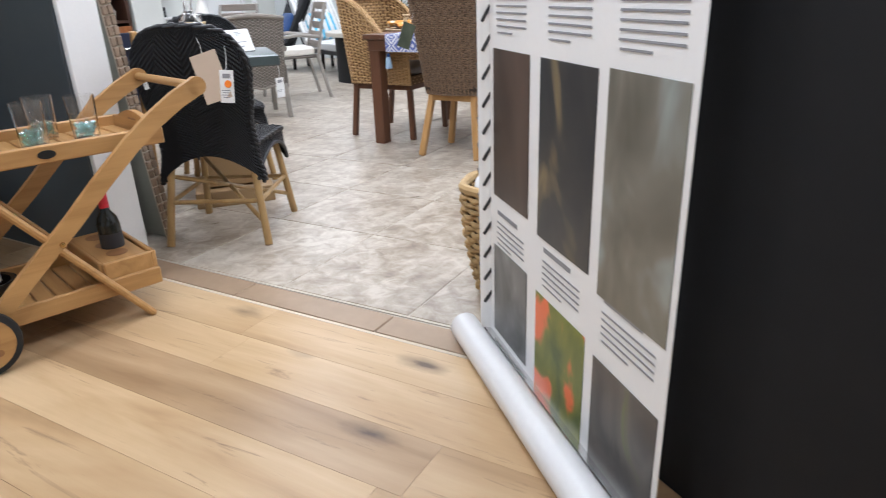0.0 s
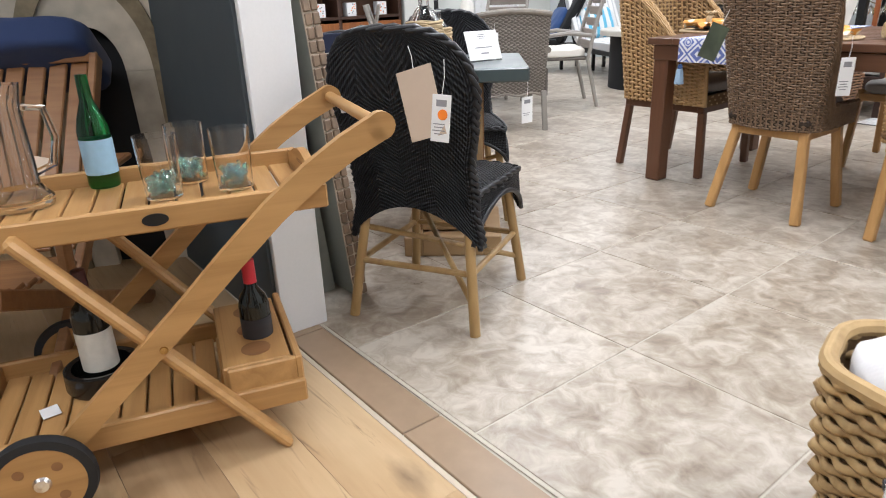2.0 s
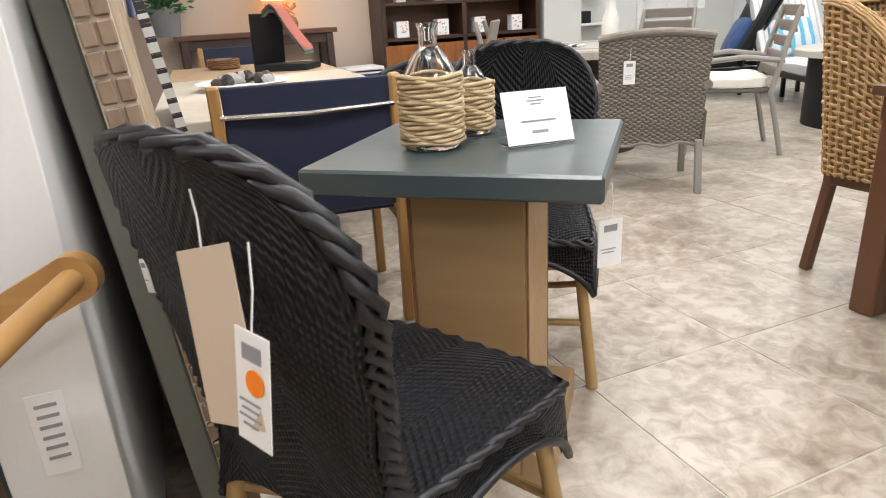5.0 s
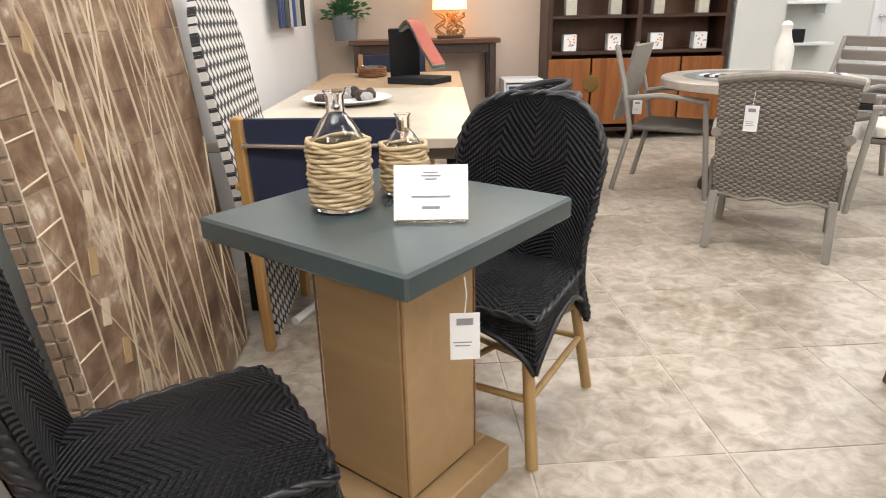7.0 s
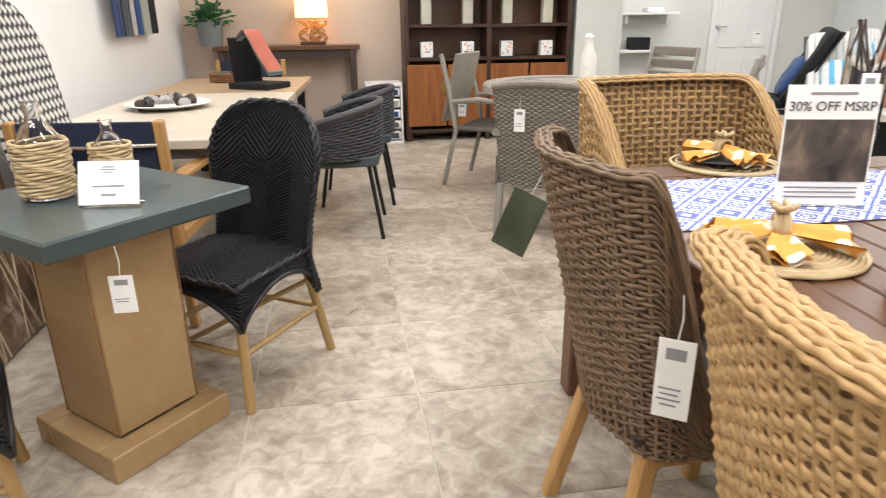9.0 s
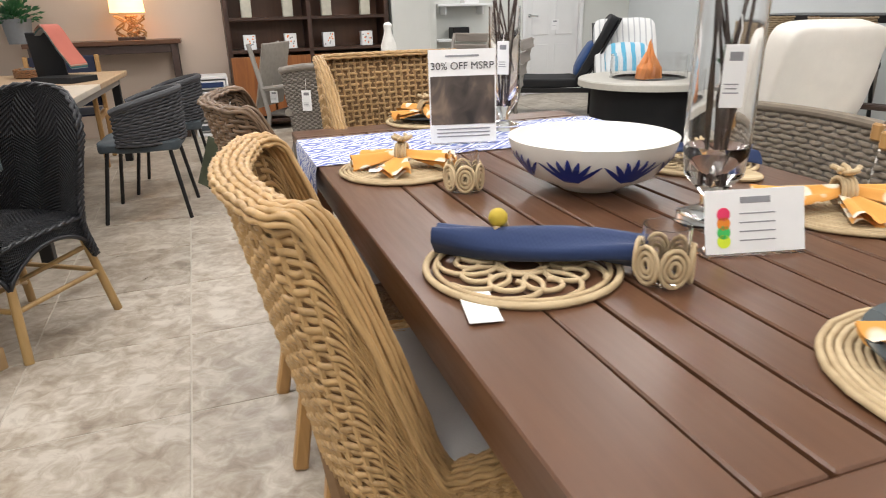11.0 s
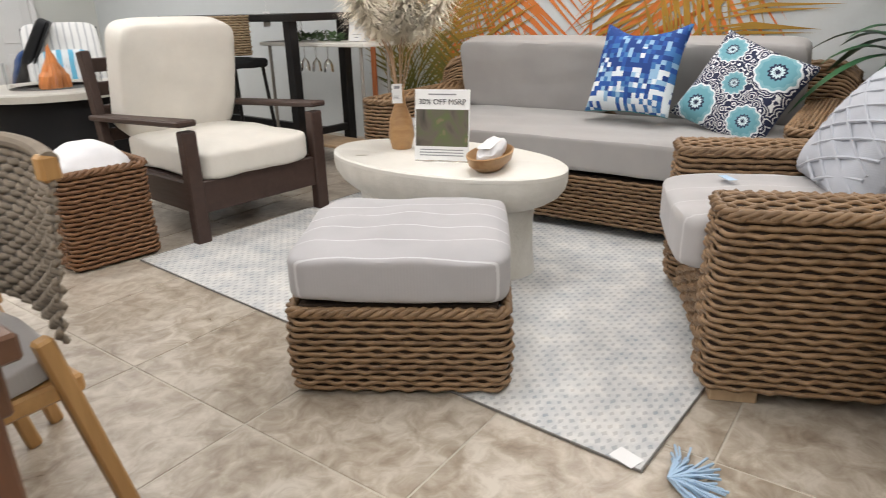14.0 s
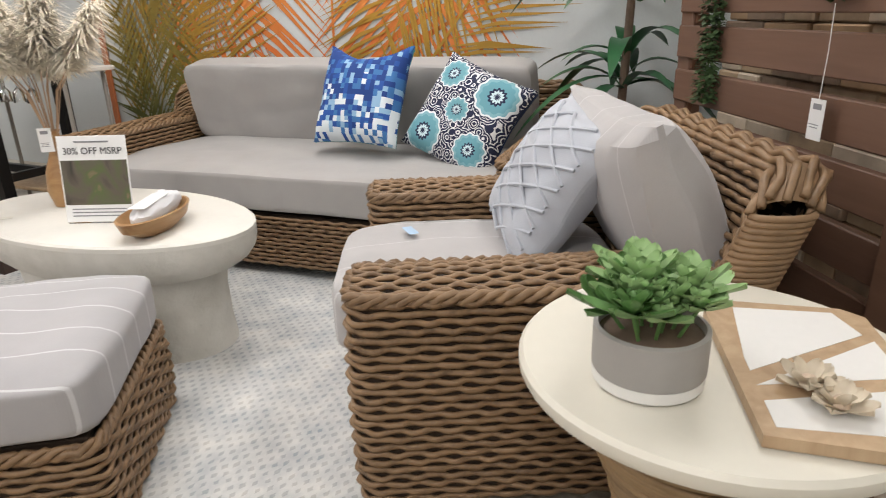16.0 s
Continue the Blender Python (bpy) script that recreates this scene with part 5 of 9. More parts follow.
seg = 28
for r0, r1, yy in ((0.10, 0.20, 0.03), (0.20, 0.25, 0.045), (0.25, 0.33, 0.03)):
    ring = Shape()
    vs, fs = [], []
    for i in range(seg + 1):
        g = math.pi * i / seg
        for r in (r0, r1):
            x, z = archpt(r, g)
            vs += [(x, -yy, z), (x, yy, z)]
    for i in range(seg):
        a = i * 4
        b = a + 4
        fs += [(a, a + 2, b + 2, b), (a + 1, b + 1, b + 3, a + 3), (a + 2, a + 3, b + 3, b + 2), (a, b, b + 1, a + 1)]
    ring.add(vs, fs)
    for s in (-1, 1):
        ring.box((r1 - r0, yy * 2, 0.80), pose(s * (r0 + r1) / 2, 0, 0.40), 0.003)
    part("arch_band", ring, WOODCHIP if yy < 0.04 else plain("carved_band", (0.20, 0.16, 0.10), 0.8, vary=0.5, grain=25), arch)
part("dark_opening", Shape().box((0.21, 0.01, 0.98), pose(0, 0.02, 0.49), 0.001), BLACK_PANEL, arch, "dark opening")
for k in range(12):
    g = math.pi * k / 11
    x, z = archpt(0.385, g)
    part("edge_block", Shape().box((0.085, 0.06, 0.10), pose(x, 0, z, 0, -math.degrees(g) + 90, 0), 0.006), PALE_WOOD, arch)
for s in (-1, 1):
    for k in range(7):
        part("edge_block", Shape().box((0.085, 0.06, 0.10), pose(s * 0.385, 0, 0.07 + k * 0.108), 0.006), PALE_WOOD, arch)

dc = thing("deck_chair", pose(-2.10, 3.78, 0, 0, 0, 196), "reddish teak folding deck chair with slatted back and navy cushion", "chair")
for s in (-1, 1):
    part("back_rail", Shape().bar((s * 0.26, -0.05, 0.30), (s * 0.26, -0.50, 0.86), 0.026, 0.05), TEAK_DARK, dc)
    part("front_leg", Shape().bar((s * 0.30, -0.42, 0.0), (s * 0.30, 0.50, 0.42), 0.026, 0.05), TEAK_DARK, dc)
    part("rear_leg", Shape().bar((s * 0.27, 0.42, 0.0), (s * 0.27, -0.30, 0.52), 0.026, 0.05), TEAK_DARK, dc)
    part("armrest", Shape().box((0.06, 0.6, 0.022), pose(s * 0.33, -0.05, 0.55), 0.006), TEAK_DARK, dc)
    part("arm_post", Shape().bar((s * 0.30, 0.16, 0.27), (s * 0.33, 0.18, 0.54), 0.026, 0.04), TEAK_DARK, dc)
for i in range(7):
    part("back_slat", Shape().bar((-0.205 + 0.068 * i, -0.07, 0.33), (-0.205 + 0.068 * i, -0.50, 0.84), 0.056, 0.014), TEAK_DARK, dc)
for i in range(8):
    part("seat_slat", Shape().box((0.54, 0.05, 0.016), pose(0, -0.04 + 0.062 * i, 0.305 + 0.012 * i), 0.004), TEAK_DARK, dc)
part("top_rail", Shape().bar((-0.26, -0.50, 0.86), (0.26, -0.50, 0.86), 0.05, 0.03), TEAK_DARK, dc)
solo("headrest_cushion", Shape().cushion((0.5, 0.3, 0.12), pose(0, 0, 0)), NAVY_CLOTH, pose(-2.10, 3.78, 0, 0, 0, 196) @ pose(0, -0.56, 0.86, 40, 0, 0), "navy headrest cushion on the teak deck chair", "cushion")
paper_tag("care_card", pose(-2.10, 3.78, 0, 0, 0, 196) @ pose(-0.16, -0.10, 0.62, -35, 14, 180), 0.11, 0.16, "beige card hanging on the deck chair", card=BEIGE_CARD, lines=0)

# ---- roll-up banner, basket and black display wall ----
bn = thing("rollup_banner", pose(0.02, 2.50, 0, 0, 0, 92.4), "white roll-up banner printed with furniture photos and text", "banner")
# local x runs along the banner, local +y faces the walk
part("cassette", Shape().tube([(-0.42, 0.085, 0.045), (0.50, 0.085, 0.045)], 0.045, 20), MATT_WHITE, bn, "white plastic cassette")
part("base_bar", Shape().box((0.92, 0.05, 0.03), pose(0.04, 0.0, 0.016), 0.005), CHROME, bn)
part("sheet", Shape().box((0.89, 0.003, 2.0), pose(0.04, 0.0, 1.03), 0.001), CARD, bn)
part("pole", Shape().tube([(0.515, -0.01, 0.0), (0.515, -0.01, 2.05)], 0.034, 18), CARD, bn, "white pole with slanted black marks")
for i in range(26):
    z = 0.12 + i * 0.075
    for g0 in (0.3, 2.2, 4.1):
        part("pole_mark", Shape().tube([(0.515 + 0.0336 * math.cos(g0 + k * 0.14), -0.01 + 0.0336 * math.sin(g0 + k * 0.14), z + k * 0.008) for k in range(6)], 0.0055, 5), INK, bn)
photos = [
    (0.33, 0.68, 0.24, 0.40, [(0.3, (0.035, 0.025, 0.02)), (0.6, (0.10, 0.07, 0.055)), (0.8, (0.30, 0.09, 0.06))]),
    (0.02, 0.67, 0.26, 0.42, [(0.3, (0.02, 0.025, 0.035)), (0.55, (0.05, 0.05, 0.05)), (0.75, (0.40, 0.30, 0.14))]),
    (-0.27, 0.66, 0.24, 0.45, [(0.3, (0.10, 0.095, 0.075)), (0.55, (0.19, 0.18, 0.15)), (0.8, (0.38, 0.44, 0.44))]),
    (0.33, 0.19, 0.24, 0.28, [(0.3, (0.05, 0.05, 0.05)), (0.6, (0.16, 0.16, 0.16)), (0.8, (0.34, 0.34, 0.34))]),
    (0.02, 0.17, 0.26, 0.28, [(0.35, (0.07, 0.10, 0.02)), (0.55, (0.18, 0.20, 0.03)), (0.62, (0.75, 0.17, 0.06))]),
    (-0.27, 0.16, 0.24, 0.26, [(0.3, (0.04, 0.04, 0.04)), (0.6, (0.12, 0.11, 0.10)), (0.8, (0.14, 0.20, 0.03))]),
    (0.33, 1.19, 0.24, 0.22, [(0.3, (0.06, 0.05, 0.05)), (0.7, (0.2, 0.18, 0.16))]),
    (0.02, 1.19, 0.26, 0.22, [(0.3, (0.06, 0.06, 0.06)), (0.7, (0.22, 0.2, 0.2))]),
    (-0.27, 1.19, 0.24, 0.22, [(0.3, (0.10, 0.05, 0.03)), (0.7, (0.3, 0.18, 0.12))])]
for k, (cx, cz, w, h, stops) in enumerate(photos):
    part("photo", Shape().box((w, 0.0015, h), pose(cx, 0.0028, cz), 0.0003), blurred_photo("photo_print", stops, 3.0 + k), bn)
for cx in (0.33, 0.02, -0.27):
    for zb, cnt in ((1.0, 6), (0.405, 5)):
        part("text_heading", Shape().box((0.14, 0.0012, 0.012), pose(cx + 0.02, 0.0028, zb + 0.03), 0.0002), INK_GREY, bn)
        for i in range(cnt):
            part("text_line", Shape().box((0.19 if i < cnt - 1 else 0.1, 0.0012, 0.0045), pose(cx if i < cnt - 1 else cx + 0.04, 0.0028, zb - 0.016 * i), 0.0002), INK_GREY, bn)
for cx, c in ((0.30, (0.02, 0.06, 0.35)), (-0.20, (0.75, 0.28, 0.06))):
    part("logo_dot", Shape().lathe([(0, 0), (0.018, 0), (0.018, 0.001), (0, 0.001)], 20, pose(cx - 0.16, 0.0028, 1.04, -90)), plain("logo_colour", c, 0.6), bn)

BASKET = pose(0.165, 3.285, 0)
bsk = thing("seagrass_basket", BASKET, "braided seagrass basket, narrow at the foot, holding white cloth", "basket")


def bask(a, h):
    g = 2 * math.pi * a
    r = (0.105 + 0.055 * math.sin(min(1.0, h) * math.pi * 0.56)) * (1 + 0.035 * math.cos(6 * g))
    return Vector((r * math.cos(g), r * math.sin(g), 0.01 + 0.395 * h))


woven("woven_side", bsk, bask, 1.0, 0.395, 0.0205, 0.030, 0.0105, 0.0060, SEAGRASS, SEA_CORE, closed=True)
part("rim", Shape().tube([bask(i / 40, 1.0) for i in range(40)], 0.016, 8, closed=True), SEAGRASS, bsk)
part("bottom", Shape().lathe([(0, 0.006), (0.10, 0.006), (0.10, 0.02), (0, 0.02)], 32), SEA_CORE, bsk)
solo("folded_cloth", Shape().cushion((0.23, 0.21, 0.10), Matrix(), 3.0, 0.3), WHITE_CLOTH, BASKET @ pose(0, 0, 0.385), "crumpled white cloth in the seagrass basket", "cloth")

blk = thing("black_display_wall", pose(0.36, 1.55, 0, 0, 0, 104), "tall matt black display panel behind the banner", "panel")
part("panel_board", Shape().box((1.7, 0.06, 2.3), pose(0, 0, 1.15), 0.004), BLACK_PANEL, blk)
part("shelf_board", Shape().box((0.34, 0.16, 0.05), pose(-0.42, 0.11, 0.93), 0.008), PALE_WOOD, blk, "pale wooden shelf")
for i in range(4):
    part("shelf_cleat", Shape().box((0.30, 0.022, 0.05), pose(-0.42, 0.042, 0.76 + 0.045 * i), 0.006), PALE_WOOD, blk)
solo("wooden_block", Shape().box((0.26, 0.2, 0.40), Matrix(), 0.02), OLIVE_WOOD, pose(0.12, 1.52, 0.20, 0, 0, 104), "warm brown wooden block standing on the floor", "block")

# ---- dining set ----
DT = pose(1.246, 5.584, 0, 0, 0, 136.5)
# local x runs along the table towards the far head, local +y towards the walk
TL, TW, TZ = 2.28, 1.134, 0.76
END_W, SIDE_W = 0.145, 0.16
dt = thing("dining_table", DT, "long brown slatted dining table with square legs", "table")
for s in (-1, 1):
    part("end_board", Shape().box((END_W, TW, 0.034), pose(s * (TL / 2 - END_W / 2), 0, TZ - 0.017), 0.004), BROWN_BOARD, dt)
    part("side_board", Shape().box((TL - 2 * END_W - 0.003, SIDE_W, 0.033), pose(0, s * (TW / 2 - SIDE_W / 2), TZ - 0.017), 0.003), BROWN_SLAT, dt)
nsl = 9
sw = (TW - 2 * SIDE_W) / nsl
for i in range(nsl):
    part("slat", Shape().box((TL - 2 * END_W - 0.003, sw - 0.008, 0.03), pose(0, -TW / 2 + SIDE_W + (i + 0.5) * sw, TZ - 0.0155), 0.003), BROWN_SLAT, dt)
for s in (-1, 1):
    part("side_apron", Shape().box((TL - 0.06, 0.03, 0.075), pose(0, s * (TW / 2 - 0.03), TZ - 0.073), 0.004), BROWN_SLAT, dt)
    part("end_apron", Shape().box((0.03, TW - 0.1, 0.075), pose(s * (TL / 2 - 0.03), 0, TZ - 0.073), 0.004), BROWN_BOARD, dt)
    for t in (-1, 1):
        part("leg", Shape().box((0.085, 0.085, 0.69), pose(s * (TL / 2 - 0.07), t * (TW / 2 - 0.07), 0.345), 0.006), BROWN_LEG, dt)
part("under_beam", Shape().box((TL - 0.3, 0.08, 0.05), pose(0, 0, TZ - 0.06), 0.004), BROWN_LEG, dt)


def on_table(x, y, z=0.0, rz=0.0):
    return DT @ pose(x, y, TZ + 0.001 + z, 0, 0, rz)


def shell_chair(name, m, label, group, strand_mat, core_mat, leg_mat, width=0.58, back_h=0.98, arm_h=0.66, depth=0.50, lean=0.10, low=0.40,
                pitch=0.024, stake=0.05, r=0.0105, amp=0.009, cushion=None, wing=0.42, corner=0.10, arms=False, edge=0.045, depth_in=0.0, flat=0.75, drop=1.0, flare=0.05, splay=0.0, stake_r=0.0045):
    """A woven tub chair: one sheet wraps from arm over back to arm, on a wooden frame with four legs."""
    ch = thing(name, m, label, "chair", group)
    hw, yb = width / 2, -depth / 2
    straight = wing
    arc = math.pi / 2 * corner
    total = 2 * straight + 2 * arc + (width - 2 * corner)

    def plan(a):
        s = a * total
        if s < straight:
            return Vector((-hw, yb + corner + straight - s, 0))
        s -= straight
        if s < arc:
            g = s / corner
            return Vector((-hw + corner - corner * math.cos(g), yb + corner - corner * math.sin(g), 0))
        s -= arc
        if s < width - 2 * corner:
            return Vector((-hw + corner + s, yb - 0.03 * math.sin(math.pi * s / (width - 2 * corner)), 0))
        s -= width - 2 * corner
        if s < arc:
            g = s / corner
            return Vector((hw - corner + corner * math.sin(g), yb + corner - corner * math.cos(g), 0))
        s -= arc
        return Vector((hw, yb + corner + s, 0))

    def top(a):
        p = plan(a)
        f = max(0.0, (p.y - yb - corner * 0.6)) / max(0.05, straight * drop if arms else 0.11)
        f = min(1.0, f)
        return back_h - (back_h - arm_h) * (f * f * (3 - 2 * f))

    def S(a, h):
        p = plan(a)
        z = low + (top(a) - low) * h
        back = max(0.0, 1 - (p.y - yb) / 0.25)
        spread = 1 + flare * max(0, z - low) / 0.5
        return Vector((p.x * spread, p.y - lean * max(0, z - low - 0.03) * (0.35 + 0.65 * back), z))

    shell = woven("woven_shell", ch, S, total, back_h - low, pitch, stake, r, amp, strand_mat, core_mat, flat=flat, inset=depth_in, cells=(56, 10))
    ns = int(total / stake)
    for i in range(ns + 1):
        part("stake", Shape().tube([S(i / ns, h / 5) for h in range(6)], stake_r, 6), strand_mat, shell)
    def R(a, h):
        p = S(a, 1.0)
        out = Vector((p.x, p.y, 0)).normalized()
        g = math.pi * (h - 0.5) * 1.25
        return p - out * (edge * 0.5 * math.sin(g) + edge * 0.32) + Vector((0, 0, edge * 0.30 * max(0.0, math.cos(g)) ** 0.5 - 0.008))

    woven("woven_rim", ch, R, total, edge * 1.5, min(pitch, 0.0108), stake, min(r, 0.0056), min(amp, 0.0013), strand_mat, strand_mat, flat=0.9, inset=0.001, cells=(56, 6))
    if arms:
        for s in (0.0, 1.0):
            part("front_edge", Shape().tube([S(s, h / 8) for h in range(9)], r * 1.6, 7), strand_mat, ch, sharp=179)
    front = yb + corner + straight
    def apron(a, h):
        return Vector((-hw + width * a, front, low + 0.06 * h))
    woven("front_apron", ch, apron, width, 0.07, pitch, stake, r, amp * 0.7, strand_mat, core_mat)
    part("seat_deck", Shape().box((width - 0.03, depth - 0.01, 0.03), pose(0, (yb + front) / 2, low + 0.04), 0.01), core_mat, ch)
    if cushion:
        part("seat_cushion", Shape().cushion((width - 0.06, front - yb - 0.05, 0.065), pose(0, (yb + front) / 2 + 0.01, low + 0.09), 6, 0.15), cushion, ch)
    fx, fy = hw - 0.05, (front - yb) / 2 - 0.04
    cy = (yb + front) / 2
    part("seat_frame", Shape().box((width - 0.05, 0.04, 0.04), pose(0, cy + fy, low - 0.02)).box((width - 0.05, 0.04, 0.04), pose(0, cy - fy, low - 0.02)).box((0.04, 2 * fy, 0.04), pose(fx, cy, low - 0.02)).box((0.04, 2 * fy, 0.04), pose(-fx, cy, low - 0.02)), leg_mat, ch)
    for sx in (-1, 1):
        for sy in (-1, 1):
            part("leg", Shape().bar((sx * fx, cy + sy * fy, low), (sx * (fx + 0.005 + splay), cy + sy * (fy + (0.05 + 0.6 * splay if sy < 0 else 0.015)), 0.0), 0.04, 0.04, 0.006, up=(0, 1, 0)), leg_mat, ch)
    return ch


BC = pose(0.628, 5.495, 0, 0, 0, -43)
GRP = "woven chairs round the brown table"
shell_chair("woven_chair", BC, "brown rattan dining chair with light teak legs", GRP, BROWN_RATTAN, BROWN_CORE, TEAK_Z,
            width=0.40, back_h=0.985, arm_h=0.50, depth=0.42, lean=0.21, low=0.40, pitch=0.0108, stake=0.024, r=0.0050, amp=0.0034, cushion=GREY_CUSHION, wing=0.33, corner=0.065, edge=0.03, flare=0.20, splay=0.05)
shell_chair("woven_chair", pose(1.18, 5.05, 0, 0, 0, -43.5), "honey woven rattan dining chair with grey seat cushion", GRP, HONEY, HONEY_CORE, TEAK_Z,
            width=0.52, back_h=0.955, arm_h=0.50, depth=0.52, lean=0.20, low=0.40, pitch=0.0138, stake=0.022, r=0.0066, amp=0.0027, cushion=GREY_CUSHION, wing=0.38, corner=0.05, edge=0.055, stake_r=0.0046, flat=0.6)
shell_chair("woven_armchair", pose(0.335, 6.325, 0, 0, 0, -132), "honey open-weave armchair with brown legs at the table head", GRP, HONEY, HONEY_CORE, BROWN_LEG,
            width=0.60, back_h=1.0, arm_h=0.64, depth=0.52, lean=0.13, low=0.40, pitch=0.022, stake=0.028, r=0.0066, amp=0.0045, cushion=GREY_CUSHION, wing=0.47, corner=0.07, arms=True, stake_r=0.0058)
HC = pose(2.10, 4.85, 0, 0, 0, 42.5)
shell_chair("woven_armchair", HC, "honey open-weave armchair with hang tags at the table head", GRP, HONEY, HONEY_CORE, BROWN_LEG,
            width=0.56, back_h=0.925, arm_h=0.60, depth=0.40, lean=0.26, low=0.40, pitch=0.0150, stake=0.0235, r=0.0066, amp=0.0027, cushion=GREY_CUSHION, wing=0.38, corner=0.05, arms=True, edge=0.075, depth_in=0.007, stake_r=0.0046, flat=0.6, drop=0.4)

# hang tags
paper_tag("price_tag", BC @ pose(0.29, -0.22, 0.72, 0, 0, 55), 0.06, 0.15, "white price tag hanging on the brown rattan chair", cord=0.08)
GREEN_CARD = blurred_photo("green_leaflet", [(0.3, (0.03, 0.04, 0.025)), (0.7, (0.09, 0.11, 0.07))], 6.0)
paper_tag("care_leaflet", BC @ pose(-0.20, -0.33, 0.842, 0, 22, 57), 0.085, 0.15, "dark green care leaflet hanging from the brown chair", cord=0.12, lines=0, card=GREEN_CARD)
PHOTO_WEAVE = strand("leaflet_photo", (0.20, 0.10, 0.06), (0.08, 0.035, 0.02), 0.5)
lf = thing("care_leaflet", HC @ pose(0.165, -0.345, 0.865, -8, -7, 0), "folded leaflet with a wicker photo hanging on the chair", "leaflet")
part("front_card", Shape().box((0.11, 0.002, 0.18), pose(0, 0, -0.09), 0.0005), CARD, lf)
part("pink_card", Shape().box((0.13, 0.002, 0.20), pose(-0.012, 0.004, -0.135, 0, 8, 0), 0.0005), plain("blush_card", (0.60, 0.42, 0.36), 0.7, vary=0.04), lf, "blush card")
ph = Shape()
for i in range(22):
    ph.tube([(-0.05 + 0.085 * k / 8, -0.0022 - 0.0006 * math.cos(k * 1.57 + i * 3.14), -0.05 - i * 0.0058) for k in range(9)], 0.0028, 5)
part("wicker_photo", ph, PHOTO_WEAVE, lf)
part("side_photo", Shape().box((0.03, 0.001, 0.05), pose(0.045, -0.0016, -0.13), 0.0002), BLACK_PANEL, lf)
part("cord", Shape().tube([(0.01, 0, 0), (0.012, 0.002, 0.025), (0.012, 0.01, 0.05)], 0.0013, 5), CARD, lf)

# rope-back chairs on the far side
for k, (x, y) in enumerate(((1.93, 5.73), (1.545, 6.21))):
    rc = thing("rope_chair", pose(x, y, 0, 0, 0, 137.0), "teak dining chair with a taupe rope-woven back", "chair", "rope chairs")

    def rb(a, h):
        return Vector((-0.27 + 0.54 * a, -0.20 - 0.05 * math.sin(math.pi * a) - 0.05 * h, 0.50 + 0.345 * h))

    woven("rope_back", rc, rb, 0.54, 0.34, 0.0165, 0.03, 0.0082, 0.0055, TAUPE_ROPE, GREY_CORE, inset=0.0, cells=(16, 4))
    part("top_wrap", Shape().tube([rb(i / 12, 1.0) for i in range(13)], 0.016, 10), TAUPE_ROPE, rc)
    for s in (0, 1):
        e = rb(s, 0)
        part("back_leg", Shape().bar((e.x * 1.0, -0.27, 0.0), (e.x * 0.93, -0.17, 0.52), 0.035, 0.035, 0.006, up=(0, 1, 0)), TEAK_Z, rc)
        part("post_cap", Shape().box((0.034, 0.036, 0.05), pose(e.x * 0.95, -0.25, 0.83), 0.006), TEAK_Z, rc)
        part("front_leg", Shape().bar((e.x * 0.98, 0.24, 0.0), (e.x * 0.9, 0.2, 0.44), 0.035, 0.035, 0.006, up=(0, 1, 0)), TEAK_Z, rc)
    part("seat", Shape().cushion((0.48, 0.46, 0.06), pose(0, 0.01, 0.45)), GREY_CUSHION, rc)
    part("seat_frame", Shape().box((0.5, 0.46, 0.04), pose(0, 0, 0.40), 0.006), TEAK, rc)

# table settings


def placemat(m, r, label, open_work=False):
    pm = thing("placemat", m, label, "placemat", "placemats")
    sh = Shape()
    if open_work:
        sh.tube([(r * math.cos(g), r * math.sin(g), 0.005) for g in [2 * math.pi * i / 48 for i in range(48)]], 0.0065, 6, closed=True)
        sh.tube([(r * 0.9 * math.cos(g), r * 0.9 * math.sin(g), 0.005) for g in [2 * math.pi * i / 48 for i in range(48)]], 0.005, 6, closed=True)
        for k in range(9):
            g0 = 2 * math.pi * k / 9
            c = Vector((0.52 * r * math.cos(g0), 0.52 * r * math.sin(g0), 0.005))
            pts = []
            for i in range(26):
                t = i / 25
                rr = r * 0.36 * (1 - 0.75 * t)
                g = g0 + 9.0 * t
                pts.append(c + Vector((rr * math.cos(g), rr * math.sin(g), 0)))
            sh.tube(pts, 0.005, 5)
        sh.tube([(r * 0.22 * math.cos(g), r * 0.22 * math.sin(g), 0.005) for g in [2 * math.pi * i / 24 for i in range(24)]], 0.005, 6, closed=True)
    else:
        k = 0
        rr = r
        while rr > 0.006:
            sh.tube([((rr + 0.0008 * math.sin(g * 19)) * math.cos(g), (rr + 0.0008 * math.sin(g * 19)) * math.sin(g), 0.005 + 0.0006 * math.sin(g * 31 + k)) for g in [2 * math.pi * i / 44 for i in range(44)]], 0.0058, 5, closed=True)
            rr -= 0.0108
            k += 1
    part("coil", sh, JUTE, pm, sharp=179)["kind"] = "stuff"
    return pm


def plate(m, r=0.125):
    return solo("dinner_plate", Shape().lathe([(0, 0.004), (r * 0.6, 0.004), (r * 0.66, 0.008), (r, 0.018), (r, 0.021), (r * 0.64, 0.012), (0, 0.010)], 40), DARK_PLATE, m, "dark slate-blue round plate on a jute placemat", "plate", "plates")


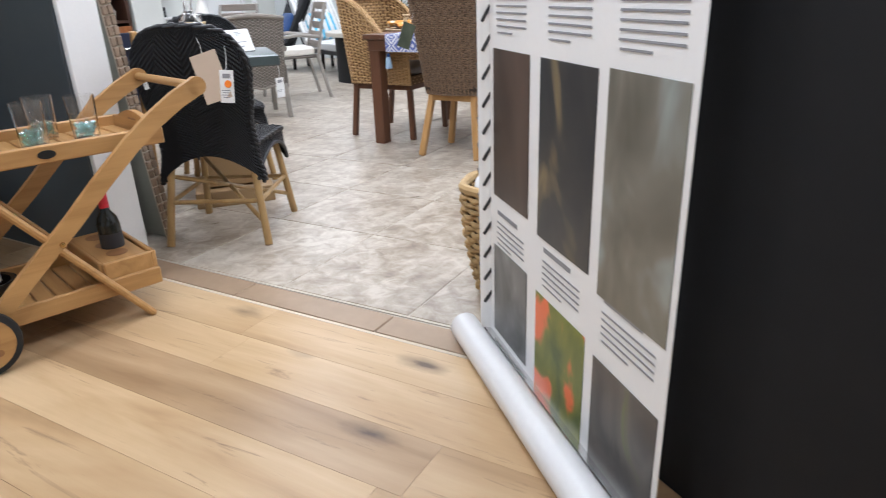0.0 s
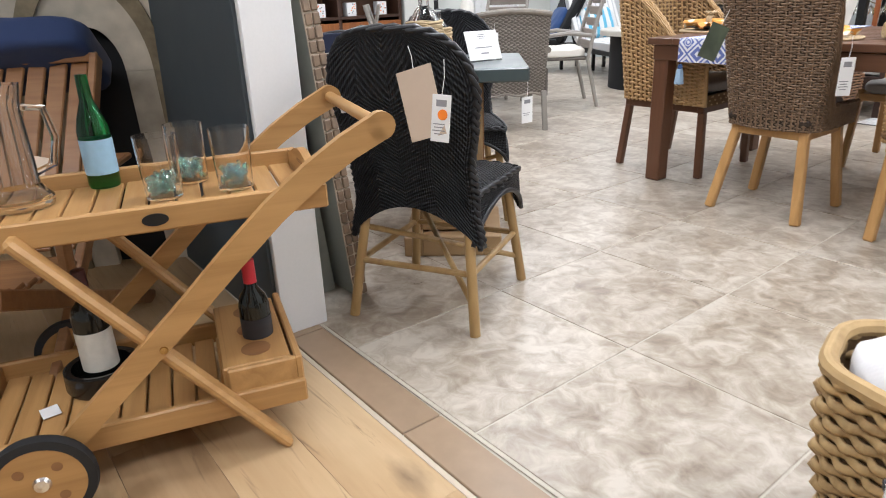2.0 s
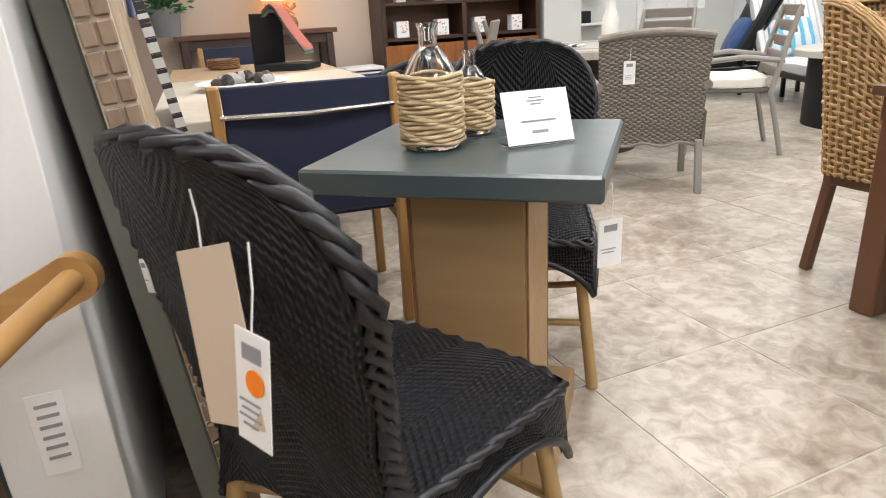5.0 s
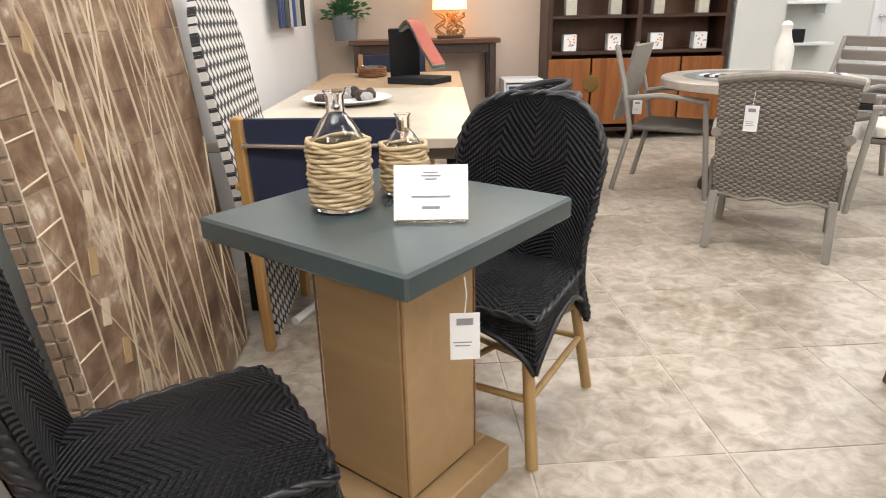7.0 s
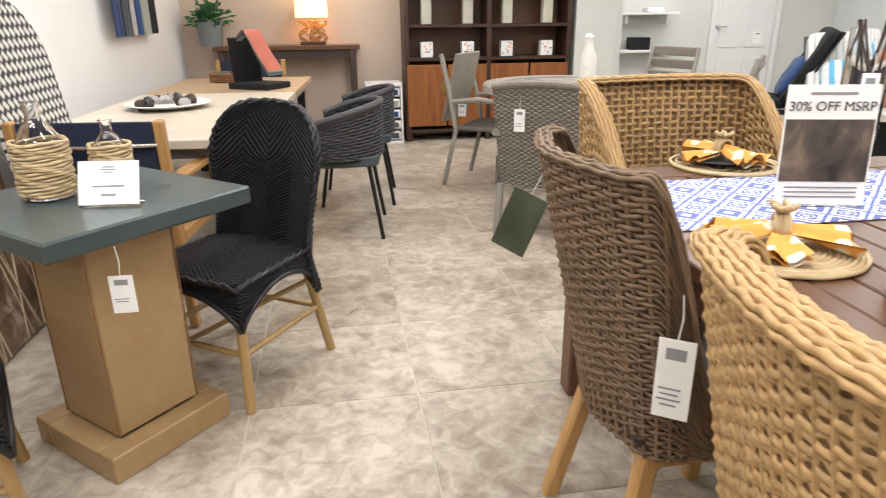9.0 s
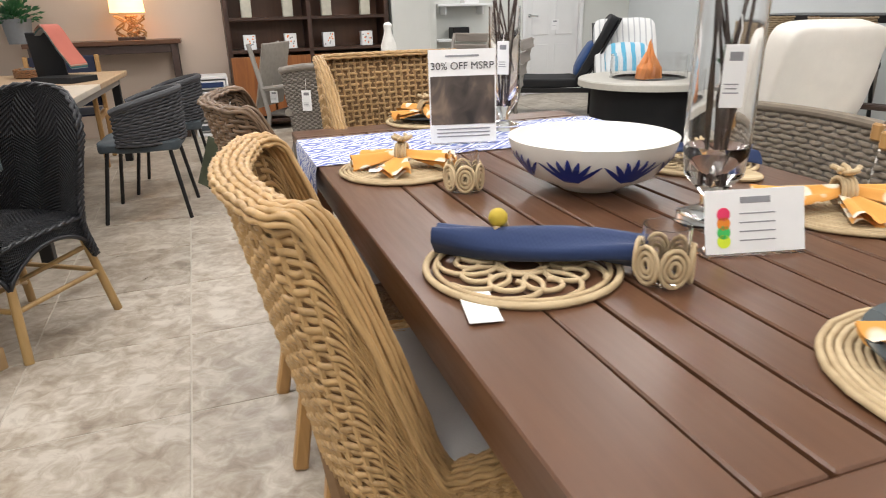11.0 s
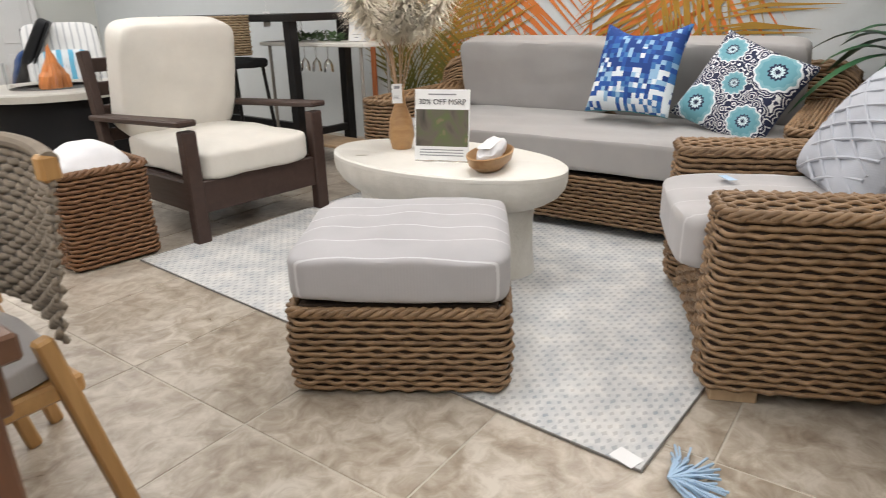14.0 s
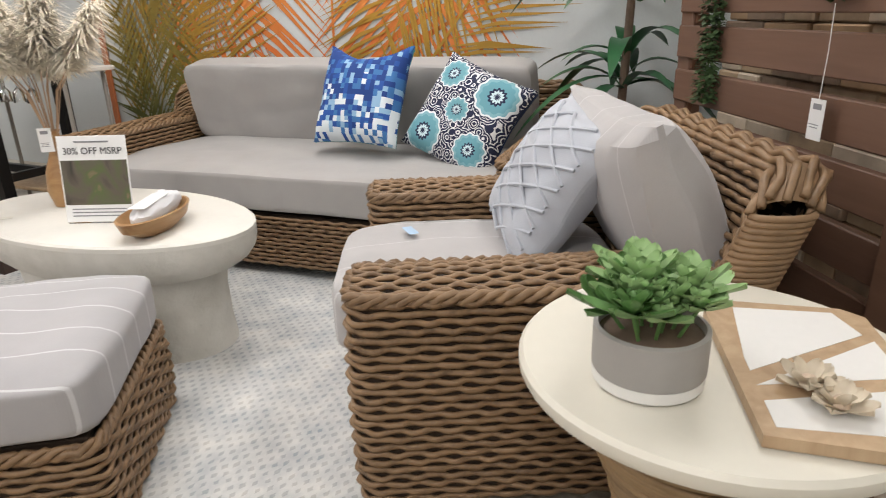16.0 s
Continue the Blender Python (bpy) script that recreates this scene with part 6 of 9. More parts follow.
def napkin(m, material, label, seed=0, ln=0.24):
    """A cloth gathered in a ring and fanned to both sides."""
    rn = random.Random(seed)
    nk = thing("napkin", m, label, "napkin", "folded napkins")

    def lobe(u, v, s):
        w = 0.018 + 0.055 * v ** 0.8
        a = (u - 0.5) * 2
        ripple = 0.014 * math.sin(a * 7 + s * 2 + seed) * v
        return Vector((s * (0.012 + ln / 2 * v) + 0.01 * math.sin(a * 5) * v, a * w, 0.028 + ripple + 0.020 * (1 - a * a) * (1 - 0.5 * v) - 0.012 * v))

    for s in (-1, 1):
        sh = Shape().grid(lambda u, v: lobe(u, v, s), 18, 8)
        sh.grid(lambda u, v: lobe(u, v, s) - Vector((0, 0, 0.022 * (1 - abs(2 * u - 1)) + 0.003)), 18, 8)
        part("cloth_fan", sh, material, nk, sharp=179)
    part("tail", Shape().grid(lambda u, v: Vector(((u - 0.5) * (0.03 + 0.07 * v), -0.01 - 0.13 * v, 0.03 + 0.012 * math.sin(u * 9) * v - 0.012 * v)), 10, 6).grid(lambda u, v: Vector(((u - 0.5) * (0.03 + 0.07 * v), -0.01 - 0.13 * v, 0.018 + 0.01 * math.sin(u * 9) * v - 0.012 * v)), 10, 6), material, nk, sharp=179)
    rg = Shape()
    for k in range(4):
        rg.tube([(-0.012 + 0.008 * k, 0.027 * math.cos(g), 0.034 + 0.027 * math.sin(g)) for g in [2 * math.pi * i / 18 for i in range(18)]], 0.005, 5, closed=True)
    for k in range(5):
        g = 2 * math.pi * k / 5
        rg.tube([(0.0 + 0.02 * math.cos(g + t) * t, 0.02 * math.sin(g + t) * t, 0.066 + 0.012 * t) for t in (0.2, 0.6, 1.0, 1.4)], 0.006, 5)
    part("ring", rg, JUTE, nk, "jute flower napkin ring", sharp=179)
    return nk


def tumbler(m):
    tg = thing("jute_tumbler", m, "clear tumbler dressed with jute petals", "glass", "jute tumblers")
    part("glass_wall", Shape().lathe([(0, 0.002), (0.036, 0.002), (0.038, 0.095), (0.035, 0.095), (0.033, 0.008), (0, 0.008)], 24), CLEAR, tg)
    sh = Shape()
    for k in range(6):
        g = 2 * math.pi * k / 6
        for rr in (0.022, 0.015, 0.008):
            sh.tube([(0.042 * math.cos(g) - math.sin(g) * rr * math.cos(t), 0.042 * math.sin(g) + math.cos(g) * rr * math.cos(t), 0.036 + rr * 1.4 * math.sin(t)) for t in [2 * math.pi * i / 14 for i in range(14)]], 0.0042, 5, closed=True)
    part("jute_petals", sh, JUTE, tg, sharp=179)
    return tg


def tab(p, z=0.0, rz=0.0):
    """A pose on the table top at a place of the room."""
    return Matrix.Translation((p[0], p[1], TZ + 0.001 + z)) @ pose(0, 0, 0, 0, 0, rz)


placemat(tab((0.735, 5.57)), 0.165, "round jute placemat on the brown table")
napkin(tab((0.735, 5.58), 0.012, 20), ORANGE_NAP, "orange and white dotted napkin in a jute ring", 1)
paper_tag("price_tag", tab((0.715, 5.485), 0.014) @ pose(0, 0, 0, 90, 0, 30), 0.05, 0.08, "white price tag on a placemat", lines=2)
placemat(tab((1.294, 5.035)), 0.165, "round openwork jute placemat on the brown table", True)
nv = thing("napkin", tab((1.30, 5.06), 0.010, 5), "navy cloth napkin gathered in a ring with a yellow bead", "napkin", "folded napkins")


def nav(u, v):
    x = -0.17 + 0.36 * v
    w = 0.022 + 0.03 * math.sin(math.pi * min(1, v * 1.1)) + 0.025 * max(0, v - 0.5)
    g = 2 * math.pi * u
    return Vector((x, w * math.cos(g) + 0.02 * math.sin(x * 9), 0.028 + (0.024 + 0.008 * math.sin(g * 3 + v * 6)) * math.sin(g)))


part("cloth_roll", Shape().grid(nav, 24, 18), NAVY_CLOTH, nv, sharp=179)
part("ring", Shape().tube([(-0.055, 0.032 * math.cos(g), 0.03 + 0.032 * math.sin(g)) for g in [2 * math.pi * i / 18 for i in range(18)]], 0.008, 6, closed=True), JUTE, nv)
part("bead", Shape().lathe([(0.017 * math.sin(math.pi * i / 10), -0.017 * math.cos(math.pi * i / 10)) for i in range(11)], 16, pose(-0.055, -0.012, 0.072)), plain("mustard_bead", (0.45, 0.33, 0.03), 0.7, vary=0.3), nv, "mustard yellow bead")
paper_tag("price_tag", tab((1.325, 4.815), 0.003) @ pose(0, 0, 0, 90, 0, 35), 0.05, 0.12, "white price tag lying at the table edge", lines=2)
placemat(tab((1.93, 4.925)), 0.19, "round jute placemat under a slate plate")
plate(tab((1.937, 4.945), 0.011), 0.155)
napkin(tab((1.935, 4.965), 0.024, 40), ORANGE_NAP, "orange and white dotted napkin on a slate plate", 2, 0.26)
placemat(tab((1.80, 5.61)), 0.175, "round jute placemat on the far side of the table")
napkin(tab((1.79, 5.60), 0.012, 25), ORANGE_NAP, "orange and white dotted napkin in a jute ring", 3, 0.28)
placemat(tab((1.45, 5.95)), 0.165, "round openwork jute placemat with a navy napkin", True)
nn2 = napkin(tab((1.45, 5.95), 0.012, 20), NAVY_CLOTH, "navy cloth napkin on an openwork placemat", 4, 0.28)
placemat(tab((0.42, 6.32)), 0.165, "round openwork jute placemat at the table head", True)
plate(tab((0.41, 6.31), 0.011))
napkin(tab((0.41, 6.31), 0.022, -30), ORANGE_NAP, "orange and white dotted napkin on a slate plate", 5, 0.24)
tumbler(tab((1.521, 5.075)))
tumbler(tab((0.984, 5.455)))
solo("jute_coaster", Shape().lathe([(0, 0.001), (0.05, 0.001), (0.052, 0.006), (0.048, 0.010), (0, 0.009)], 28), JUTE, tab((1.585, 5.83)), "small round jute coaster on the brown table", "coaster")

rn = new("table_runner")
rn.matrix_basis = DT
tagged(rn, "blue and white printed runner hanging over the table edge", "table runner")


def run_sheet(u, v):
    y = (v - 0.5) * (TW + 0.24)
    x = 0.725 + (u - 0.5) * 0.44
    edge = TW / 2 + 0.006
    if abs(y) <= edge:
        return Vector((x, y, TZ + 0.0025))
    over = abs(y) - edge
    return Vector((x, math.copysign(edge + 0.004 + 0.01 * math.sin(x * 30) * over * 4, y), TZ + 0.0025 - over))


part("cloth", Shape().grid(run_sheet, 12, 60, (0.44, TW + 0.24)), RUNNER, rn, sharp=60)
for sx in (0.525, 0.925):
    ts = Shape()
    for k in range(16):
        g = 2 * math.pi * k / 16
        ts.tube([(sx, TW / 2 + 0.012, TZ - 0.13), (sx + 0.012 * math.cos(g), TW / 2 + 0.012 + 0.012 * math.sin(g), TZ - 0.155), (sx + 0.02 * math.cos(g), TW / 2 + 0.012 + 0.02 * math.sin(g), TZ - 0.22)], 0.0045, 4)
    part("tassel", ts, PALE_BLUE if sx > 0.7 else WHITE_CLOTH, rn, "blue and white yarn tassel")
    part("tassel_cap", Shape().lathe([(0, -0.012), (0.011, -0.008), (0.013, 0.0), (0.009, 0.012), (0, 0.014)], 12, pose(sx, TW / 2 + 0.012, TZ - 0.135)), BLUE_CUSHION, rn)

bw = thing("serving_bowl", tab((1.256, 5.605)), "large cream bowl painted with cobalt blue fans", "bowl")
part("bowl_wall", Shape().lathe([(0, 0.002), (0.075, 0.002), (0.085, 0.010), (0.15, 0.038), (0.192, 0.09), (0.202, 0.128), (0.196, 0.128), (0.184, 0.091), (0.14, 0.044), (0.06, 0.020), (0, 0.018)], 56), BONE, bw)
for k in range(8):
    g0 = 2 * math.pi * k / 8
    for j in range(-3, 4):
        def petal(u, v, j=j):
            t = v
            ang = g0 + radians(j * 5.5) * (0.3 + t) + (u - 0.5) * 0.085 * math.sin(math.pi * min(1, t * 0.85 + 0.08))
            z = 0.046 + 0.060 * t - abs(j) * 0.005 * t
            r = (0.15 + (z - 0.038) * 0.808 if z < 0.09 else 0.192 + (z - 0.09) * 0.263) + 0.0025
            return Vector((r * math.cos(ang), r * math.sin(ang), z))
        part("painted_petal", Shape().grid(petal, 3, 5), COBALT, bw)
sign_stand(tab((0.745, 5.955), 0.003, 34), 0.215, 0.29, "acrylic sale sign with a photo on the table runner", big="30% OFF MSRP",
           photo=blurred_photo("sale_photo", [(0.3, (0.03, 0.025, 0.025)), (0.55, (0.09, 0.07, 0.06)), (0.75, (0.22, 0.16, 0.12))], 14.0), tilt=4)
sign_stand(tab((1.648, 5.255), 0.0, 34), 0.185, 0.112, "small acrylic sign with four coloured dots", dots=True, tilt=16)
for (vx, vy, vh, vr) in ((1.55, 5.42, 0.46, 0.062), (0.76, 6.26, 0.42, 0.055)):
    vs = thing("hurricane_vase", tab((vx, vy)), "tall clear glass vase with thin dark twigs", "vase", "glass vases")
    part("glass_wall", Shape().lathe([(0, 0.002), (vr, 0.003), (vr, 0.02), (0.018, 0.035), (0.02, 0.06), (vr * 0.9, 0.10), (vr, 0.16), (vr, vh), (vr - 0.003, vh), (vr - 0.004, 0.16), (0, 0.085)], 32), CLEAR, vs)
    tw = Shape()
    rnd = random.Random(9)
    for k in range(9):
        a, b = rnd.uniform(0, 6.28), rnd.uniform(0, 6.28)
        tw.tube([(0.015 * math.cos(a), 0.015 * math.sin(a), 0.09), (0.025 * math.cos(a + 0.5), 0.025 * math.sin(a + 0.5), 0.25), (0.04 * math.cos(b), 0.04 * math.sin(b), vh + 0.02)], 0.0035, 5)
    part("twigs", tw, UMBER, vs, "thin dark twigs")
    paper_tag("price_tag", tab((vx + 0.02, vy - vr - 0.006), vh - 0.11, 15), 0.04, 0.11, "white price tag on the glass vase", lines=3, cord=0.05)

# ---- lounge set ----


def wicker_box(parent, name, path, closed, z0, z1, mat=KUBU, core=KUBU_DARK, pitch=0.0205, stake=0.042, r=0.0084, amp=0.0048, tops=None, bulge=0.0):
    """A woven wall along a plan path, from z0 to z1; tops may give the height along it."""
    pts = [Vector((x, y, 0)) for x, y in path]
    if closed:
        pts = pts + [pts[0]]
    seg = [0.0]
    for a, b in zip(pts[:-1], pts[1:]):
        seg.append(seg[-1] + (b - a).length)
    total = seg[-1]
    mid = sum((p for p in pts[:-1]), Vector()) / (len(pts) - 1)

    def plan(a):
        s = max(0.0, min(total, a * total))
        for i in range(len(pts) - 1):
            if s <= seg[i + 1] + 1e-9:
                return pts[i].lerp(pts[i + 1], (s - seg[i]) / max(1e-9, seg[i + 1] - seg[i]))
        return pts[-1]

    def S(a, h):
        p = plan(a)
        top = tops(a, p) if tops else z1
        k = 1 + bulge * math.sin(math.pi * h)
        return Vector((mid.x + (p.x - mid.x) * k, mid.y + (p.y - mid.y) * k, z0 + (top - z0) * h))

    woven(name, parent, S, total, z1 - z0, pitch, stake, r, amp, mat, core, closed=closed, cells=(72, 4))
    rim = Shape()
    cnt = max(24, int(total / 0.02))
    for k in range(3):
        rp = []
        for i in range(cnt if closed else cnt + 1):
            q = S(i / cnt, 1.0)
            g = i * 1.25 + k * 2.094
            d = Vector((q.x - mid.x, q.y - mid.y, 0)).normalized()
            rp.append(q + d * (0.011 * math.cos(g) - 0.004) + Vector((0, 0, 0.011 * math.sin(g))))
        rim.tube(rp, r * 1.1, 6, closed=closed)
    part(name + "_rim", rim, mat, parent, sharp=179)
    return S


def round_rect(x0, x1, y0, y1, r, n=5):
    out = []
    for cx, cy, g0 in ((x1 - r, y0 + r, -90), (x1 - r, y1 - r, 0), (x0 + r, y1 - r, 90), (x0 + r, y0 + r, 180)):
        for i in range(n + 1):
            g = radians(g0 + 90 * i / n)
            out.append((cx + r * math.cos(g), cy + r * math.sin(g)))
    return out


def wicker_seat(name, m, label, category, W, D, arm_w, arm_h, back_h, seat_h, flare=0.0):
    """A wicker lounge seat: two arms and a back, each a woven block, a woven front under the cushion, block feet."""
    st = thing(name, m, label, category)
    for s in (-1, 1):
        x0, x1 = (-W / 2, -W / 2 + arm_w) if s < 0 else (W / 2 - arm_w, W / 2)
        wicker_box(st, "arm", round_rect(x0, x1, -D / 2 + 0.02, D / 2, 0.05), True, 0.055, arm_h, bulge=0.015)

        def armtop(u, v, x0=x0, x1=x1):
            return Vector((x0 + 0.01 + (x1 - x0 - 0.02) * u, -D / 2 + 0.03 + (D - 0.04) * v, arm_h + 0.006 + 0.016 * math.sin(math.pi * u)))
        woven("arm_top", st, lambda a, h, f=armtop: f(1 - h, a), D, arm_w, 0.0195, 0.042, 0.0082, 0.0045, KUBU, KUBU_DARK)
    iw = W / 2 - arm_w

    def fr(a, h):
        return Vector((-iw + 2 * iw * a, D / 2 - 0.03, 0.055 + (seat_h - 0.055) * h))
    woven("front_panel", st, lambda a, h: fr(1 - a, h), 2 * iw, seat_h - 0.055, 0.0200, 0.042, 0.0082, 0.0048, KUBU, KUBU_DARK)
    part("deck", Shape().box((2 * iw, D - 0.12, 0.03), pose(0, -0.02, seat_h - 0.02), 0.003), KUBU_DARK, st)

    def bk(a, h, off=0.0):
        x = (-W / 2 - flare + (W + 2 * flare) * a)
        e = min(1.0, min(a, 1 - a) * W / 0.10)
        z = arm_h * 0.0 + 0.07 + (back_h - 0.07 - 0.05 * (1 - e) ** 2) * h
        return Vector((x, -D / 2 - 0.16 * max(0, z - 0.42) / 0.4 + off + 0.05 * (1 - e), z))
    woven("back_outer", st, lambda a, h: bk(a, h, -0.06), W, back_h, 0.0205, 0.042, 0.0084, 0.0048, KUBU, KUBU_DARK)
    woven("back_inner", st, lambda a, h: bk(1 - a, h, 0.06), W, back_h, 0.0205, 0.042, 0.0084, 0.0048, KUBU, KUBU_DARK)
    tp = Shape()
    for j in range(7):
        g = math.pi * j / 6
        cnt = int(W / 0.0125)
        pts = []
        for i in range(cnt + 1):
            q = bk(i / cnt, 1.0, 0.066 * math.cos(g)) + Vector((0, 0, 0.03 * math.sin(g)))
            q += Vector((0, math.cos(g), math.sin(g))) * 0.007 * math.cos(math.pi * i / 4 + math.pi * j)
            pts.append(q)
        tp.tube(pts, 0.0105, 5)
    for s in (0.0, 1.0):
        for j in range(int(back_h / 0.0152)):
            h = (j + 0.5) / int(back_h / 0.0152)
            q = bk(s, h)
            sg2 = -1 if s == 0 else 1
            tp.tube([q + Vector((sg2 * 0.030 * math.sin(math.pi * t), 0.066 * math.cos(math.pi * t), 0)) for t in [k / 6 for k in range(7)]], 0.0082, 5)
    part("back_core", Shape().grid(lambda u, v: bk(u, 1.0, 0.062 * math.cos(math.pi * v)) + Vector((0, 0, 0.024 * math.sin(math.pi * v))), 40, 8), KUBU, st, sharp=179)
    part("back_top", tp, KUBU, st, sharp=179)
    for s in (0.0, 1.0):
        sg2 = -1 if s == 0 else 1
        part("end_core", Shape().grid(lambda u, v: bk(s, u) + Vector((sg2 * 0.026 * math.sin(math.pi * v), 0.062 * math.cos(math.pi * v), 0)), 12, 8), KUBU, st, sharp=179)
    for sx in (-1, 1):
        for sy in (-1, 1):
            part("foot", Shape().box((0.11, 0.13, 0.055), pose(sx * (W / 2 - 0.09), sy * (D / 2 - 0.095), 0.0275), 0.004), PALE_WOOD, st, "pale wooden block foot")
    return st


# rug
K = Vector((3.47, 5.76, 0))
r1, r2 = Vector((-0.695, 0.719, 0)), Vector((0.719, 0.695, 0))
rm = Matrix((r2, r1, Vector((0, 0, 1)))).transposed().to_4x4()
rm.translation = K + r1 * 1.22 + r2 * 1.60
rg = thing("area_rug", rm, "pale grey and cream patterned flatweave rug", "rug")
part("weave_sheet", Shape().box((3.20, 2.44, 0.007), pose(0, 0, 0.0045), 0.002), RUG, rg)
part("binding", Shape().tube([(-1.6, -1.22, 0.005), (1.6, -1.22, 0.005), (1.6, 1.22, 0.005), (-1.6, 1.22, 0.005)], 0.0045, 6, closed=True), plain("rug_binding", (0.22, 0.21, 0.20), 0.9), rg, "dark grey bound edge")
tas = thing("rug_tassel", Matrix.Translation(K + Vector((0.05, -0.04, 0.004))), "pale blue yarn tassel at the rug corner", "tassel")
ts = Shape()
rnd = random.Random(3)
for k in range(60):
    g = rnd.uniform(-1.5, 0.9)
    ln = rnd.uniform(0.06, 0.15)
    ts.tube([(0, 0, 0.01), (ln * 0.5 * math.cos(g), ln * 0.5 * math.sin(g), 0.022 * rnd.random() + 0.006), (ln * math.cos(g + 0.2), ln * math.sin(g + 0.2), 0.005)], 0.0035, 4)
part("yarn", ts, PALE_BLUE, tas)["kind"] = "stuff"
paper_tag("price_tag", Matrix.Translation(K + Vector((0.0, 0.02, 0.010))) @ pose(0, 0, 0, 90, 0, 30), 0.05, 0.07, "white paper tag on the rug corner", lines=2)

# ottoman
OT = pose(2.965, 6.50, 0.008, 0, 0, -10.5)
ot = thing("ottoman", OT, "square wicker ottoman with grey striped cushion", "ottoman")
wicker_box(ot, "woven_base", round_rect(-0.318, 0.318, -0.312, 0.312, 0.04), True, 0.008, 0.262, bulge=0.03, pitch=0.0200, stake=0.042, r=0.0082, amp=0.0048)
part("deck", Shape().box((0.58, 0.56, 0.02), pose(0, 0, 0.265), 0.003), KUBU_DARK, ot)
part("cushion", Shape().cushion((0.645, 0.63, 0.145), pose(0, 0.01, 0.357), 10, 0.14, 18), STRIPE_CUSHION, ot)
hg = Shape().tube([(0.315, 0.12, 0.20), (0.332, 0.14, 0.12), (0.33, 0.16, 0.10)], 0.004, 6)
part("zip_tag", hg, BLACK_METAL, ot)

# oval plaster coffee table
CT = pose(3.183, 7.326, 0.008, 0, 0, -44)
ct = thing("coffee_table", CT, "oval white cement coffee table on a thick plaster drum", "table")
part("top", Shape().lathe([(0, 0.462), (0.98, 0.462), (1.0, 0.455), (1.0, 0.44)], 64, Matrix(), 0.59, 0.325), CEMENT_WHITE, ct)
part("bowl_rim", Shape().lathe([(1.0, 0.442), (1.0, 0.415), (0.985, 0.38), (0.94, 0.345), (0.86, 0.315), (0.80, 0.30)], 64, Matrix(), 0.59, 0.325), PLASTER, ct)
part("drum", Shape().lathe([(0.80, 0.31), (0.775, 0.22), (0.78, 0.08), (0.80, 0.0), (0, 0.0)], 56, Matrix(), 0.565, 0.32), PLASTER, ct)
sign_stand(Matrix.Translation((3.165, 7.20, 0.472)) @ pose(0, 0, 0, 0, 0, -22), 0.235, 0.29, "sale sign with a sofa photo on the coffee table", big="30% OFF MSRP",
           photo=blurred_photo("sofa_photo", [(0.3, (0.03, 0.03, 0.025)), (0.5, (0.12, 0.10, 0.08)), (0.68, (0.10, 0.13, 0.05)), (0.8, (0.30, 0.18, 0.14))], 11.0), tilt=8)
db = thing("dough_bowl", Matrix.Translation((3.345, 7.05, 0.472)) @ pose(0, 0, 0, 0, 0, 62), "carved wooden dough bowl with rolled white cloth", "bowl")
part("bowl_wall", Shape().lathe([(0, 0.0), (0.55, 0.0), (0.9, 0.03), (1.0, 0.065), (0.93, 0.067), (0.8, 0.035), (0.5, 0.014), (0, 0.012)], 40, Matrix(), 0.175, 0.085), OLIVE_WOOD, db)
part("cloth_roll", Shape().cushion((0.25, 0.085, 0.06), pose(0.02, 0, 0.065, 0, -4, 0), 3, 0.2, 10), WHITE_CLOTH, db)
part("card", Shape().box((0.15, 0.055, 0.0015), pose(-0.02, 0, 0.100, 0, -4, 0), 0.0004), CARD, db)
solo("price_sticker", Shape().box((0.05, 0.03, 0.001), Matrix(), 0.0003), LABEL_CREAM, Matrix.Translation((2.83, 7.42, 0.472)), "small paper sticker on the coffee table", "sticker")

# pampas vase on the floor behind the coffee table
pv = thing("pampas_vase", pose(3.02, 7.53, 0.472), "slim brown vase with tall pampas plumes", "vase")
part("vase_body", Shape().lathe([(0, 0.0), (0.045, 0.0), (0.06, 0.06), (0.052, 0.13), (0.026, 0.20), (0.02, 0.27), (0.026, 0.28), (0.016, 0.275), (0.012, 0.2), (0, 0.19)], 28), OLIVE_WOOD, pv)
rnd = random.Random(12)
for k in range(13):
    g = 2 * math.pi * k / 13 + rnd.uniform(-0.3, 0.3)
    sp = rnd.uniform(0.08, 0.30)
    st = [Vector((0, 0, 0.2)), Vector((sp * 0.25 * math.cos(g), sp * 0.25 * math.sin(g), 0.42)), Vector((sp * math.cos(g), sp * math.sin(g), 0.62 + rnd.uniform(-0.05, 0.12)))]
    part("stalk", Shape().tube(st, 0.0025, 5), PLUME_BROWN, pv)
    pl = Shape()
    for i in range(950):
        t = rnd.random()
        base = st[1].lerp(st[2], 0.25 + 0.85 * t)
        a = rnd.uniform(0, 6.28)
        ln = 0.13 * math.sin(math.pi * (0.12 + 0.8 * t)) + 0.02
        d = Vector((math.cos(a), math.sin(a), rnd.uniform(-0.2, 0.9))).normalized()
        ln *= rnd.uniform(0.45, 1.0)
        tip = base + d * ln + Vector((0, 0, -0.35 * ln))
        side = d.cross(Vector((0, 0, 1))).normalized() * 0.0022
        mid = base.lerp(tip, 0.5) + Vector((0, 0, 0.012))
        pl.add([base - side, base + side, mid + side, mid - side, tip], [(0, 1, 2, 3), (3, 2, 4)])
    part("plume", pl, PLUME, pv, sharp=179)
paper_tag("price_tag", pose(3.005, 7.465, 0.77, 0, 0, -5), 0.045, 0.085, "white price tag on the pampas vase", lines=3)

# sofa
SO = pose(4.06, 7.96, 0, 0, 0, 139.5)
wicker_seat("wicker_sofa", SO, "brown wicker sofa with grey cushions under the palm mural", "sofa", 2.42, 0.92, 0.20, 0.58, 0.74, 0.29)



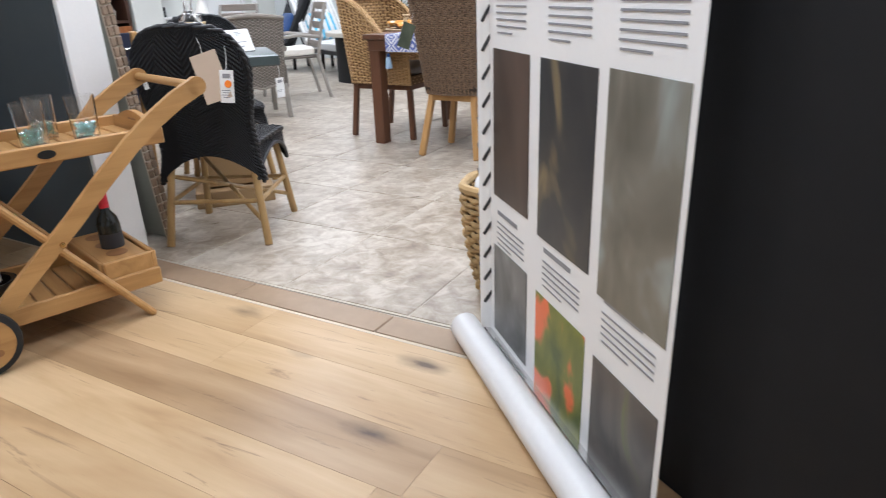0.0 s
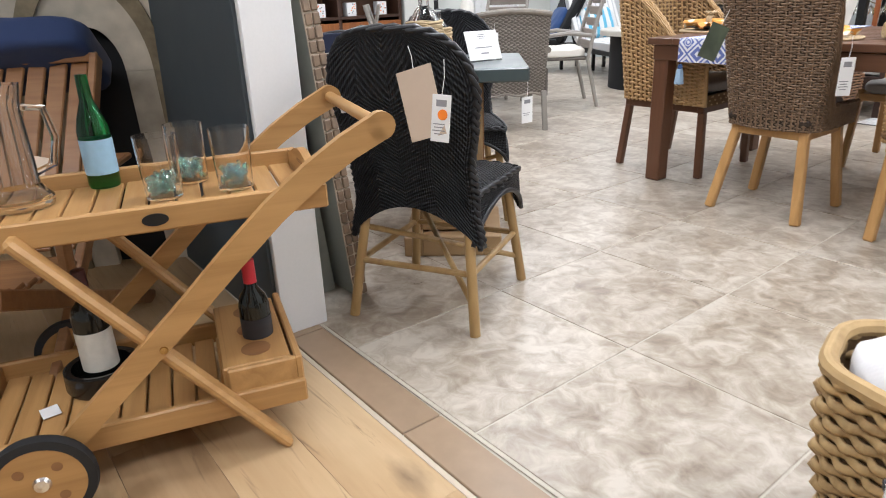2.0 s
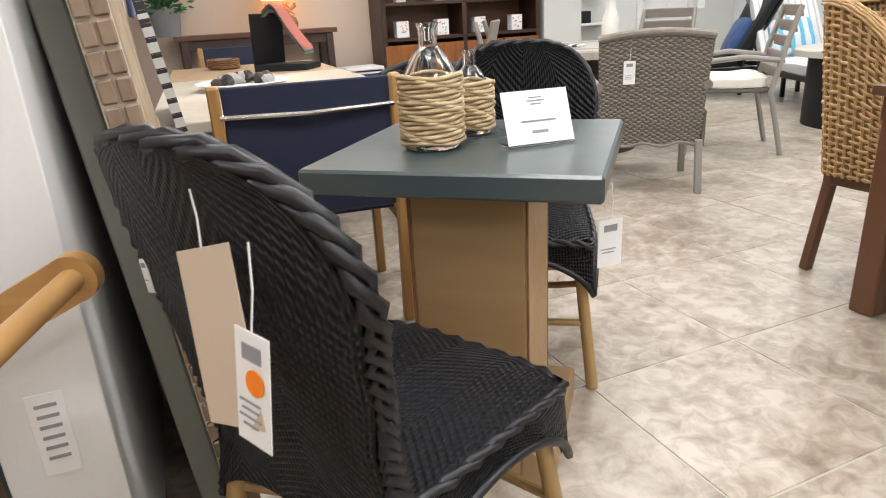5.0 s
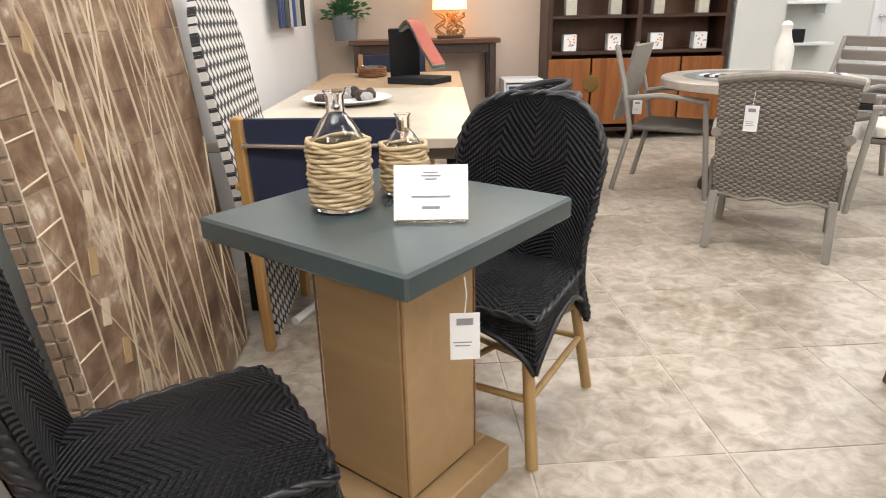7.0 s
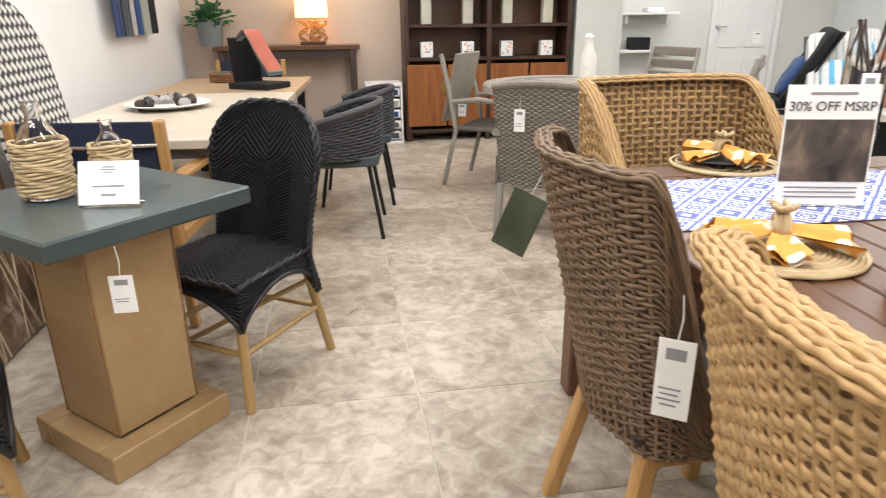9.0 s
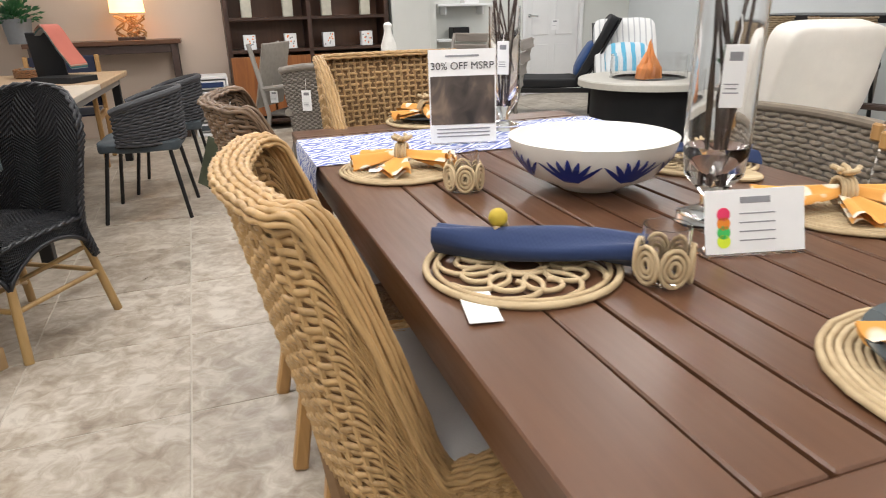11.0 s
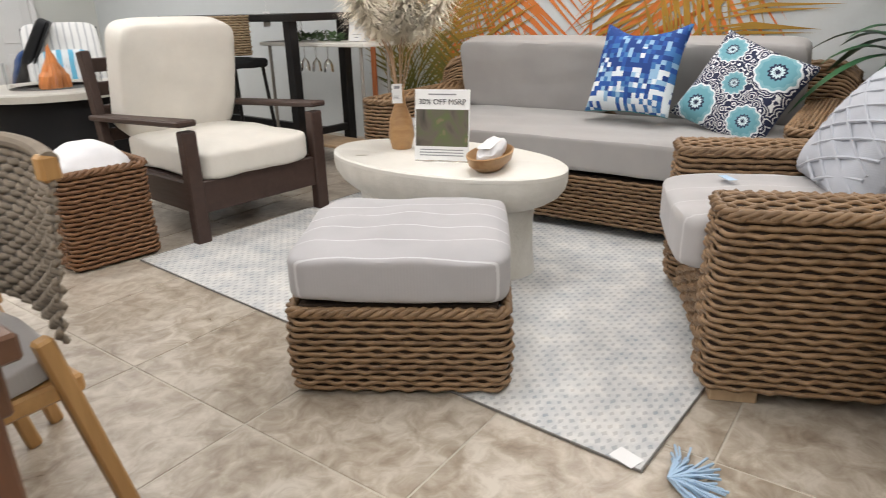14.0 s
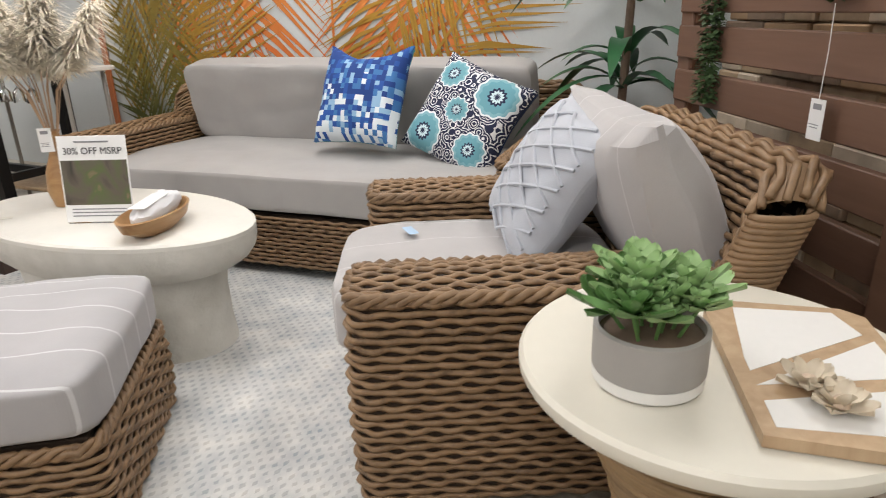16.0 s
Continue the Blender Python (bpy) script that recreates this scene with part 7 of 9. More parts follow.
cu = thing("sofa_seat_cushion", SO @ pose(0, 0.04, 0.31), "long grey seat cushion on the wicker sofa", "cushion")
part("cushion_block", Shape().cushion((2.0, 0.80, 0.17), pose(0, 0.0, 0.085), 14, 0.05, 18), GREY_CUSHION, cu)
for s, w in ((0.50, 0.96), (-0.50, 0.96)):
    bcu = thing("sofa_back_cushion", SO @ pose(s, -0.375, 0.485), "plump grey back cushion on the wicker sofa", "cushion", "sofa back cushions")
    part("cushion_block", Shape().cushion((w, 0.42, 0.17), pose(0, 0, 0.20, 78, 0, 0), 16, 0.12, 16), GREY_CUSHION, bcu)
pp = thing("throw_pillow", SO @ pose(-0.235, -0.04, 0.76, -64, 0, -8) @ pose(0, 0, 0, 0, 0, 180), "blue pixel-patterned throw pillow with teal back", "pillow", "sofa pillows")
part("front_cover", Shape().cushion((0.46, 0.48, 0.19), Matrix(), 7, 0, 18, pinch=0.4, chop=0.24), PIXELS, pp, sharp=179)
part("back_cover", Shape().cushion((0.46, 0.47, 0.16), pose(-0.016, 0.0, -0.03), 7, 0, 14, pinch=0.4, chop=0.24), TEAL, pp, "teal back cover", sharp=179)
pp2 = thing("throw_pillow", SO @ pose(-0.74, -0.05, 0.67, -62, 0, -8) @ pose(0, 0, 0, 0, 0, 158), "navy and white medallion throw pillow", "pillow", "sofa pillows")
part("front_cover", Shape().cushion((0.48, 0.48, 0.19), Matrix(), 7, 0, 18, pinch=0.4), SUZANI, pp2, sharp=179)
part("back_cover", Shape().cushion((0.47, 0.47, 0.15), pose(0, 0, -0.03), 7, 0, 14, pinch=0.4), NAVY_CLOTH, pp2, sharp=179)

# wicker armchair
AC = pose(4.292, 6.34, 0, 0, 0, 71.5)
wicker_seat("wicker_armchair", AC, "brown wicker lounge chair with striped grey cushions", "armchair", 0.98, 0.82, 0.20, 0.568, 0.78, 0.29)
acs = thing("armchair_seat_cushion", AC @ pose(0, 0.095, 0.325), "pale grey striped seat cushion on the wicker armchair", "cushion")
part("cushion_block", Shape().cushion((0.58, 0.76, 0.17), pose(0, 0.0, 0.085), 10, 0.06, 14), STRIPE_BACK, acs)
acb = thing("armchair_back_cushion", AC @ pose(-0.04, -0.36, 0.455), "plump striped grey back cushion on the wicker armchair", "cushion")
part("cushion_block", Shape().cushion((0.76, 0.56, 0.27), pose(0, 0, 0.19, 64, 0, 0), 8, 0, 20, pinch=0.36, chop=0.06), STRIPE_BACK, acb)
tp3 = thing("throw_pillow", AC @ pose(0.07, -0.12, 0.665, -58, 0, 8) @ pose(0, 0, 0, 0, 0, 172), "pale blue-grey pillow with knotted lattice stitching", "pillow")
part("cover", Shape().cushion((0.46, 0.44, 0.20), Matrix(), 7, 0, 18, pinch=0.4), PALE_PILLOW, tp3, sharp=179)
knot = Shape()


def pil_z(x, y):
    ex, ey = x / 0.23, y / 0.22
    return 0.10 * (0.05 + 0.95 * max(0.0, (1 - ex * ex) * (1 - ey * ey)) ** 0.5) + 0.002


for i in range(-3, 4):
    for s in (-1, 1):
        pts = []
        for k in range(25):
            t = -1 + 2 * k / 24
            x, y = 0.2 * t, 0.065 * i + s * 0.06 * t * 1.5
            if abs(y) < 0.20:
                pts.append((x, y, pil_z(x, y)))
        if len(pts) > 3:
            knot.tube(pts, 0.0055, 5)
part("knotted_lattice", knot, PALE_PILLOW, tp3, "raised knotted lattice")
solo("paper_slip", Shape().box((0.07, 0.03, 0.001), Matrix(), 0.0003), PALE_BLUE, AC @ pose(0.12, 0.28, 0.517, 0, 0, 20), "small blue paper slip on the seat cushion", "paper")

# hourglass side table
ST = pose(4.25, 5.512, 0, 0, 0, 0)
stb = thing("side_table", ST, "round ivory side table on an hourglass rattan base", "table")
part("top", Shape().lathe([(0, 0.560), (0.298, 0.560), (0.310, 0.566), (0.315, 0.576), (0.315, 0.590), (0.308, 0.598), (0, 0.60)], 64), IVORY_TOP, stb)
SIDE_RATTAN = strand("side_rattan", (0.26, 0.17, 0.085), (0.12, 0.07, 0.03), 0.5)
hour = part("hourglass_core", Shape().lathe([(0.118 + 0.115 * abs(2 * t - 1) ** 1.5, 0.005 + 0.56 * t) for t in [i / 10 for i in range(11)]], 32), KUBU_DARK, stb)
for j in range(46):
    z = 0.012 + j * 0.0121
    t = z / 0.56
    rr = 0.135 + 0.115 * abs(2 * t - 1) ** 1.5 + 0.003 * math.sin(j * 2.7)
    part("coil", Shape().tube([((rr + 0.0015 * math.sin(5 * g + j)) * math.cos(g), (rr + 0.0015 * math.sin(5 * g + j)) * math.sin(g), z + 0.002 * math.sin(2 * g + j * 1.1)) for g in [2 * math.pi * i / 44 for i in range(44)]], 0.0065, 5, closed=True), SIDE_RATTAN, hour, sharp=179)
for k in range(20):
    g = 2 * math.pi * k / 20
    part("rib", Shape().tube([((0.127 + 0.115 * abs(2 * t - 1) ** 1.5) * math.cos(g), (0.127 + 0.115 * abs(2 * t - 1) ** 1.5) * math.sin(g), 0.005 + 0.56 * t) for t in [i / 10 for i in range(11)]], 0.005, 5), KUBU, hour)

# succulent in a pot
PL = pose(4.098, 5.486, 0.6005)
sp = thing("succulent_planter", PL, "green succulents in a grey pot with white base", "potted plant")
part("pot", Shape().lathe([(0.080, 0.020), (0.083, 0.026), (0.083, 0.090), (0.076, 0.092), (0.075, 0.074), (0, 0.072)], 40), GREY_POT, sp)
part("pot_base", Shape().lathe([(0, 0.0), (0.076, 0.0), (0.081, 0.005), (0.082, 0.022), (0.080, 0.022)], 40), WHITE_BASE, sp, "white glazed base")
part("soil", Shape().lathe([(0.076, 0.078), (0.04, 0.084), (0, 0.086)], 24), BARK, sp)


def rosette(sh, c, r, n, rings, lift, rnd, long=1.0):
    for q in range(rings):
        cnt = max(4, n - 2 * q)
        for k in range(cnt):
            g = 2 * math.pi * (k + 0.5 * (q % 2)) / cnt + rnd.uniform(-0.15, 0.15)
            el = radians(12 + lift * q + rnd.uniform(-8, 8))
            d = Vector((math.cos(g) * math.cos(el), math.sin(g) * math.cos(el), math.sin(el)))
            s = Vector((-math.sin(g), math.cos(g), 0))
            up = s.cross(d) * -1
            ln = r * (1 - 0.22 * q) * long
            w = r * 0.30 * (1 - 0.12 * q)
            base = c + Vector((0, 0, 0.004 * q))
            rows = []
            for t, ww in ((0.0, 0.35), (0.35, 0.85), (0.7, 1.0), (0.9, 0.6), (1.0, 0.08)):
                p = base + d * ln * t + Vector((0, 0, 0.18 * ln * t * t))
                rows.append((p - s * w * ww + up * 0.003, p - up * 0.0045, p + s * w * ww + up * 0.003))
            vs = [v for row in rows for v in row]
            fs = []
            for i in range(4):
                a = i * 3
                fs += [(a, a + 1, a + 4, a + 3), (a + 1, a + 2, a + 5, a + 4)]
            sh.add(vs, fs)
            sh.rows.append(Shape().add(vs, fs))


rnd = random.Random(21)
for k in range(13):
    g = 2.4 * k
    rr = 0.021 * math.sqrt(k)
    c = Vector((rr * math.cos(g), rr * math.sin(g), 0.108 + 0.03 * rnd.random() + 0.02 * (1 - rr / 0.08)))
    sh = Shape()
    rosette(sh, c, rnd.uniform(0.045, 0.068), rnd.choice((5, 6, 7)), 4, 18, rnd, rnd.choice((0.9, 1.0, 1.25)))
    stem = part("rosette", Shape().tube([(c.x * 0.6, c.y * 0.6, 0.078), c], 0.003, 5), LEAF, sp)
    for leaf_shape in sh.rows:
        part("leaf", leaf_shape, (LEAF, LEAF_PALE, LEAF_PALE)[k % 3], stem, sharp=179)

# wooden tray with white inserts
TR = Matrix.Translation((4.335, 5.40, 0.6005)) @ pose(0, 0, 0, 0, 0, 58)
tr = thing("wooden_tray", TR, "pale wooden tray with white triangular recesses", "tray")
outl = [(-0.20, -0.12), (-0.22, -0.09), (-0.20, 0.12), (0.17, 0.13), (0.21, 0.09), (0.20, -0.10), (0.17, -0.13)]
tw_ = Shape()
nn = len(outl)
tw_.add([(x, y, 0.0) for x, y in outl] + [(x, y, 0.018) for x, y in outl], [tuple(range(nn))[::-1], tuple(range(nn, 2 * nn))] + [(i, (i + 1) % nn, nn + (i + 1) % nn, nn + i) for i in range(nn)])
part("board", tw_, PALE_WOOD, tr)
for tri in ([(-0.18, -0.10), (-0.06, -0.11), (-0.12, 0.10), (-0.18, 0.10)], [(-0.03, -0.11), (0.08, -0.11), (-0.08, 0.10)], [(0.10, -0.10), (0.18, -0.08), (0.18, 0.08), (0.0, 0.10), (-0.04, 0.10)]):
    k = len(tri)
    part("insert", Shape().add([(x, y, 0.0188) for x, y in tri] + [(x, y, 0.017) for x, y in tri], [tuple(range(k)), tuple(range(k, 2 * k))[::-1]] + [(i, k + i, k + (i + 1) % k, (i + 1) % k) for i in range(k)]), WHITE_BASE, tr, "white enamel insert")
CREAM_PETAL = plain("cream_petal", (0.66, 0.58, 0.46), 0.8)
fl = thing("paper_flower", TR @ pose(-0.13, 0.01, 0.0188), "cream paper flowers lying in the tray", "flower")
rnd = random.Random(5)
for cx, cy in ((0, 0), (0.05, 0.025)):
    sh = Shape()
    rosette(sh, Vector((cx, cy, 0.004)), 0.045, 7, 2, 25, rnd)
    for petal_shape in sh.rows:
        part("petal", petal_shape, CREAM_PETAL, fl, sharp=179)
    part("centre", Shape().lathe([(0.012, 0.008), (0.009, 0.02), (0, 0.024)], 12, pose(cx, cy, 0)), BEIGE_CARD, fl)

# white-cushioned wooden club chair
WC = pose(2.034, 8.26, 0, 0, 0, -137.5)
wc = thing("club_chair", WC, "dark brown wooden club chair with thick white cushions", "armchair")
for s in (-1, 1):
    part("front_leg", Shape().box((0.075, 0.06, 0.56), pose(s * 0.38, 0.385, 0.28), 0.006), UMBER, wc)
    part("rear_leg", Shape().bar((s * 0.38, -0.46, 0.0), (s * 0.38, -0.60, 0.90), 0.05, 0.075, 0.006, up=(0, 1, 0)), UMBER, wc)
    part("armrest", Shape().box((0.10, 0.98, 0.03), pose(s * 0.39, -0.06, 0.575, 3, 0, 0), 0.008), UMBER, wc)
    part("side_rail", Shape().box((0.035, 0.86, 0.15), pose(s * 0.38, -0.06, 0.23), 0.005), UMBER, wc)
part("front_rail", Shape().box((0.69, 0.035, 0.16), pose(0, 0.385, 0.23), 0.005), UMBER, wc)
for i in range(4):
    part("back_slat", Shape().box((0.71, 0.02, 0.075), pose(0, -0.51 - 0.025 * i, 0.45 + 0.125 * i, -8), 0.005), UMBER, wc)
part("deck", Shape().box((0.69, 0.84, 0.02), pose(0, -0.06, 0.29), 0.003), UMBER, wc)
part("seat_cushion", Shape().cushion((0.68, 0.84, 0.16), pose(0, 0.0, 0.38), 8, 0.12, 14), WHITE_CUSHION, wc, "white seat cushion")
part("back_cushion", Shape().cushion((0.68, 0.62, 0.20), pose(0, -0.36, 0.745, 76, 0, 0), 9, 0.22, 16), WHITE_CUSHION, wc, "white back cushion")
paper_tag("price_tag", WC @ pose(-0.40, -0.46, 0.97, 0, 0, 180), 0.09, 0.13, "white paper tag on the club chair", lines=2)
bk2 = thing("rattan_basket", pose(1.58, 7.64, 0, 0, 0, 40), "square brown rattan basket holding a white throw", "basket")
wicker_box(bk2, "woven_side", round_rect(-0.20, 0.20, -0.18, 0.18, 0.05), True, 0.01, 0.44, mat=strand("red_rattan", (0.20, 0.10, 0.045), (0.09, 0.04, 0.02), 0.55), bulge=-0.03)
part("bottom", Shape().box((0.36, 0.32, 0.02), pose(0, 0, 0.012), 0.003), KUBU_DARK, bk2)
solo("throw_blanket", Shape().cushion((0.34, 0.30, 0.20), Matrix(), 3, 0.25), WHITE_CLOTH, pose(1.58, 7.64, 0.41, 10, 0, 40), "white throw blanket stuffed in a rattan basket", "blanket")

# ---- slatted screen, palm and garlands ----
SD = Vector((-0.24, -0.97, 0)).normalized()
sx_ = Matrix((SD, Vector((-SD.y, SD.x, 0)), Vector((0, 0, 1)))).transposed().to_4x4()
sx_.translation = Vector((5.20, 6.80, 0))
sc = thing("privacy_screen", sx_, "brown wooden slatted privacy screen with hanging greenery", "screen")
for k in range(11):
    part("board", Shape().box((1.18, 0.03, 0.108), pose(0.60, 0, 0.10 + 0.150 * k), 0.004), SCREEN_BROWN, sc)
for x in (0.035, 1.185):
    part("post", Shape().box((0.09, 0.06, 1.85), pose(x, -0.03 if x > 0.5 else 0.03, 0.925), 0.005), SCREEN_BROWN, sc)
for k in range(11):
    part("cleat", Shape().box((0.03, 0.018, 0.03), pose(0.075, 0.0165, 0.025 + 0.150 * k), 0.002), BROWN_LEG, sc)
# ledger stone wall behind the screen
lm = sx_.copy()
lm.translation = Vector((5.20, 6.80, 0)) - Vector((-SD.y, SD.x, 0)) * -0.0 + Vector((0.40, 0.0, 0))
stone = new("stone_wall")
stone.matrix_basis = lm
tagged(stone, "stacked ledger stone wall in tan and brown", "wall", kind="structure")
part("backing", Shape().box((2.0, 0.06, 2.2), pose(0.8, 0.02, 1.1), 0.002), STONE_MIX, stone)
rnd = random.Random(31)
STONES = [plain("ledger_tone", c, 0.85, vary=0.35, grain=14, bump=0.5) for c in ((0.40, 0.30, 0.20), (0.48, 0.40, 0.31), (0.24, 0.17, 0.12), (0.36, 0.24, 0.14))]
z = 0.0
while z < 2.0:
    hh = rnd.uniform(0.04, 0.075)
    x = -0.2
    while x < 1.8:
        ww = rnd.uniform(0.12, 0.28)
        part("stone", Shape().box((ww - 0.004, 0.05, hh - 0.004), pose(x + ww / 2, -0.03 + rnd.uniform(-0.012, 0.012), z + hh / 2), 0.006), rnd.choice(STONES), stone)
        x += ww
    z += hh


def garland(m, length, label, dense, rad, seed):
    gl = thing("hanging_garland", m, label, "garland")
    rnd = random.Random(seed)
    part("stem", Shape().tube([(0, 0, 0), (0.006, 0, -length * 0.5), (0, 0, -length)], 0.003, 5), IVY, gl)
    lv = Shape()
    for i in range(dense):
        t = rnd.random()
        g = rnd.uniform(0, 6.28)
        c = Vector((rad * math.cos(g) * rnd.random(), rad * 0.7 * math.sin(g) * rnd.random(), -length * t))
        d = Vector((math.cos(g), math.sin(g), rnd.uniform(-1.0, 0.3))).normalized() * rnd.uniform(0.014, 0.026)
        s = d.cross(Vector((0, 0, 1))).normalized() * 0.009
        lv.add([c, c + d * 0.5 - s, c + d, c + d * 0.5 + s], [(0, 1, 2, 3)])
    ob = part("leaves", lv, IVY, gl, sharp=179)
    return gl


off = Vector((-SD.y, SD.x, 0))
fs = -1 if off.x > 0 else 1
garland(sx_ @ pose(0.28, fs * 0.035, 1.75), 0.93, "green ivy garland hanging on the slatted screen", 2600, 0.05, 1)
garland(sx_ @ pose(0.84, fs * 0.05, 1.75), 0.62, "pale green fern garland hanging on the slatted screen", 1100, 0.07, 2)
paper_tag("price_tag", sx_ @ pose(0.86, fs * 0.05, 0.90, 0, 0, 0 if fs < 0 else 180), 0.055, 0.10, "white price tag hanging on the slatted screen", cord=0.22, lines=2)

pm_ = pose(5.30, 7.28, 0)
pl = thing("palm_plant", pm_, "dark green broad-leaf palm plant in a pot", "plant")
part("pot", Shape().lathe([(0, 0), (0.12, 0), (0.16, 0.26), (0.145, 0.26), (0.12, 0.22), (0, 0.22)], 28), BARK, pl)
part("trunk", Shape().tube([(0, 0, 0.2), (0.015, 0.01, 0.7), (0.03, 0.0, 1.3), (0.02, 0.02, 1.9)], [0.022, 0.02, 0.017, 0.013], 10), BARK, pl)
rnd = random.Random(8)
for k in range(54):
    tier = (0.85, 1.30, 1.80)[k % 3]
    g = 2.4 * k + rnd.uniform(-0.2, 0.2)
    ln = rnd.uniform(0.34, 0.58)
    el = rnd.uniform(0.2, 1.15)
    wd = rnd.uniform(0.03, 0.046)
    b = Vector((0.02, 0.01, tier + rnd.uniform(-0.08, 0.08)))

    def leaf(u, v, g=g, ln=ln, el=el, wd=wd, b=b):
        x = ln * v * math.cos(el * (1 - 0.3 * v))
        zz = ln * v * math.sin(el) - 0.75 * ln * v * v
        w = wd * (math.sin(math.pi * min(1.0, 0.08 + 0.92 * v)) ** 0.7) * (2 * u - 1)
        return b + Vector((x * math.cos(g) - w * math.sin(g), x * math.sin(g) + w * math.cos(g), zz + 0.25 * abs(w)))
    part("leaf", Shape().grid(leaf, 2, 9), LEAF_DARK, pl, sharp=179)

# ---- the back of the room ----


def facing(p, rz, z=0.0):
    return pose(p[0], p[1], z, 0, 0, rz)


RB = AX  # local x along the back wall, local -y towards the room


def back_pose(s, off_, z=0.0):
    p = on_back(s, off_)
    return pose(p.x, p.y, z, 0, 0, RB)


# open cabinet
s0 = (Vector((-3.37, 9.102, 0)) - BACK).dot(U)
s1 = (Vector((-2.217, 10.318, 0)) - BACK).dot(U)
CW = s1 - s0
cab = thing("open_cabinet", back_pose((s0 + s1) / 2, 0.19), "tall dark walnut cabinet with open shelves over cherry doors", "cabinet")
for x in (-CW / 2 + 0.025, 0.0, CW / 2 - 0.025):
    part("upright", Shape().box((0.045, 0.36, 2.05), pose(x, 0, 1.025), 0.003), WALNUT, cab)
for zz in (0.10, 0.80, 1.11, 1.45, 1.80, 2.04):
    part("shelf", Shape().box((CW - 0.02, 0.36, 0.03), pose(0, 0.0, zz), 0.003), WALNUT, cab)
part("back_panel", Shape().box((CW, 0.015, 2.0), pose(0, 0.175, 1.03), 0.001), BROWN_LEG, cab)
for x, n in ((-CW / 4, 0), (CW / 4, 1)):
    for t in (-1, 1):
        d = part("cabinet_door", Shape().box((CW / 4 - 0.03, 0.02, 0.60), pose(x + t * (CW / 8 - 0.006), -0.172, 0.45), 0.004), CHERRY, cab)
    part("door_medallion", Shape().lathe([(0, -0.004), (0.075, -0.004), (0.075, 0.004), (0, 0.004)], 28, pose(x, -0.186, 0.53, 90)), BRASS, cab, "dark round brass medallion")
for x in (-CW / 2 + 0.04, CW / 2 - 0.04):
    part("foot", Shape().box((0.06, 0.3, 0.09), pose(x, 0, 0.045), 0.004), WALNUT, cab)
for k in range(4):
    sbx = (-0.40, -0.13, 0.13, 0.40)[k] * CW / 1.1
    gb_ = thing("gift_box", back_pose((s0 + s1) / 2 + sbx, 0.25, 0.8155), "white patterned gift box on the cabinet shelf", "box", "gift boxes")
    part("carton", Shape().box((0.12, 0.1, 0.145), pose(0, 0, 0.0725), 0.003), CARD, gb_)
    rr = random.Random(k)
    for j in range(9):
        part("printed_dot", Shape().lathe([(0, 0), (0.008, 0), (0.008, 0.0006), (0, 0.0006)], 10, pose(rr.uniform(-0.045, 0.045), -0.0502, rr.uniform(0.02, 0.13), 90)), INK_GREY if j % 2 else ORANGE_DOT, gb_)
    jr = thing("tall_canister", back_pose((s0 + s1) / 2 + sbx, 0.25, 1.1255), "tall pale woven-paper canister on the cabinet shelf", "canister", "canisters")
    part("body", Shape().box((0.10, 0.09, 0.26), pose(0, 0, 0.13), 0.004), plain("canister_paper", (0.48, 0.46, 0.38), 0.8, vary=0.2, grain=30), jr)
    part("lid", Shape().box((0.104, 0.094, 0.02), pose(0, 0, 0.27), 0.003), PALE_WOOD, jr)

# console with lamp and plant
c1 = (Vector((-3.66, 8.79, 0)) - BACK).dot(U)
con = thing("console_table", back_pose(c1 - 0.68, 0.21), "dark wooden console table against the beige wall", "table")
part("top", Shape().box((1.36, 0.38, 0.04), pose(0, 0, 0.93), 0.004), BROWN_SLAT, con)
for sx in (-1, 1):
    for sy in (-1, 1):
        part("leg", Shape().box((0.06, 0.06, 0.91), pose(sx * 0.61, sy * 0.15, 0.455), 0.004), UMBER, con)
part("apron", Shape().box((1.2, 0.03, 0.08), pose(0, -0.15, 0.87), 0.003), UMBER, con)
ls = (Vector((-3.968, 8.472, 0)) - BACK).dot(U)
lp = thing("table_lamp", back_pose(ls, 0.22, 0.9505), "lit table lamp with a driftwood base and cream shade", "lamp")
part("base_plate", Shape().box((0.24, 0.12, 0.03), pose(0, 0, 0.015), 0.004), WALNUT, lp)
rnd = random.Random(2)
for k in range(11):
    pts = []
    a = rnd.uniform(-0.1, 0.1)
    for i in range(7):
        pts.append((a + 0.05 * math.sin(i * 1.3 + k), 0.03 * math.cos(i + k * 2), 0.03 + 0.032 * i))
    part("driftwood", Shape().tube(pts, 0.009, 6), OLIVE_WOOD, lp)
part("shade", Shape().lathe([(0.155, 0.25), (0.145, 0.50)], 40).lathe([(0.153, 0.25), (0.143, 0.50)], 40), SHADE_GLOW, lp, "glowing cream shade")
bulb = bpy.data.lights.new("lamp_bulb", "POINT")
bulb.energy, bulb.color, bulb.shadow_soft_size = 7.0, (1.0, 0.66, 0.34), 0.06
bo = new("lamp_bulb", bulb)
bo.matrix_world = back_pose(ls, 0.22, 1.50)
ps = (Vector((-4.62, 7.78, 0)) - BACK).dot(U)
pn = thing("potted_plant", back_pose(ps, 0.21, 0.9505), "bushy green plant in a grey cylinder pot", "plant")
part("pot", Shape().lathe([(0, 0), (0.10, 0), (0.125, 0.22), (0.115, 0.22), (0.1, 0.19), (0, 0.19)], 28), plain("slate_pot", (0.17, 0.18, 0.19), 0.6), pn)
rnd = random.Random(14)
fo = Shape()
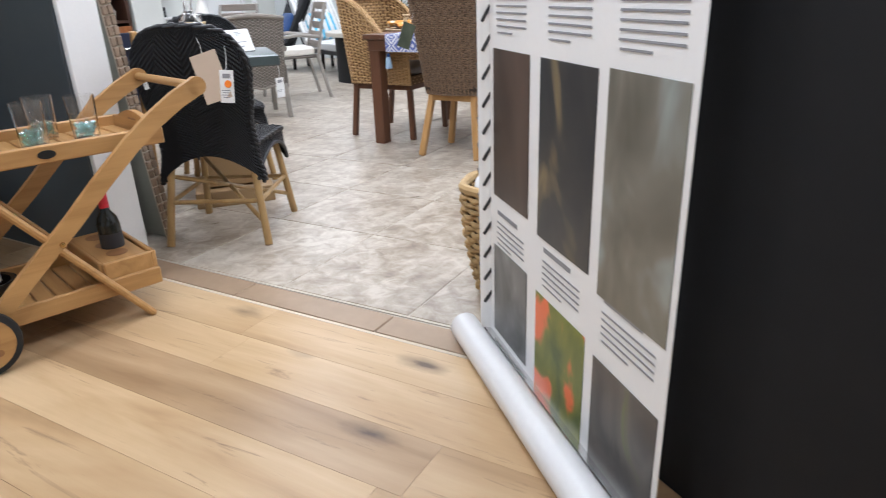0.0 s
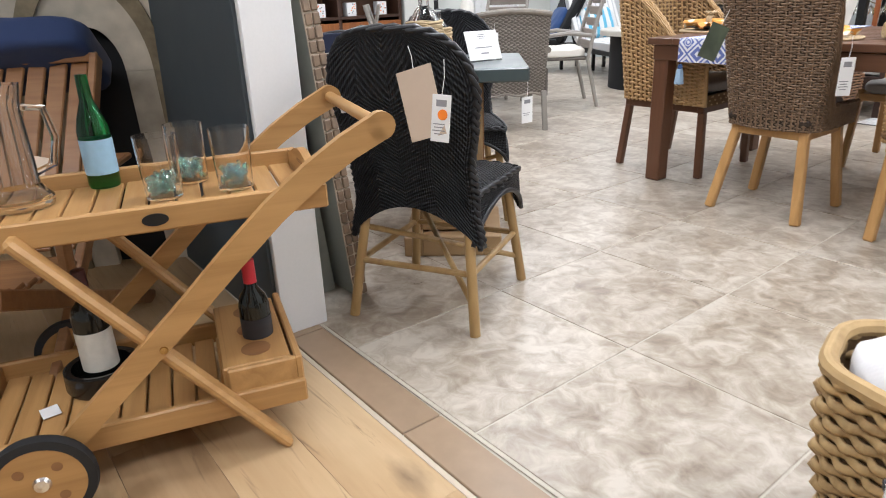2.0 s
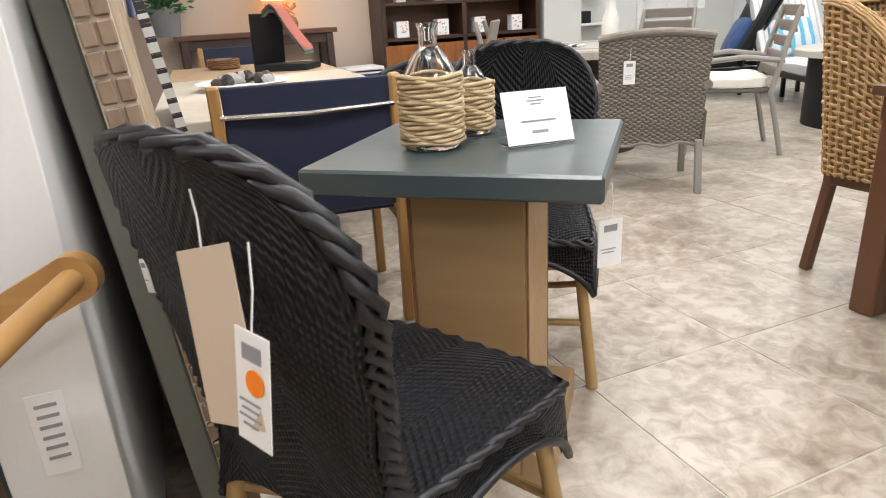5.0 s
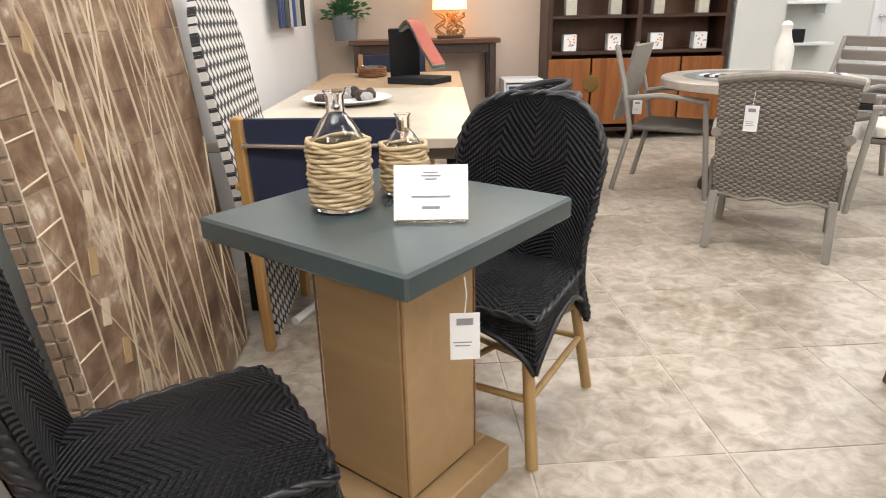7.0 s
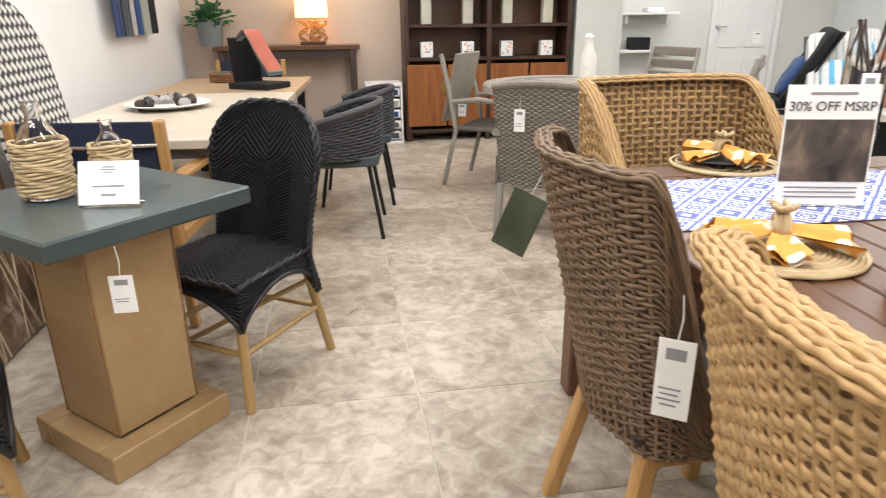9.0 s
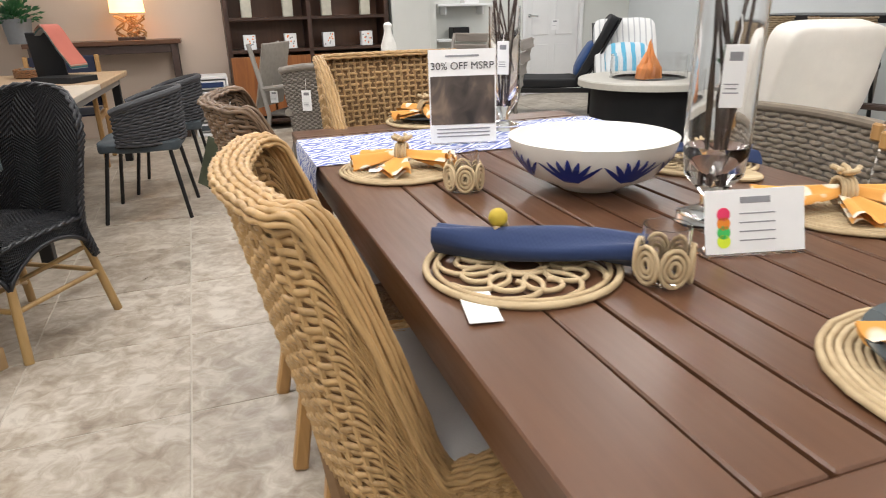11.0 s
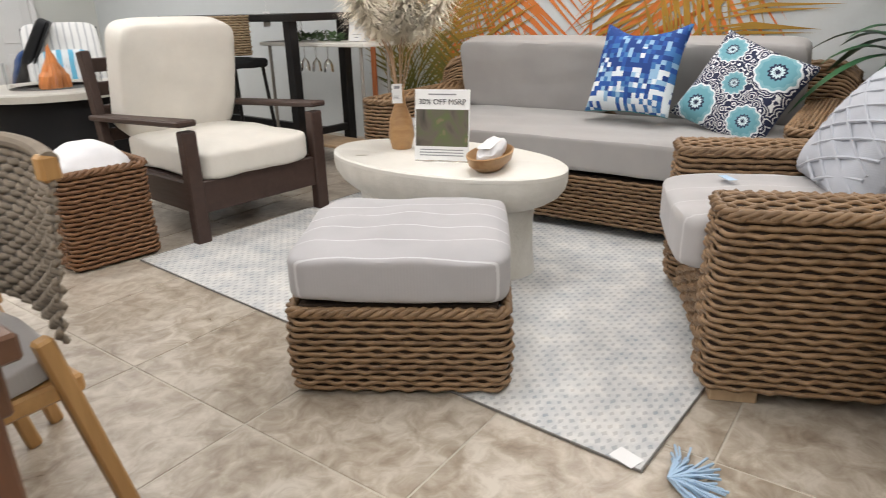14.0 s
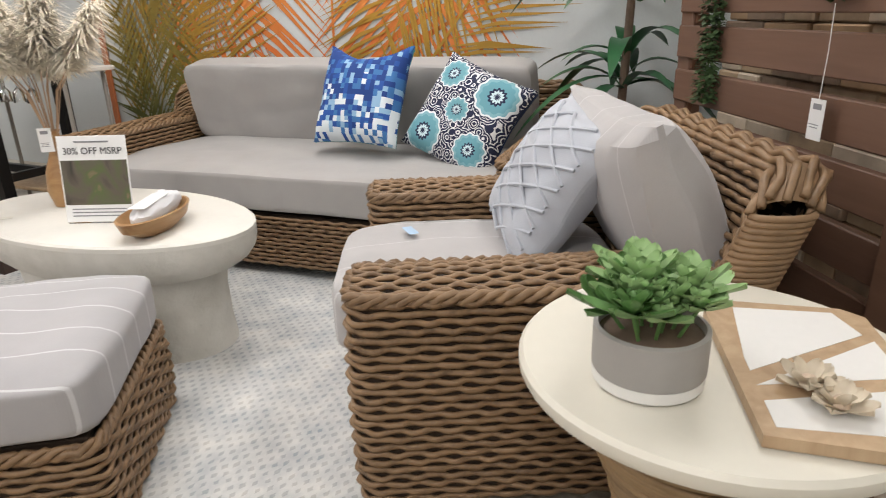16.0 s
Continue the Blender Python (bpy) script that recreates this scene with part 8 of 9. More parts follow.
for i in range(260):
    g, el = rnd.uniform(0, 6.28), rnd.uniform(0.0, 1.5)
    d = Vector((math.cos(g) * math.cos(el), math.sin(g) * math.cos(el), math.sin(el)))
    c = Vector((0, 0, 0.2)) + d * rnd.uniform(0.03, 0.19)
    s = d.orthogonal().normalized() * 0.016
    t = d * rnd.uniform(0.05, 0.09) + Vector((0, 0, -0.02))
    fo.add([c, c + t * 0.5 - s, c + t, c + t * 0.5 + s], [(0, 1, 2, 3)])
part("foliage", fo, LEAF_DARK, pn, sharp=179)
art = thing("wall_art", back_pose(ls - 0.1, 0.012, 1.46), "wide muted canvas hung above the console", "picture")
part("canvas", Shape().box((1.5, 0.03, 0.7), pose(0, 0.0, 0.36), 0.004), blurred_photo("muted_art", [(0.3, (0.25, 0.2, 0.2)), (0.7, (0.45, 0.4, 0.4))]), art)
dr = thing("plastic_drawers", back_pose((Vector((-3.52, 8.94, 0)) - BACK).dot(U), 0.30), "white plastic drawer tower filled with fabric samples", "drawers")
part("housing", Shape().box((0.36, 0.34, 0.03), pose(0, 0, 0.575), 0.005).box((0.36, 0.34, 0.03), pose(0, 0, 0.015), 0.005).box((0.02, 0.34, 0.57), pose(-0.17, 0, 0.295), 0.004).box((0.02, 0.34, 0.57), pose(0.17, 0, 0.295), 0.004), MATT_WHITE, dr)
for k in range(5):
    part("drawer", Shape().box((0.31, 0.30, 0.082), pose(0, -0.01, 0.085 + 0.105 * k), 0.006), MATT_WHITE, dr)
    part("sample", Shape().box((0.27, 0.012, 0.05), pose(0, -0.165, 0.085 + 0.105 * k), 0.004), (SLATE_WALL, DARK_PLATE, BLUE_CUSHION, SAGE, NAVY_CLOTH)[k], dr)

# hanging fabric samples on the partition
for k in range(6):
    mt = (NAVY_CLOTH, SLATE_WALL, GREY_CUSHION, BLUE_CUSHION, SAGE, BLACK_PANEL)[k]
    m_ = against(3.2 + 0.17 * k, 0.05, 1.72)
    solo("fabric_sample", Shape().grid(lambda u, v, k=k: Vector(((u - 0.5) * 0.15, 0.03 + 0.012 * math.sin(u * 9 + k), -0.62 * v)), 10, 6).grid(lambda u, v, k=k: Vector(((u - 0.5) * 0.15, 0.024 + 0.012 * math.sin(u * 9 + k), -0.62 * v)), 10, 6), mt, m_, "hanging fabric sample on the white wall", "fabric", "fabric samples", sharp=179)
rl = thing("hanging_rail", against(3.62, 0.07, 1.73), "black rail holding fabric samples", "rail")
part("rod", Shape().tube([(-0.55, 0, 0), (0.55, 0, 0)], 0.01, 8), BLACK_METAL, rl)
for s in (-1, 1):
    part("bracket", Shape().tube([(s * 0.5, 0, 0), (s * 0.5, -0.07, 0)], 0.008, 8), BLACK_METAL, rl)

# light stone dining table with navy chairs
MT = pose(-2.72, 6.50, 0, 0, 0, 133.5)
mt_ = thing("stone_table", MT, "pale stone-topped table with a teak leaf", "table")
part("top_stone", Shape().box((1.75, 1.0, 0.04), pose(-0.575, 0, 0.72), 0.004), plain("pale_travertine", (0.56, 0.50, 0.41), 0.35, vary=0.18, grain=14), mt_)
part("top_leaf", Shape().box((1.14, 1.0, 0.04), pose(0.875, 0, 0.72), 0.004), PALE_WOOD, mt_, "pale teak leaf")
part("apron", Shape().box((2.7, 0.9, 0.06), pose(0, 0, 0.67), 0.003), GREY_METAL, mt_)
for sx in (-1.3, 1.3):
    for sy in (-1, 1):
        part("leg", Shape().box((0.06, 0.06, 0.69), pose(sx, sy * 0.42, 0.345), 0.004), BLACK_METAL, mt_)


def on_mt(x, y, z=0.0, rz=0.0):
    return MT @ pose(x, y, 0.7405 + z, 0, 0, rz)


cn = thing("swatch_stand", on_mt(0.59, -0.22, 0, -120), "black angled stand draped with colourful fabric swatches", "stand")
part("base", Shape().box((0.34, 0.26, 0.04), pose(0, 0, 0.02), 0.004), BLACK_PANEL, cn)
part("arm", Shape().bar((-0.15, 0.06, 0.03), (-0.10, -0.02, 0.34), 0.20, 0.02), BLACK_PANEL, cn)
for k, c in enumerate(((0.45, 0.12, 0.08), (0.50, 0.42, 0.32), (0.42, 0.20, 0.12), (0.05, 0.20, 0.20), (0.03, 0.11, 0.12), (0.30, 0.30, 0.28))):
    part("swatch", Shape().grid(lambda u, v, k=k: Vector((-0.10 + 0.25 * v, -0.08 + 0.16 * u, 0.345 - 0.006 * k + 0.05 * math.sin(math.pi * min(1.0, v * 1.6) * 0.9) - 0.33 * max(0, v - 0.25) ** 1.1 + 0.004)), 4, 12), fabric("swatch_cloth", c), cn, sharp=179)
tyb = thing("sample_basket", on_mt(1.15, 0.15, 0, 10), "shallow brown basket of samples on the stone table", "basket")
part("woven_rim", Shape().weave(lambda a, h: Vector((0.15 * math.cos(2 * math.pi * a), 0.10 * math.sin(2 * math.pi * a), 0.005 + 0.06 * h)), 0.8, 0.06, 0.012, 0.03, 0.006, 0.004, closed=True), strand("tray_rattan", (0.28, 0.13, 0.05), (0.14, 0.06, 0.02)), tyb, sharp=179)
part("bottom", Shape().lathe([(0, 0.004), (0.15, 0.004)], 32, Matrix(), 1.0, 0.66), KUBU_DARK, tyb)
part("samples", Shape().box((0.2, 0.1, 0.03), pose(0, 0, 0.05), 0.004), DARK_PLATE, tyb)
solo("shell_dish", Shape().lathe([(0, 0.006), (0.17, 0.01), (0.23, 0.03), (0.225, 0.034), (0.16, 0.018), (0, 0.014)], 40), BONE, on_mt(-0.40, 0.12), "white shallow dish on the stone table", "dish")
rnd = random.Random(6)
for k in range(12):
    g, rr = rnd.uniform(0, 6.28), 0.13 * math.sqrt(rnd.random())
    solo("pine_cone", Shape().lathe([(0, 0), (0.03, 0.01), (0.034, 0.03), (0.02, 0.055), (0, 0.065)], 12), (UMBER, GREY_CUSHION, BLACK_STONE)[k % 3], on_mt(-0.40 + rr * math.cos(g), 0.12 + rr * math.sin(g), 0.016) @ pose(0, 0, 0, rnd.uniform(0, 70), 0, rnd.uniform(0, 360)), "small dark dried pod in a white dish", "pod", "dried pods")
tbc = thing("tub_chair", MT @ pose(-0.15, 0.80, 0, 0, 0, 180), "rounded white upholstered tub chair at the stone table", "chair")
part("backrest", Shape().cushion((0.62, 0.60, 0.16), pose(0, -0.22, 0.70, 84, 0, 0), 4, 0.2, 14), WHITE_CUSHION, tbc)
part("seat", Shape().cushion((0.58, 0.56, 0.2), pose(0, 0.02, 0.40), 5, 0.1, 12), WHITE_CUSHION, tbc)
for sx in (-1, 1):
    for sy in (-1, 1):
        part("leg", Shape().tube([(sx * 0.2, sy * 0.2, 0.32), (sx * 0.24, sy * 0.24, 0.0)], 0.014, 8), BLACK_METAL, tbc)


def sling_chair(m, label):
    sl = thing("sling_chair", m, label, "chair", "navy sling chairs")
    for s in (-1, 1):
        part("back_post", Shape().bar((s * 0.27, -0.26, 0.0), (s * 0.27, -0.32, 0.87), 0.035, 0.045, 0.006, up=(0, 1, 0)), TEAK_Z, sl)
        part("front_leg", Shape().bar((s * 0.27, 0.24, 0.0), (s * 0.27, 0.24, 0.62), 0.035, 0.045, 0.006, up=(0, 1, 0)), TEAK_Z, sl)
        part("armrest", Shape().box((0.06, 0.60, 0.028), pose(s * 0.28, -0.01, 0.635), 0.008), TEAK_Y, sl)
        part("side_rail", Shape().box((0.03, 0.5, 0.05), pose(s * 0.27, 0, 0.40), 0.005), TEAK_Y, sl)
    part("back_sling", Shape().box((0.50, 0.012, 0.42), pose(0, -0.305, 0.655, 4), 0.004), NAVY_SLING, sl)
    part("seat_sling", Shape().box((0.50, 0.50, 0.014), pose(0, -0.01, 0.43), 0.004), NAVY_SLING, sl)
    part("spreader", Shape().tube([(-0.26, -0.33, 0.78), (0, -0.345, 0.775), (0.26, -0.33, 0.78)], 0.009, 8), CHROME, sl, "bright metal spreader bar")
    return sl


sling_chair(pose(-1.74, 5.47, 0, 0, 0, 40), "teak chair with navy sling seat and back")
sling_chair(pose(-3.62, 7.45, 0, 0, 0, 227), "teak chair with navy sling on the table's far side")
for k, (x, y, rz) in enumerate(((-1.84, 6.76, 62), (-2.26, 7.32, 62))):
    rp = thing("charcoal_rope_chair", pose(x, y, 0, 0, 0, rz + 70), "charcoal rope tub chair with black metal legs", "chair", "charcoal chairs")

    def tub(a, h):
        g = radians(-25 + 230 * a) + math.pi
        return Vector((0.27 * math.cos(g), 0.25 * math.sin(g) * -1 * -1, 0.46 + (0.30 - 0.10 * abs(2 * a - 1) ** 2) * h))
    part("rope_shell", Shape().weave(tub, 1.0, 0.3, 0.02, 0.04, 0.009, 0.005), CHAR_ROPE, rp, sharp=179)
    part("shell_lining", Shape().grid(lambda u, v: tub(u, v) * 0.985, 30, 4), BLACK_PANEL, rp)
    part("top_rail", Shape().tube([tub(i / 24, 1.0) for i in range(25)], 0.02, 8), CHAR_ROPE, rp)
    part("seat", Shape().cushion((0.46, 0.46, 0.07), pose(0, 0, 0.45)), SLATE_WALL, rp)
    for sx in (-1, 1):
        for sy in (-1, 1):
            part("leg", Shape().tube([(sx * 0.19, sy * 0.17, 0.45), (sx * 0.24, sy * 0.24, 0.0)], 0.012, 8), BLACK_METAL, rp)

# round stone table with grey wicker chairs
RT = pose(-1.31, 8.53, 0, 0, 0, 0)
rt = thing("round_stone_table", RT, "round mosaic stone table on a dark drum base", "table")
part("rim", Shape().lathe([(0.47, 0.745), (0.60, 0.745), (0.61, 0.735), (0.61, 0.69), (0.59, 0.685), (0, 0.685)], 64), ROUND_STONE, rt)
part("ring", Shape().lathe([(0.36, 0.7455), (0.47, 0.7455)][::-1], 64), SLATE_RING, rt, "grey slate ring")
part("centre", Shape().lathe([(0.36, 0.745), (0, 0.745)], 64), ROUND_STONE, rt)
part("base", Shape().lathe([(0.16, 0.69), (0.14, 0.3), (0.3, 0.03), (0.3, 0.0), (0, 0.0)], 40), UMBER, rt)
wb_ = solo("white_bottle", Shape().lathe([(0, 0), (0.05, 0), (0.062, 0.05), (0.062, 0.16), (0.035, 0.24), (0.03, 0.27), (0.036, 0.31), (0.02, 0.33), (0, 0.335)], 28), BONE, RT @ pose(0.06, 0.20, 0.746), "white ceramic bottle on the round stone table", "bottle")
for sx, sy, rz in ((-0.18, -0.18, 0), (0.32, 0.22, 20)):
    nk = thing("striped_napkin", RT @ pose(sx, sy, 0.748, 0, 0, rz), "black and white striped folded napkin", "napkin", "striped napkins")
    for k in range(7):
        part("stripe", Shape().box((0.034, 0.12, 0.014), pose(-0.105 + 0.035 * k, 0, 0.007), 0.003), INK if k % 2 else CARD, nk)


def wicker_side(m, label, solid=True):
    wk = thing("grey_wicker_chair", m, label, "chair", "grey wicker chairs")

    def bkk(a, h):
        x = -0.29 + 0.58 * a
        return Vector((x * (0.93 + 0.07 * h), -0.26 + 0.03 * (2 * a - 1) ** 2 - 0.10 * h, 0.28 + 0.60 * h - 0.03 * (2 * a - 1) ** 2 * h))
    woven("woven_back", wk, bkk, 0.58, 0.60, 0.0125, 0.022, 0.006, 0.003, GREY_WICKER, GREY_CORE, inset=-0.003, cells=(16, 8))
    part("top_roll", Shape().tube([bkk(i / 16, 1.0) for i in range(17)], 0.02, 10), GREY_WICKER, wk)
    part("hem", Shape().tube([bkk(i / 16, 0.0) + Vector((0, 0, 0.01 * math.sin(i * 1.1))) for i in range(17)], 0.010, 8), GREY_WICKER, wk)
    for s in (-1, 1):
        part("arm", Shape().tube([(s * 0.28, -0.30, 0.60), (s * 0.31, 0.0, 0.61), (s * 0.30, 0.25, 0.58), (s * 0.29, 0.28, 0.45)], 0.024, 10), GREY_WICKER, wk)
        part("side_panel", Shape().box((0.02, 0.5, 0.2), pose(s * 0.285, 0.0, 0.36), 0.004), GREY_CORE, wk)
        for sy in (-1, 1):
            part("leg", Shape().bar((s * 0.265, sy * 0.24, 0.30), (s * 0.275, sy * 0.27, 0.0), 0.038, 0.038, 0.005, up=(0, 1, 0)), GREY_METAL, wk)
    part("seat", Shape().cushion((0.54, 0.5, 0.08), pose(0, 0.0, 0.44)), GREY_CUSHION, wk)
    return wk


GC = pose(-0.832, 7.544, 0, 0, 0, 14)
wicker_side(GC, "grey wicker armchair with its back to the aisle")
paper_tag("price_tag", GC @ pose(-0.13, -0.345, 0.74, 0, 0, 0), 0.06, 0.12, "white price tag on the grey wicker chair", cord=0.12, lines=3)


def metal_chair(m, label, slats=False, cushion=None):
    mc = thing("patio_chair", m, label, "chair", "metal patio chairs")
    for s in (-1, 1):
        part("back_leg", Shape().tube([(s * 0.25, -0.34, 0.0), (s * 0.25, -0.24, 0.42), (s * 0.235, -0.30, 0.70), (s * 0.22, -0.37, 0.95)], 0.018, 8), GREY_METAL, mc)
        part("front_leg", Shape().tube([(s * 0.26, 0.28, 0.0), (s * 0.25, 0.24, 0.42), (s * 0.26, 0.22, 0.62)], 0.018, 8), GREY_METAL, mc)
        part("arm", Shape().tube([(s * 0.235, -0.28, 0.62), (s * 0.28, -0.05, 0.65), (s * 0.26, 0.24, 0.62)], 0.018, 8), GREY_METAL, mc)
    if slats:
        for k in range(5):
            part("back_slat", Shape().box((0.44, 0.015, 0.075), pose(0, -0.275 - 0.025 * k, 0.54 + 0.095 * k, -12), 0.005), GREY_TEAK, mc)
    else:
        part("back_panel", Shape().box((0.43, 0.018, 0.50), pose(0, -0.31, 0.71, -13), 0.006), GREY_WICKER, mc)
    part("seat", Shape().box((0.47, 0.47, 0.03), pose(0, -0.01, 0.43), 0.008), GREY_CORE, mc)
    if cushion:
        part("seat_cushion", Shape().cushion((0.47, 0.46, 0.08), pose(0, 0, 0.48)), cushion, mc)
    return mc


metal_chair(pose(-1.72, 8.27, 0, 0, 0, -78), "grey-brown patio chair with mesh back at the round table")
metal_chair(pose(-1.05, 9.28, 0, 0, 0, 160), "grey slatted patio chair behind the round table", slats=True)
metal_chair(pose(-0.42, 8.62, 0, 0, 0, 100), "grey slat-back patio chair with white seat cushion", slats=True, cushion=WHITE_CUSHION)
paper_tag("price_tag", pose(-1.90, 8.05, 0.60, 0, 0, 30), 0.06, 0.09, "white price tag hanging on a patio chair", cord=0.06, lines=2)

# striped daybed, black chaise, fire table
def chaise(m, label, frame_mat, cover, back_ang=55, pillow=None):
    cs = thing("chaise_lounge", m, label, "chaise", "chaise lounges")
    for s in (-1, 1):
        part("side_rail", Shape().box((0.04, 1.75, 0.05), pose(s * 0.31, 0, 0.30), 0.005), frame_mat, cs)
        for y in (-0.75, 0.75):
            part("leg", Shape().box((0.04, 0.04, 0.30), pose(s * 0.31, y, 0.15), 0.004), frame_mat, cs)
    part("bed", Shape().cushion((0.64, 1.20, 0.10), pose(0, 0.30, 0.37), 10, 0.04), cover, cs)
    part("backrest", Shape().cushion((0.64, 0.78, 0.09), pose(0, -0.30, 0.35, 0, 0, 0) @ pose(0, 0, 0, -back_ang, 0, 0) @ pose(0, -0.38, 0.04), 10, 0.04), cover, cs)
    part("back_frame", Shape().box((0.66, 0.80, 0.02), pose(0, -0.30, 0.35, 0, 0, 0) @ pose(0, 0, 0, -back_ang, 0, 0) @ pose(0, -0.38, -0.02), 0.004), frame_mat, cs)
    if pillow:
        part("pillow", Shape().cushion((0.44, 0.40, 0.14), pose(0, -0.36, 0.60, 0, 0, 0) @ pose(0, 0, 0, -back_ang, 0, 0), 5, 0.2), pillow, cs)
    return cs


chaise(pose(-0.72, 11.35, 0, 0, 0, 108), "black chaise lounge with raised back and blue cushion", BLACK_METAL, BLACK_PANEL, 62, BLUE_CUSHION)
paper_tag("price_tag", pose(-0.78, 11.55, 1.02, 0, 0, 30), 0.08, 0.11, "white price tag on the black chaise", lines=1)
chaise(pose(0.25, 10.9, 0, 0, 0, -158), "striped white chaise lounge with aqua striped pillow", BLACK_METAL, DAY_STRIPE, 55, AQUA_STRIPE)
ft = thing("fire_table", pose(0.62, 9.75, 0), "round pale stone fire table on a dark base", "table")
part("top", Shape().lathe([(0.30, 0.60), (0.56, 0.60), (0.57, 0.59), (0.57, 0.545), (0, 0.545)], 56), plain("pale_ring_stone", (0.50, 0.48, 0.43), 0.5, vary=0.1), ft)
part("burner", Shape().lathe([(0.30, 0.598), (0.30, 0.58), (0, 0.58)], 40), BLACK_METAL, ft)
part("base", Shape().lathe([(0.46, 0.545), (0.46, 0.0), (0, 0)], 48), BLACK_PANEL, ft)
part("wind_guard", Shape().lathe([(0.31, 0.60), (0.31, 0.78), (0.307, 0.78), (0.307, 0.60)], 40), CLEAR, ft, "clear glass wind guard")
orn = thing("orange_ornament", pose(0.62, 9.75, 0), "orange and white flame-like napkin on the fire table", "ornament")
rnd = random.Random(3)
for k in range(26):
    g, rr = rnd.uniform(0, 6.28), 0.1 * math.sqrt(rnd.random())
    hh = 0.30 * (1 - rr / 0.13) + 0.05
    part("fold", Shape().tube([(rr * math.cos(g), rr * math.sin(g), 0.59), (rr * 0.9 * math.cos(g + 0.2), rr * 0.9 * math.sin(g + 0.2), 0.59 + hh * 0.6), (rr * 0.5 * math.cos(g), rr * 0.5 * math.sin(g), 0.59 + hh)], [0.02, 0.022, 0.003], 6), FLAME_GLASS, orn)
solo("small_planter", Shape().lathe([(0, 0), (0.08, 0), (0.1, 0.14), (0.09, 0.14), (0, 0.12)], 20), BONE, pose(1.15, 10.55, 0.60), "small white pot near the fire table", "pot")
stl = thing("side_stool", pose(1.15, 10.55, 0), "grey round stool carrying a potted plant", "stool")
part("seat", Shape().lathe([(0, 0.595), (0.18, 0.595), (0.18, 0.56), (0, 0.56)], 24), GREY_METAL, stl)
part("column", Shape().lathe([(0.05, 0.56), (0.05, 0.02), (0.16, 0.0), (0, 0)], 20), GREY_METAL, stl)
fz = Shape()
for i in range(120):
    g, el = rnd.uniform(0, 6.28), rnd.uniform(0.3, 1.5)
    d = Vector((math.cos(g) * math.cos(el), math.sin(g) * math.cos(el), math.sin(el)))
    c = Vector((0, 0, 0.13))
    t = d * rnd.uniform(0.12, 0.26)
    s = d.orthogonal().normalized() * 0.012
    fz.add([c, c + t * 0.5 - s, c + t, c + t * 0.5 + s], [(0, 1, 2, 3)])
solo("leafy_plant", fz, LEAF_DARK, pose(1.15, 10.55, 0.60), "dark green leafy plant in a white pot", "plant", sharp=179)

# black bar table with woven stools
TAN_WICKER = strand("tan_wicker", (0.30, 0.22, 0.13), (0.15, 0.10, 0.055))
BT = pose(2.05, 9.95, 0, 0, 0, -46)
bt_ = thing("bar_table", BT, "black bar-height table behind the club chair", "table")
part("top", Shape().box((1.7, 0.6, 0.05), pose(0, 0, 1.04), 0.004), BLACK_METAL, bt_)
for sx in (-0.75, 0.75):
    for sy in (-0.24, 0.24):
        part("leg", Shape().box((0.07, 0.07, 1.02), pose(sx, sy, 0.51), 0.004), BLACK_METAL, bt_)
    part("foot_rail", Shape().box((0.04, 0.44, 0.05), pose(sx, 0, 0.25), 0.004), BLACK_METAL, bt_)
part("long_rail", Shape().box((1.46, 0.04, 0.05), pose(0, 0, 0.25), 0.004), BLACK_METAL, bt_)
for k, x in enumerate((-0.45, 0.25)):
    bs = thing("bar_stool", BT @ pose(x, -0.48, 0, 0, 0, 0), "black metal bar stool with tan woven back", "stool", "bar stools")

    def sb(a, h):
        g = math.pi * (1.0 + a)
        return Vector((0.24 * math.cos(g), 0.10 + 0.22 * math.sin(g) - 0.0, 0.80 + 0.26 * h))
    woven("woven_back", bs, sb, 0.75, 0.26, 0.016, 0.03, 0.007, 0.004, TAN_WICKER, HONEY_CORE, cells=(20, 4))
    part("seat", Shape().cushion((0.44, 0.42, 0.06), pose(0, 0.06, 0.74)), BLACK_PANEL, bs)
    for sx in (-1, 1):
        for sy in (-1, 1):
            part("leg", Shape().tube([(sx * 0.17, 0.06 + sy * 0.16, 0.73), (sx * 0.22, 0.06 + sy * 0.21, 0.0)], 0.013, 8), BLACK_METAL, bs)
    part("foot_ring", Shape().tube([(0.19, 0.25, 0.28), (-0.19, 0.25, 0.28), (-0.19, -0.13, 0.28), (0.19, -0.13, 0.28)], 0.009, 6, closed=True), BLACK_METAL, bs)
paper_tag("price_tag", pose(2.217, 9.50, 1.08, 0, 0, 20), 0.05, 0.10, "white price tag hanging at the bar table", lines=1, cord=0.2)

# wine rack table: slim pale table beside the mural
WT = pose(2.62, 9.42, 0, 0, 0, -44)
wt = thing("serving_table", WT, "slim white-topped serving table with hanging stemware", "table")
part("top", Shape().box((1.05, 0.34, 0.025), pose(0, 0, 0.86), 0.004), CEMENT_WHITE, wt)
for sx in (-0.46, 0.46):
    for sy in (-0.13, 0.13):
        part("leg", Shape().tube([(sx, sy, 0.85), (sx, sy, 0.0)], 0.012, 8), GREY_METAL, wt)
part("lower_shelf", Shape().box((0.98, 0.30, 0.02), pose(0, 0, 0.16), 0.003), PALE_WOOD, wt)
for k in range(3):
    part("hanging_glass", Shape().lathe([(0.03, 0.84), (0.004, 0.835), (0.004, 0.76), (0.03, 0.73), (0.036, 0.67), (0.034, 0.67), (0.02, 0.73)], 18, pose(-0.18 + 0.12 * k, -0.05, 0)), CLEAR, wt)
jr = thing("glass_cloche", WT @ pose(-0.34, 0, 0.8735), "clear glass jar with a wooden lid", "jar")
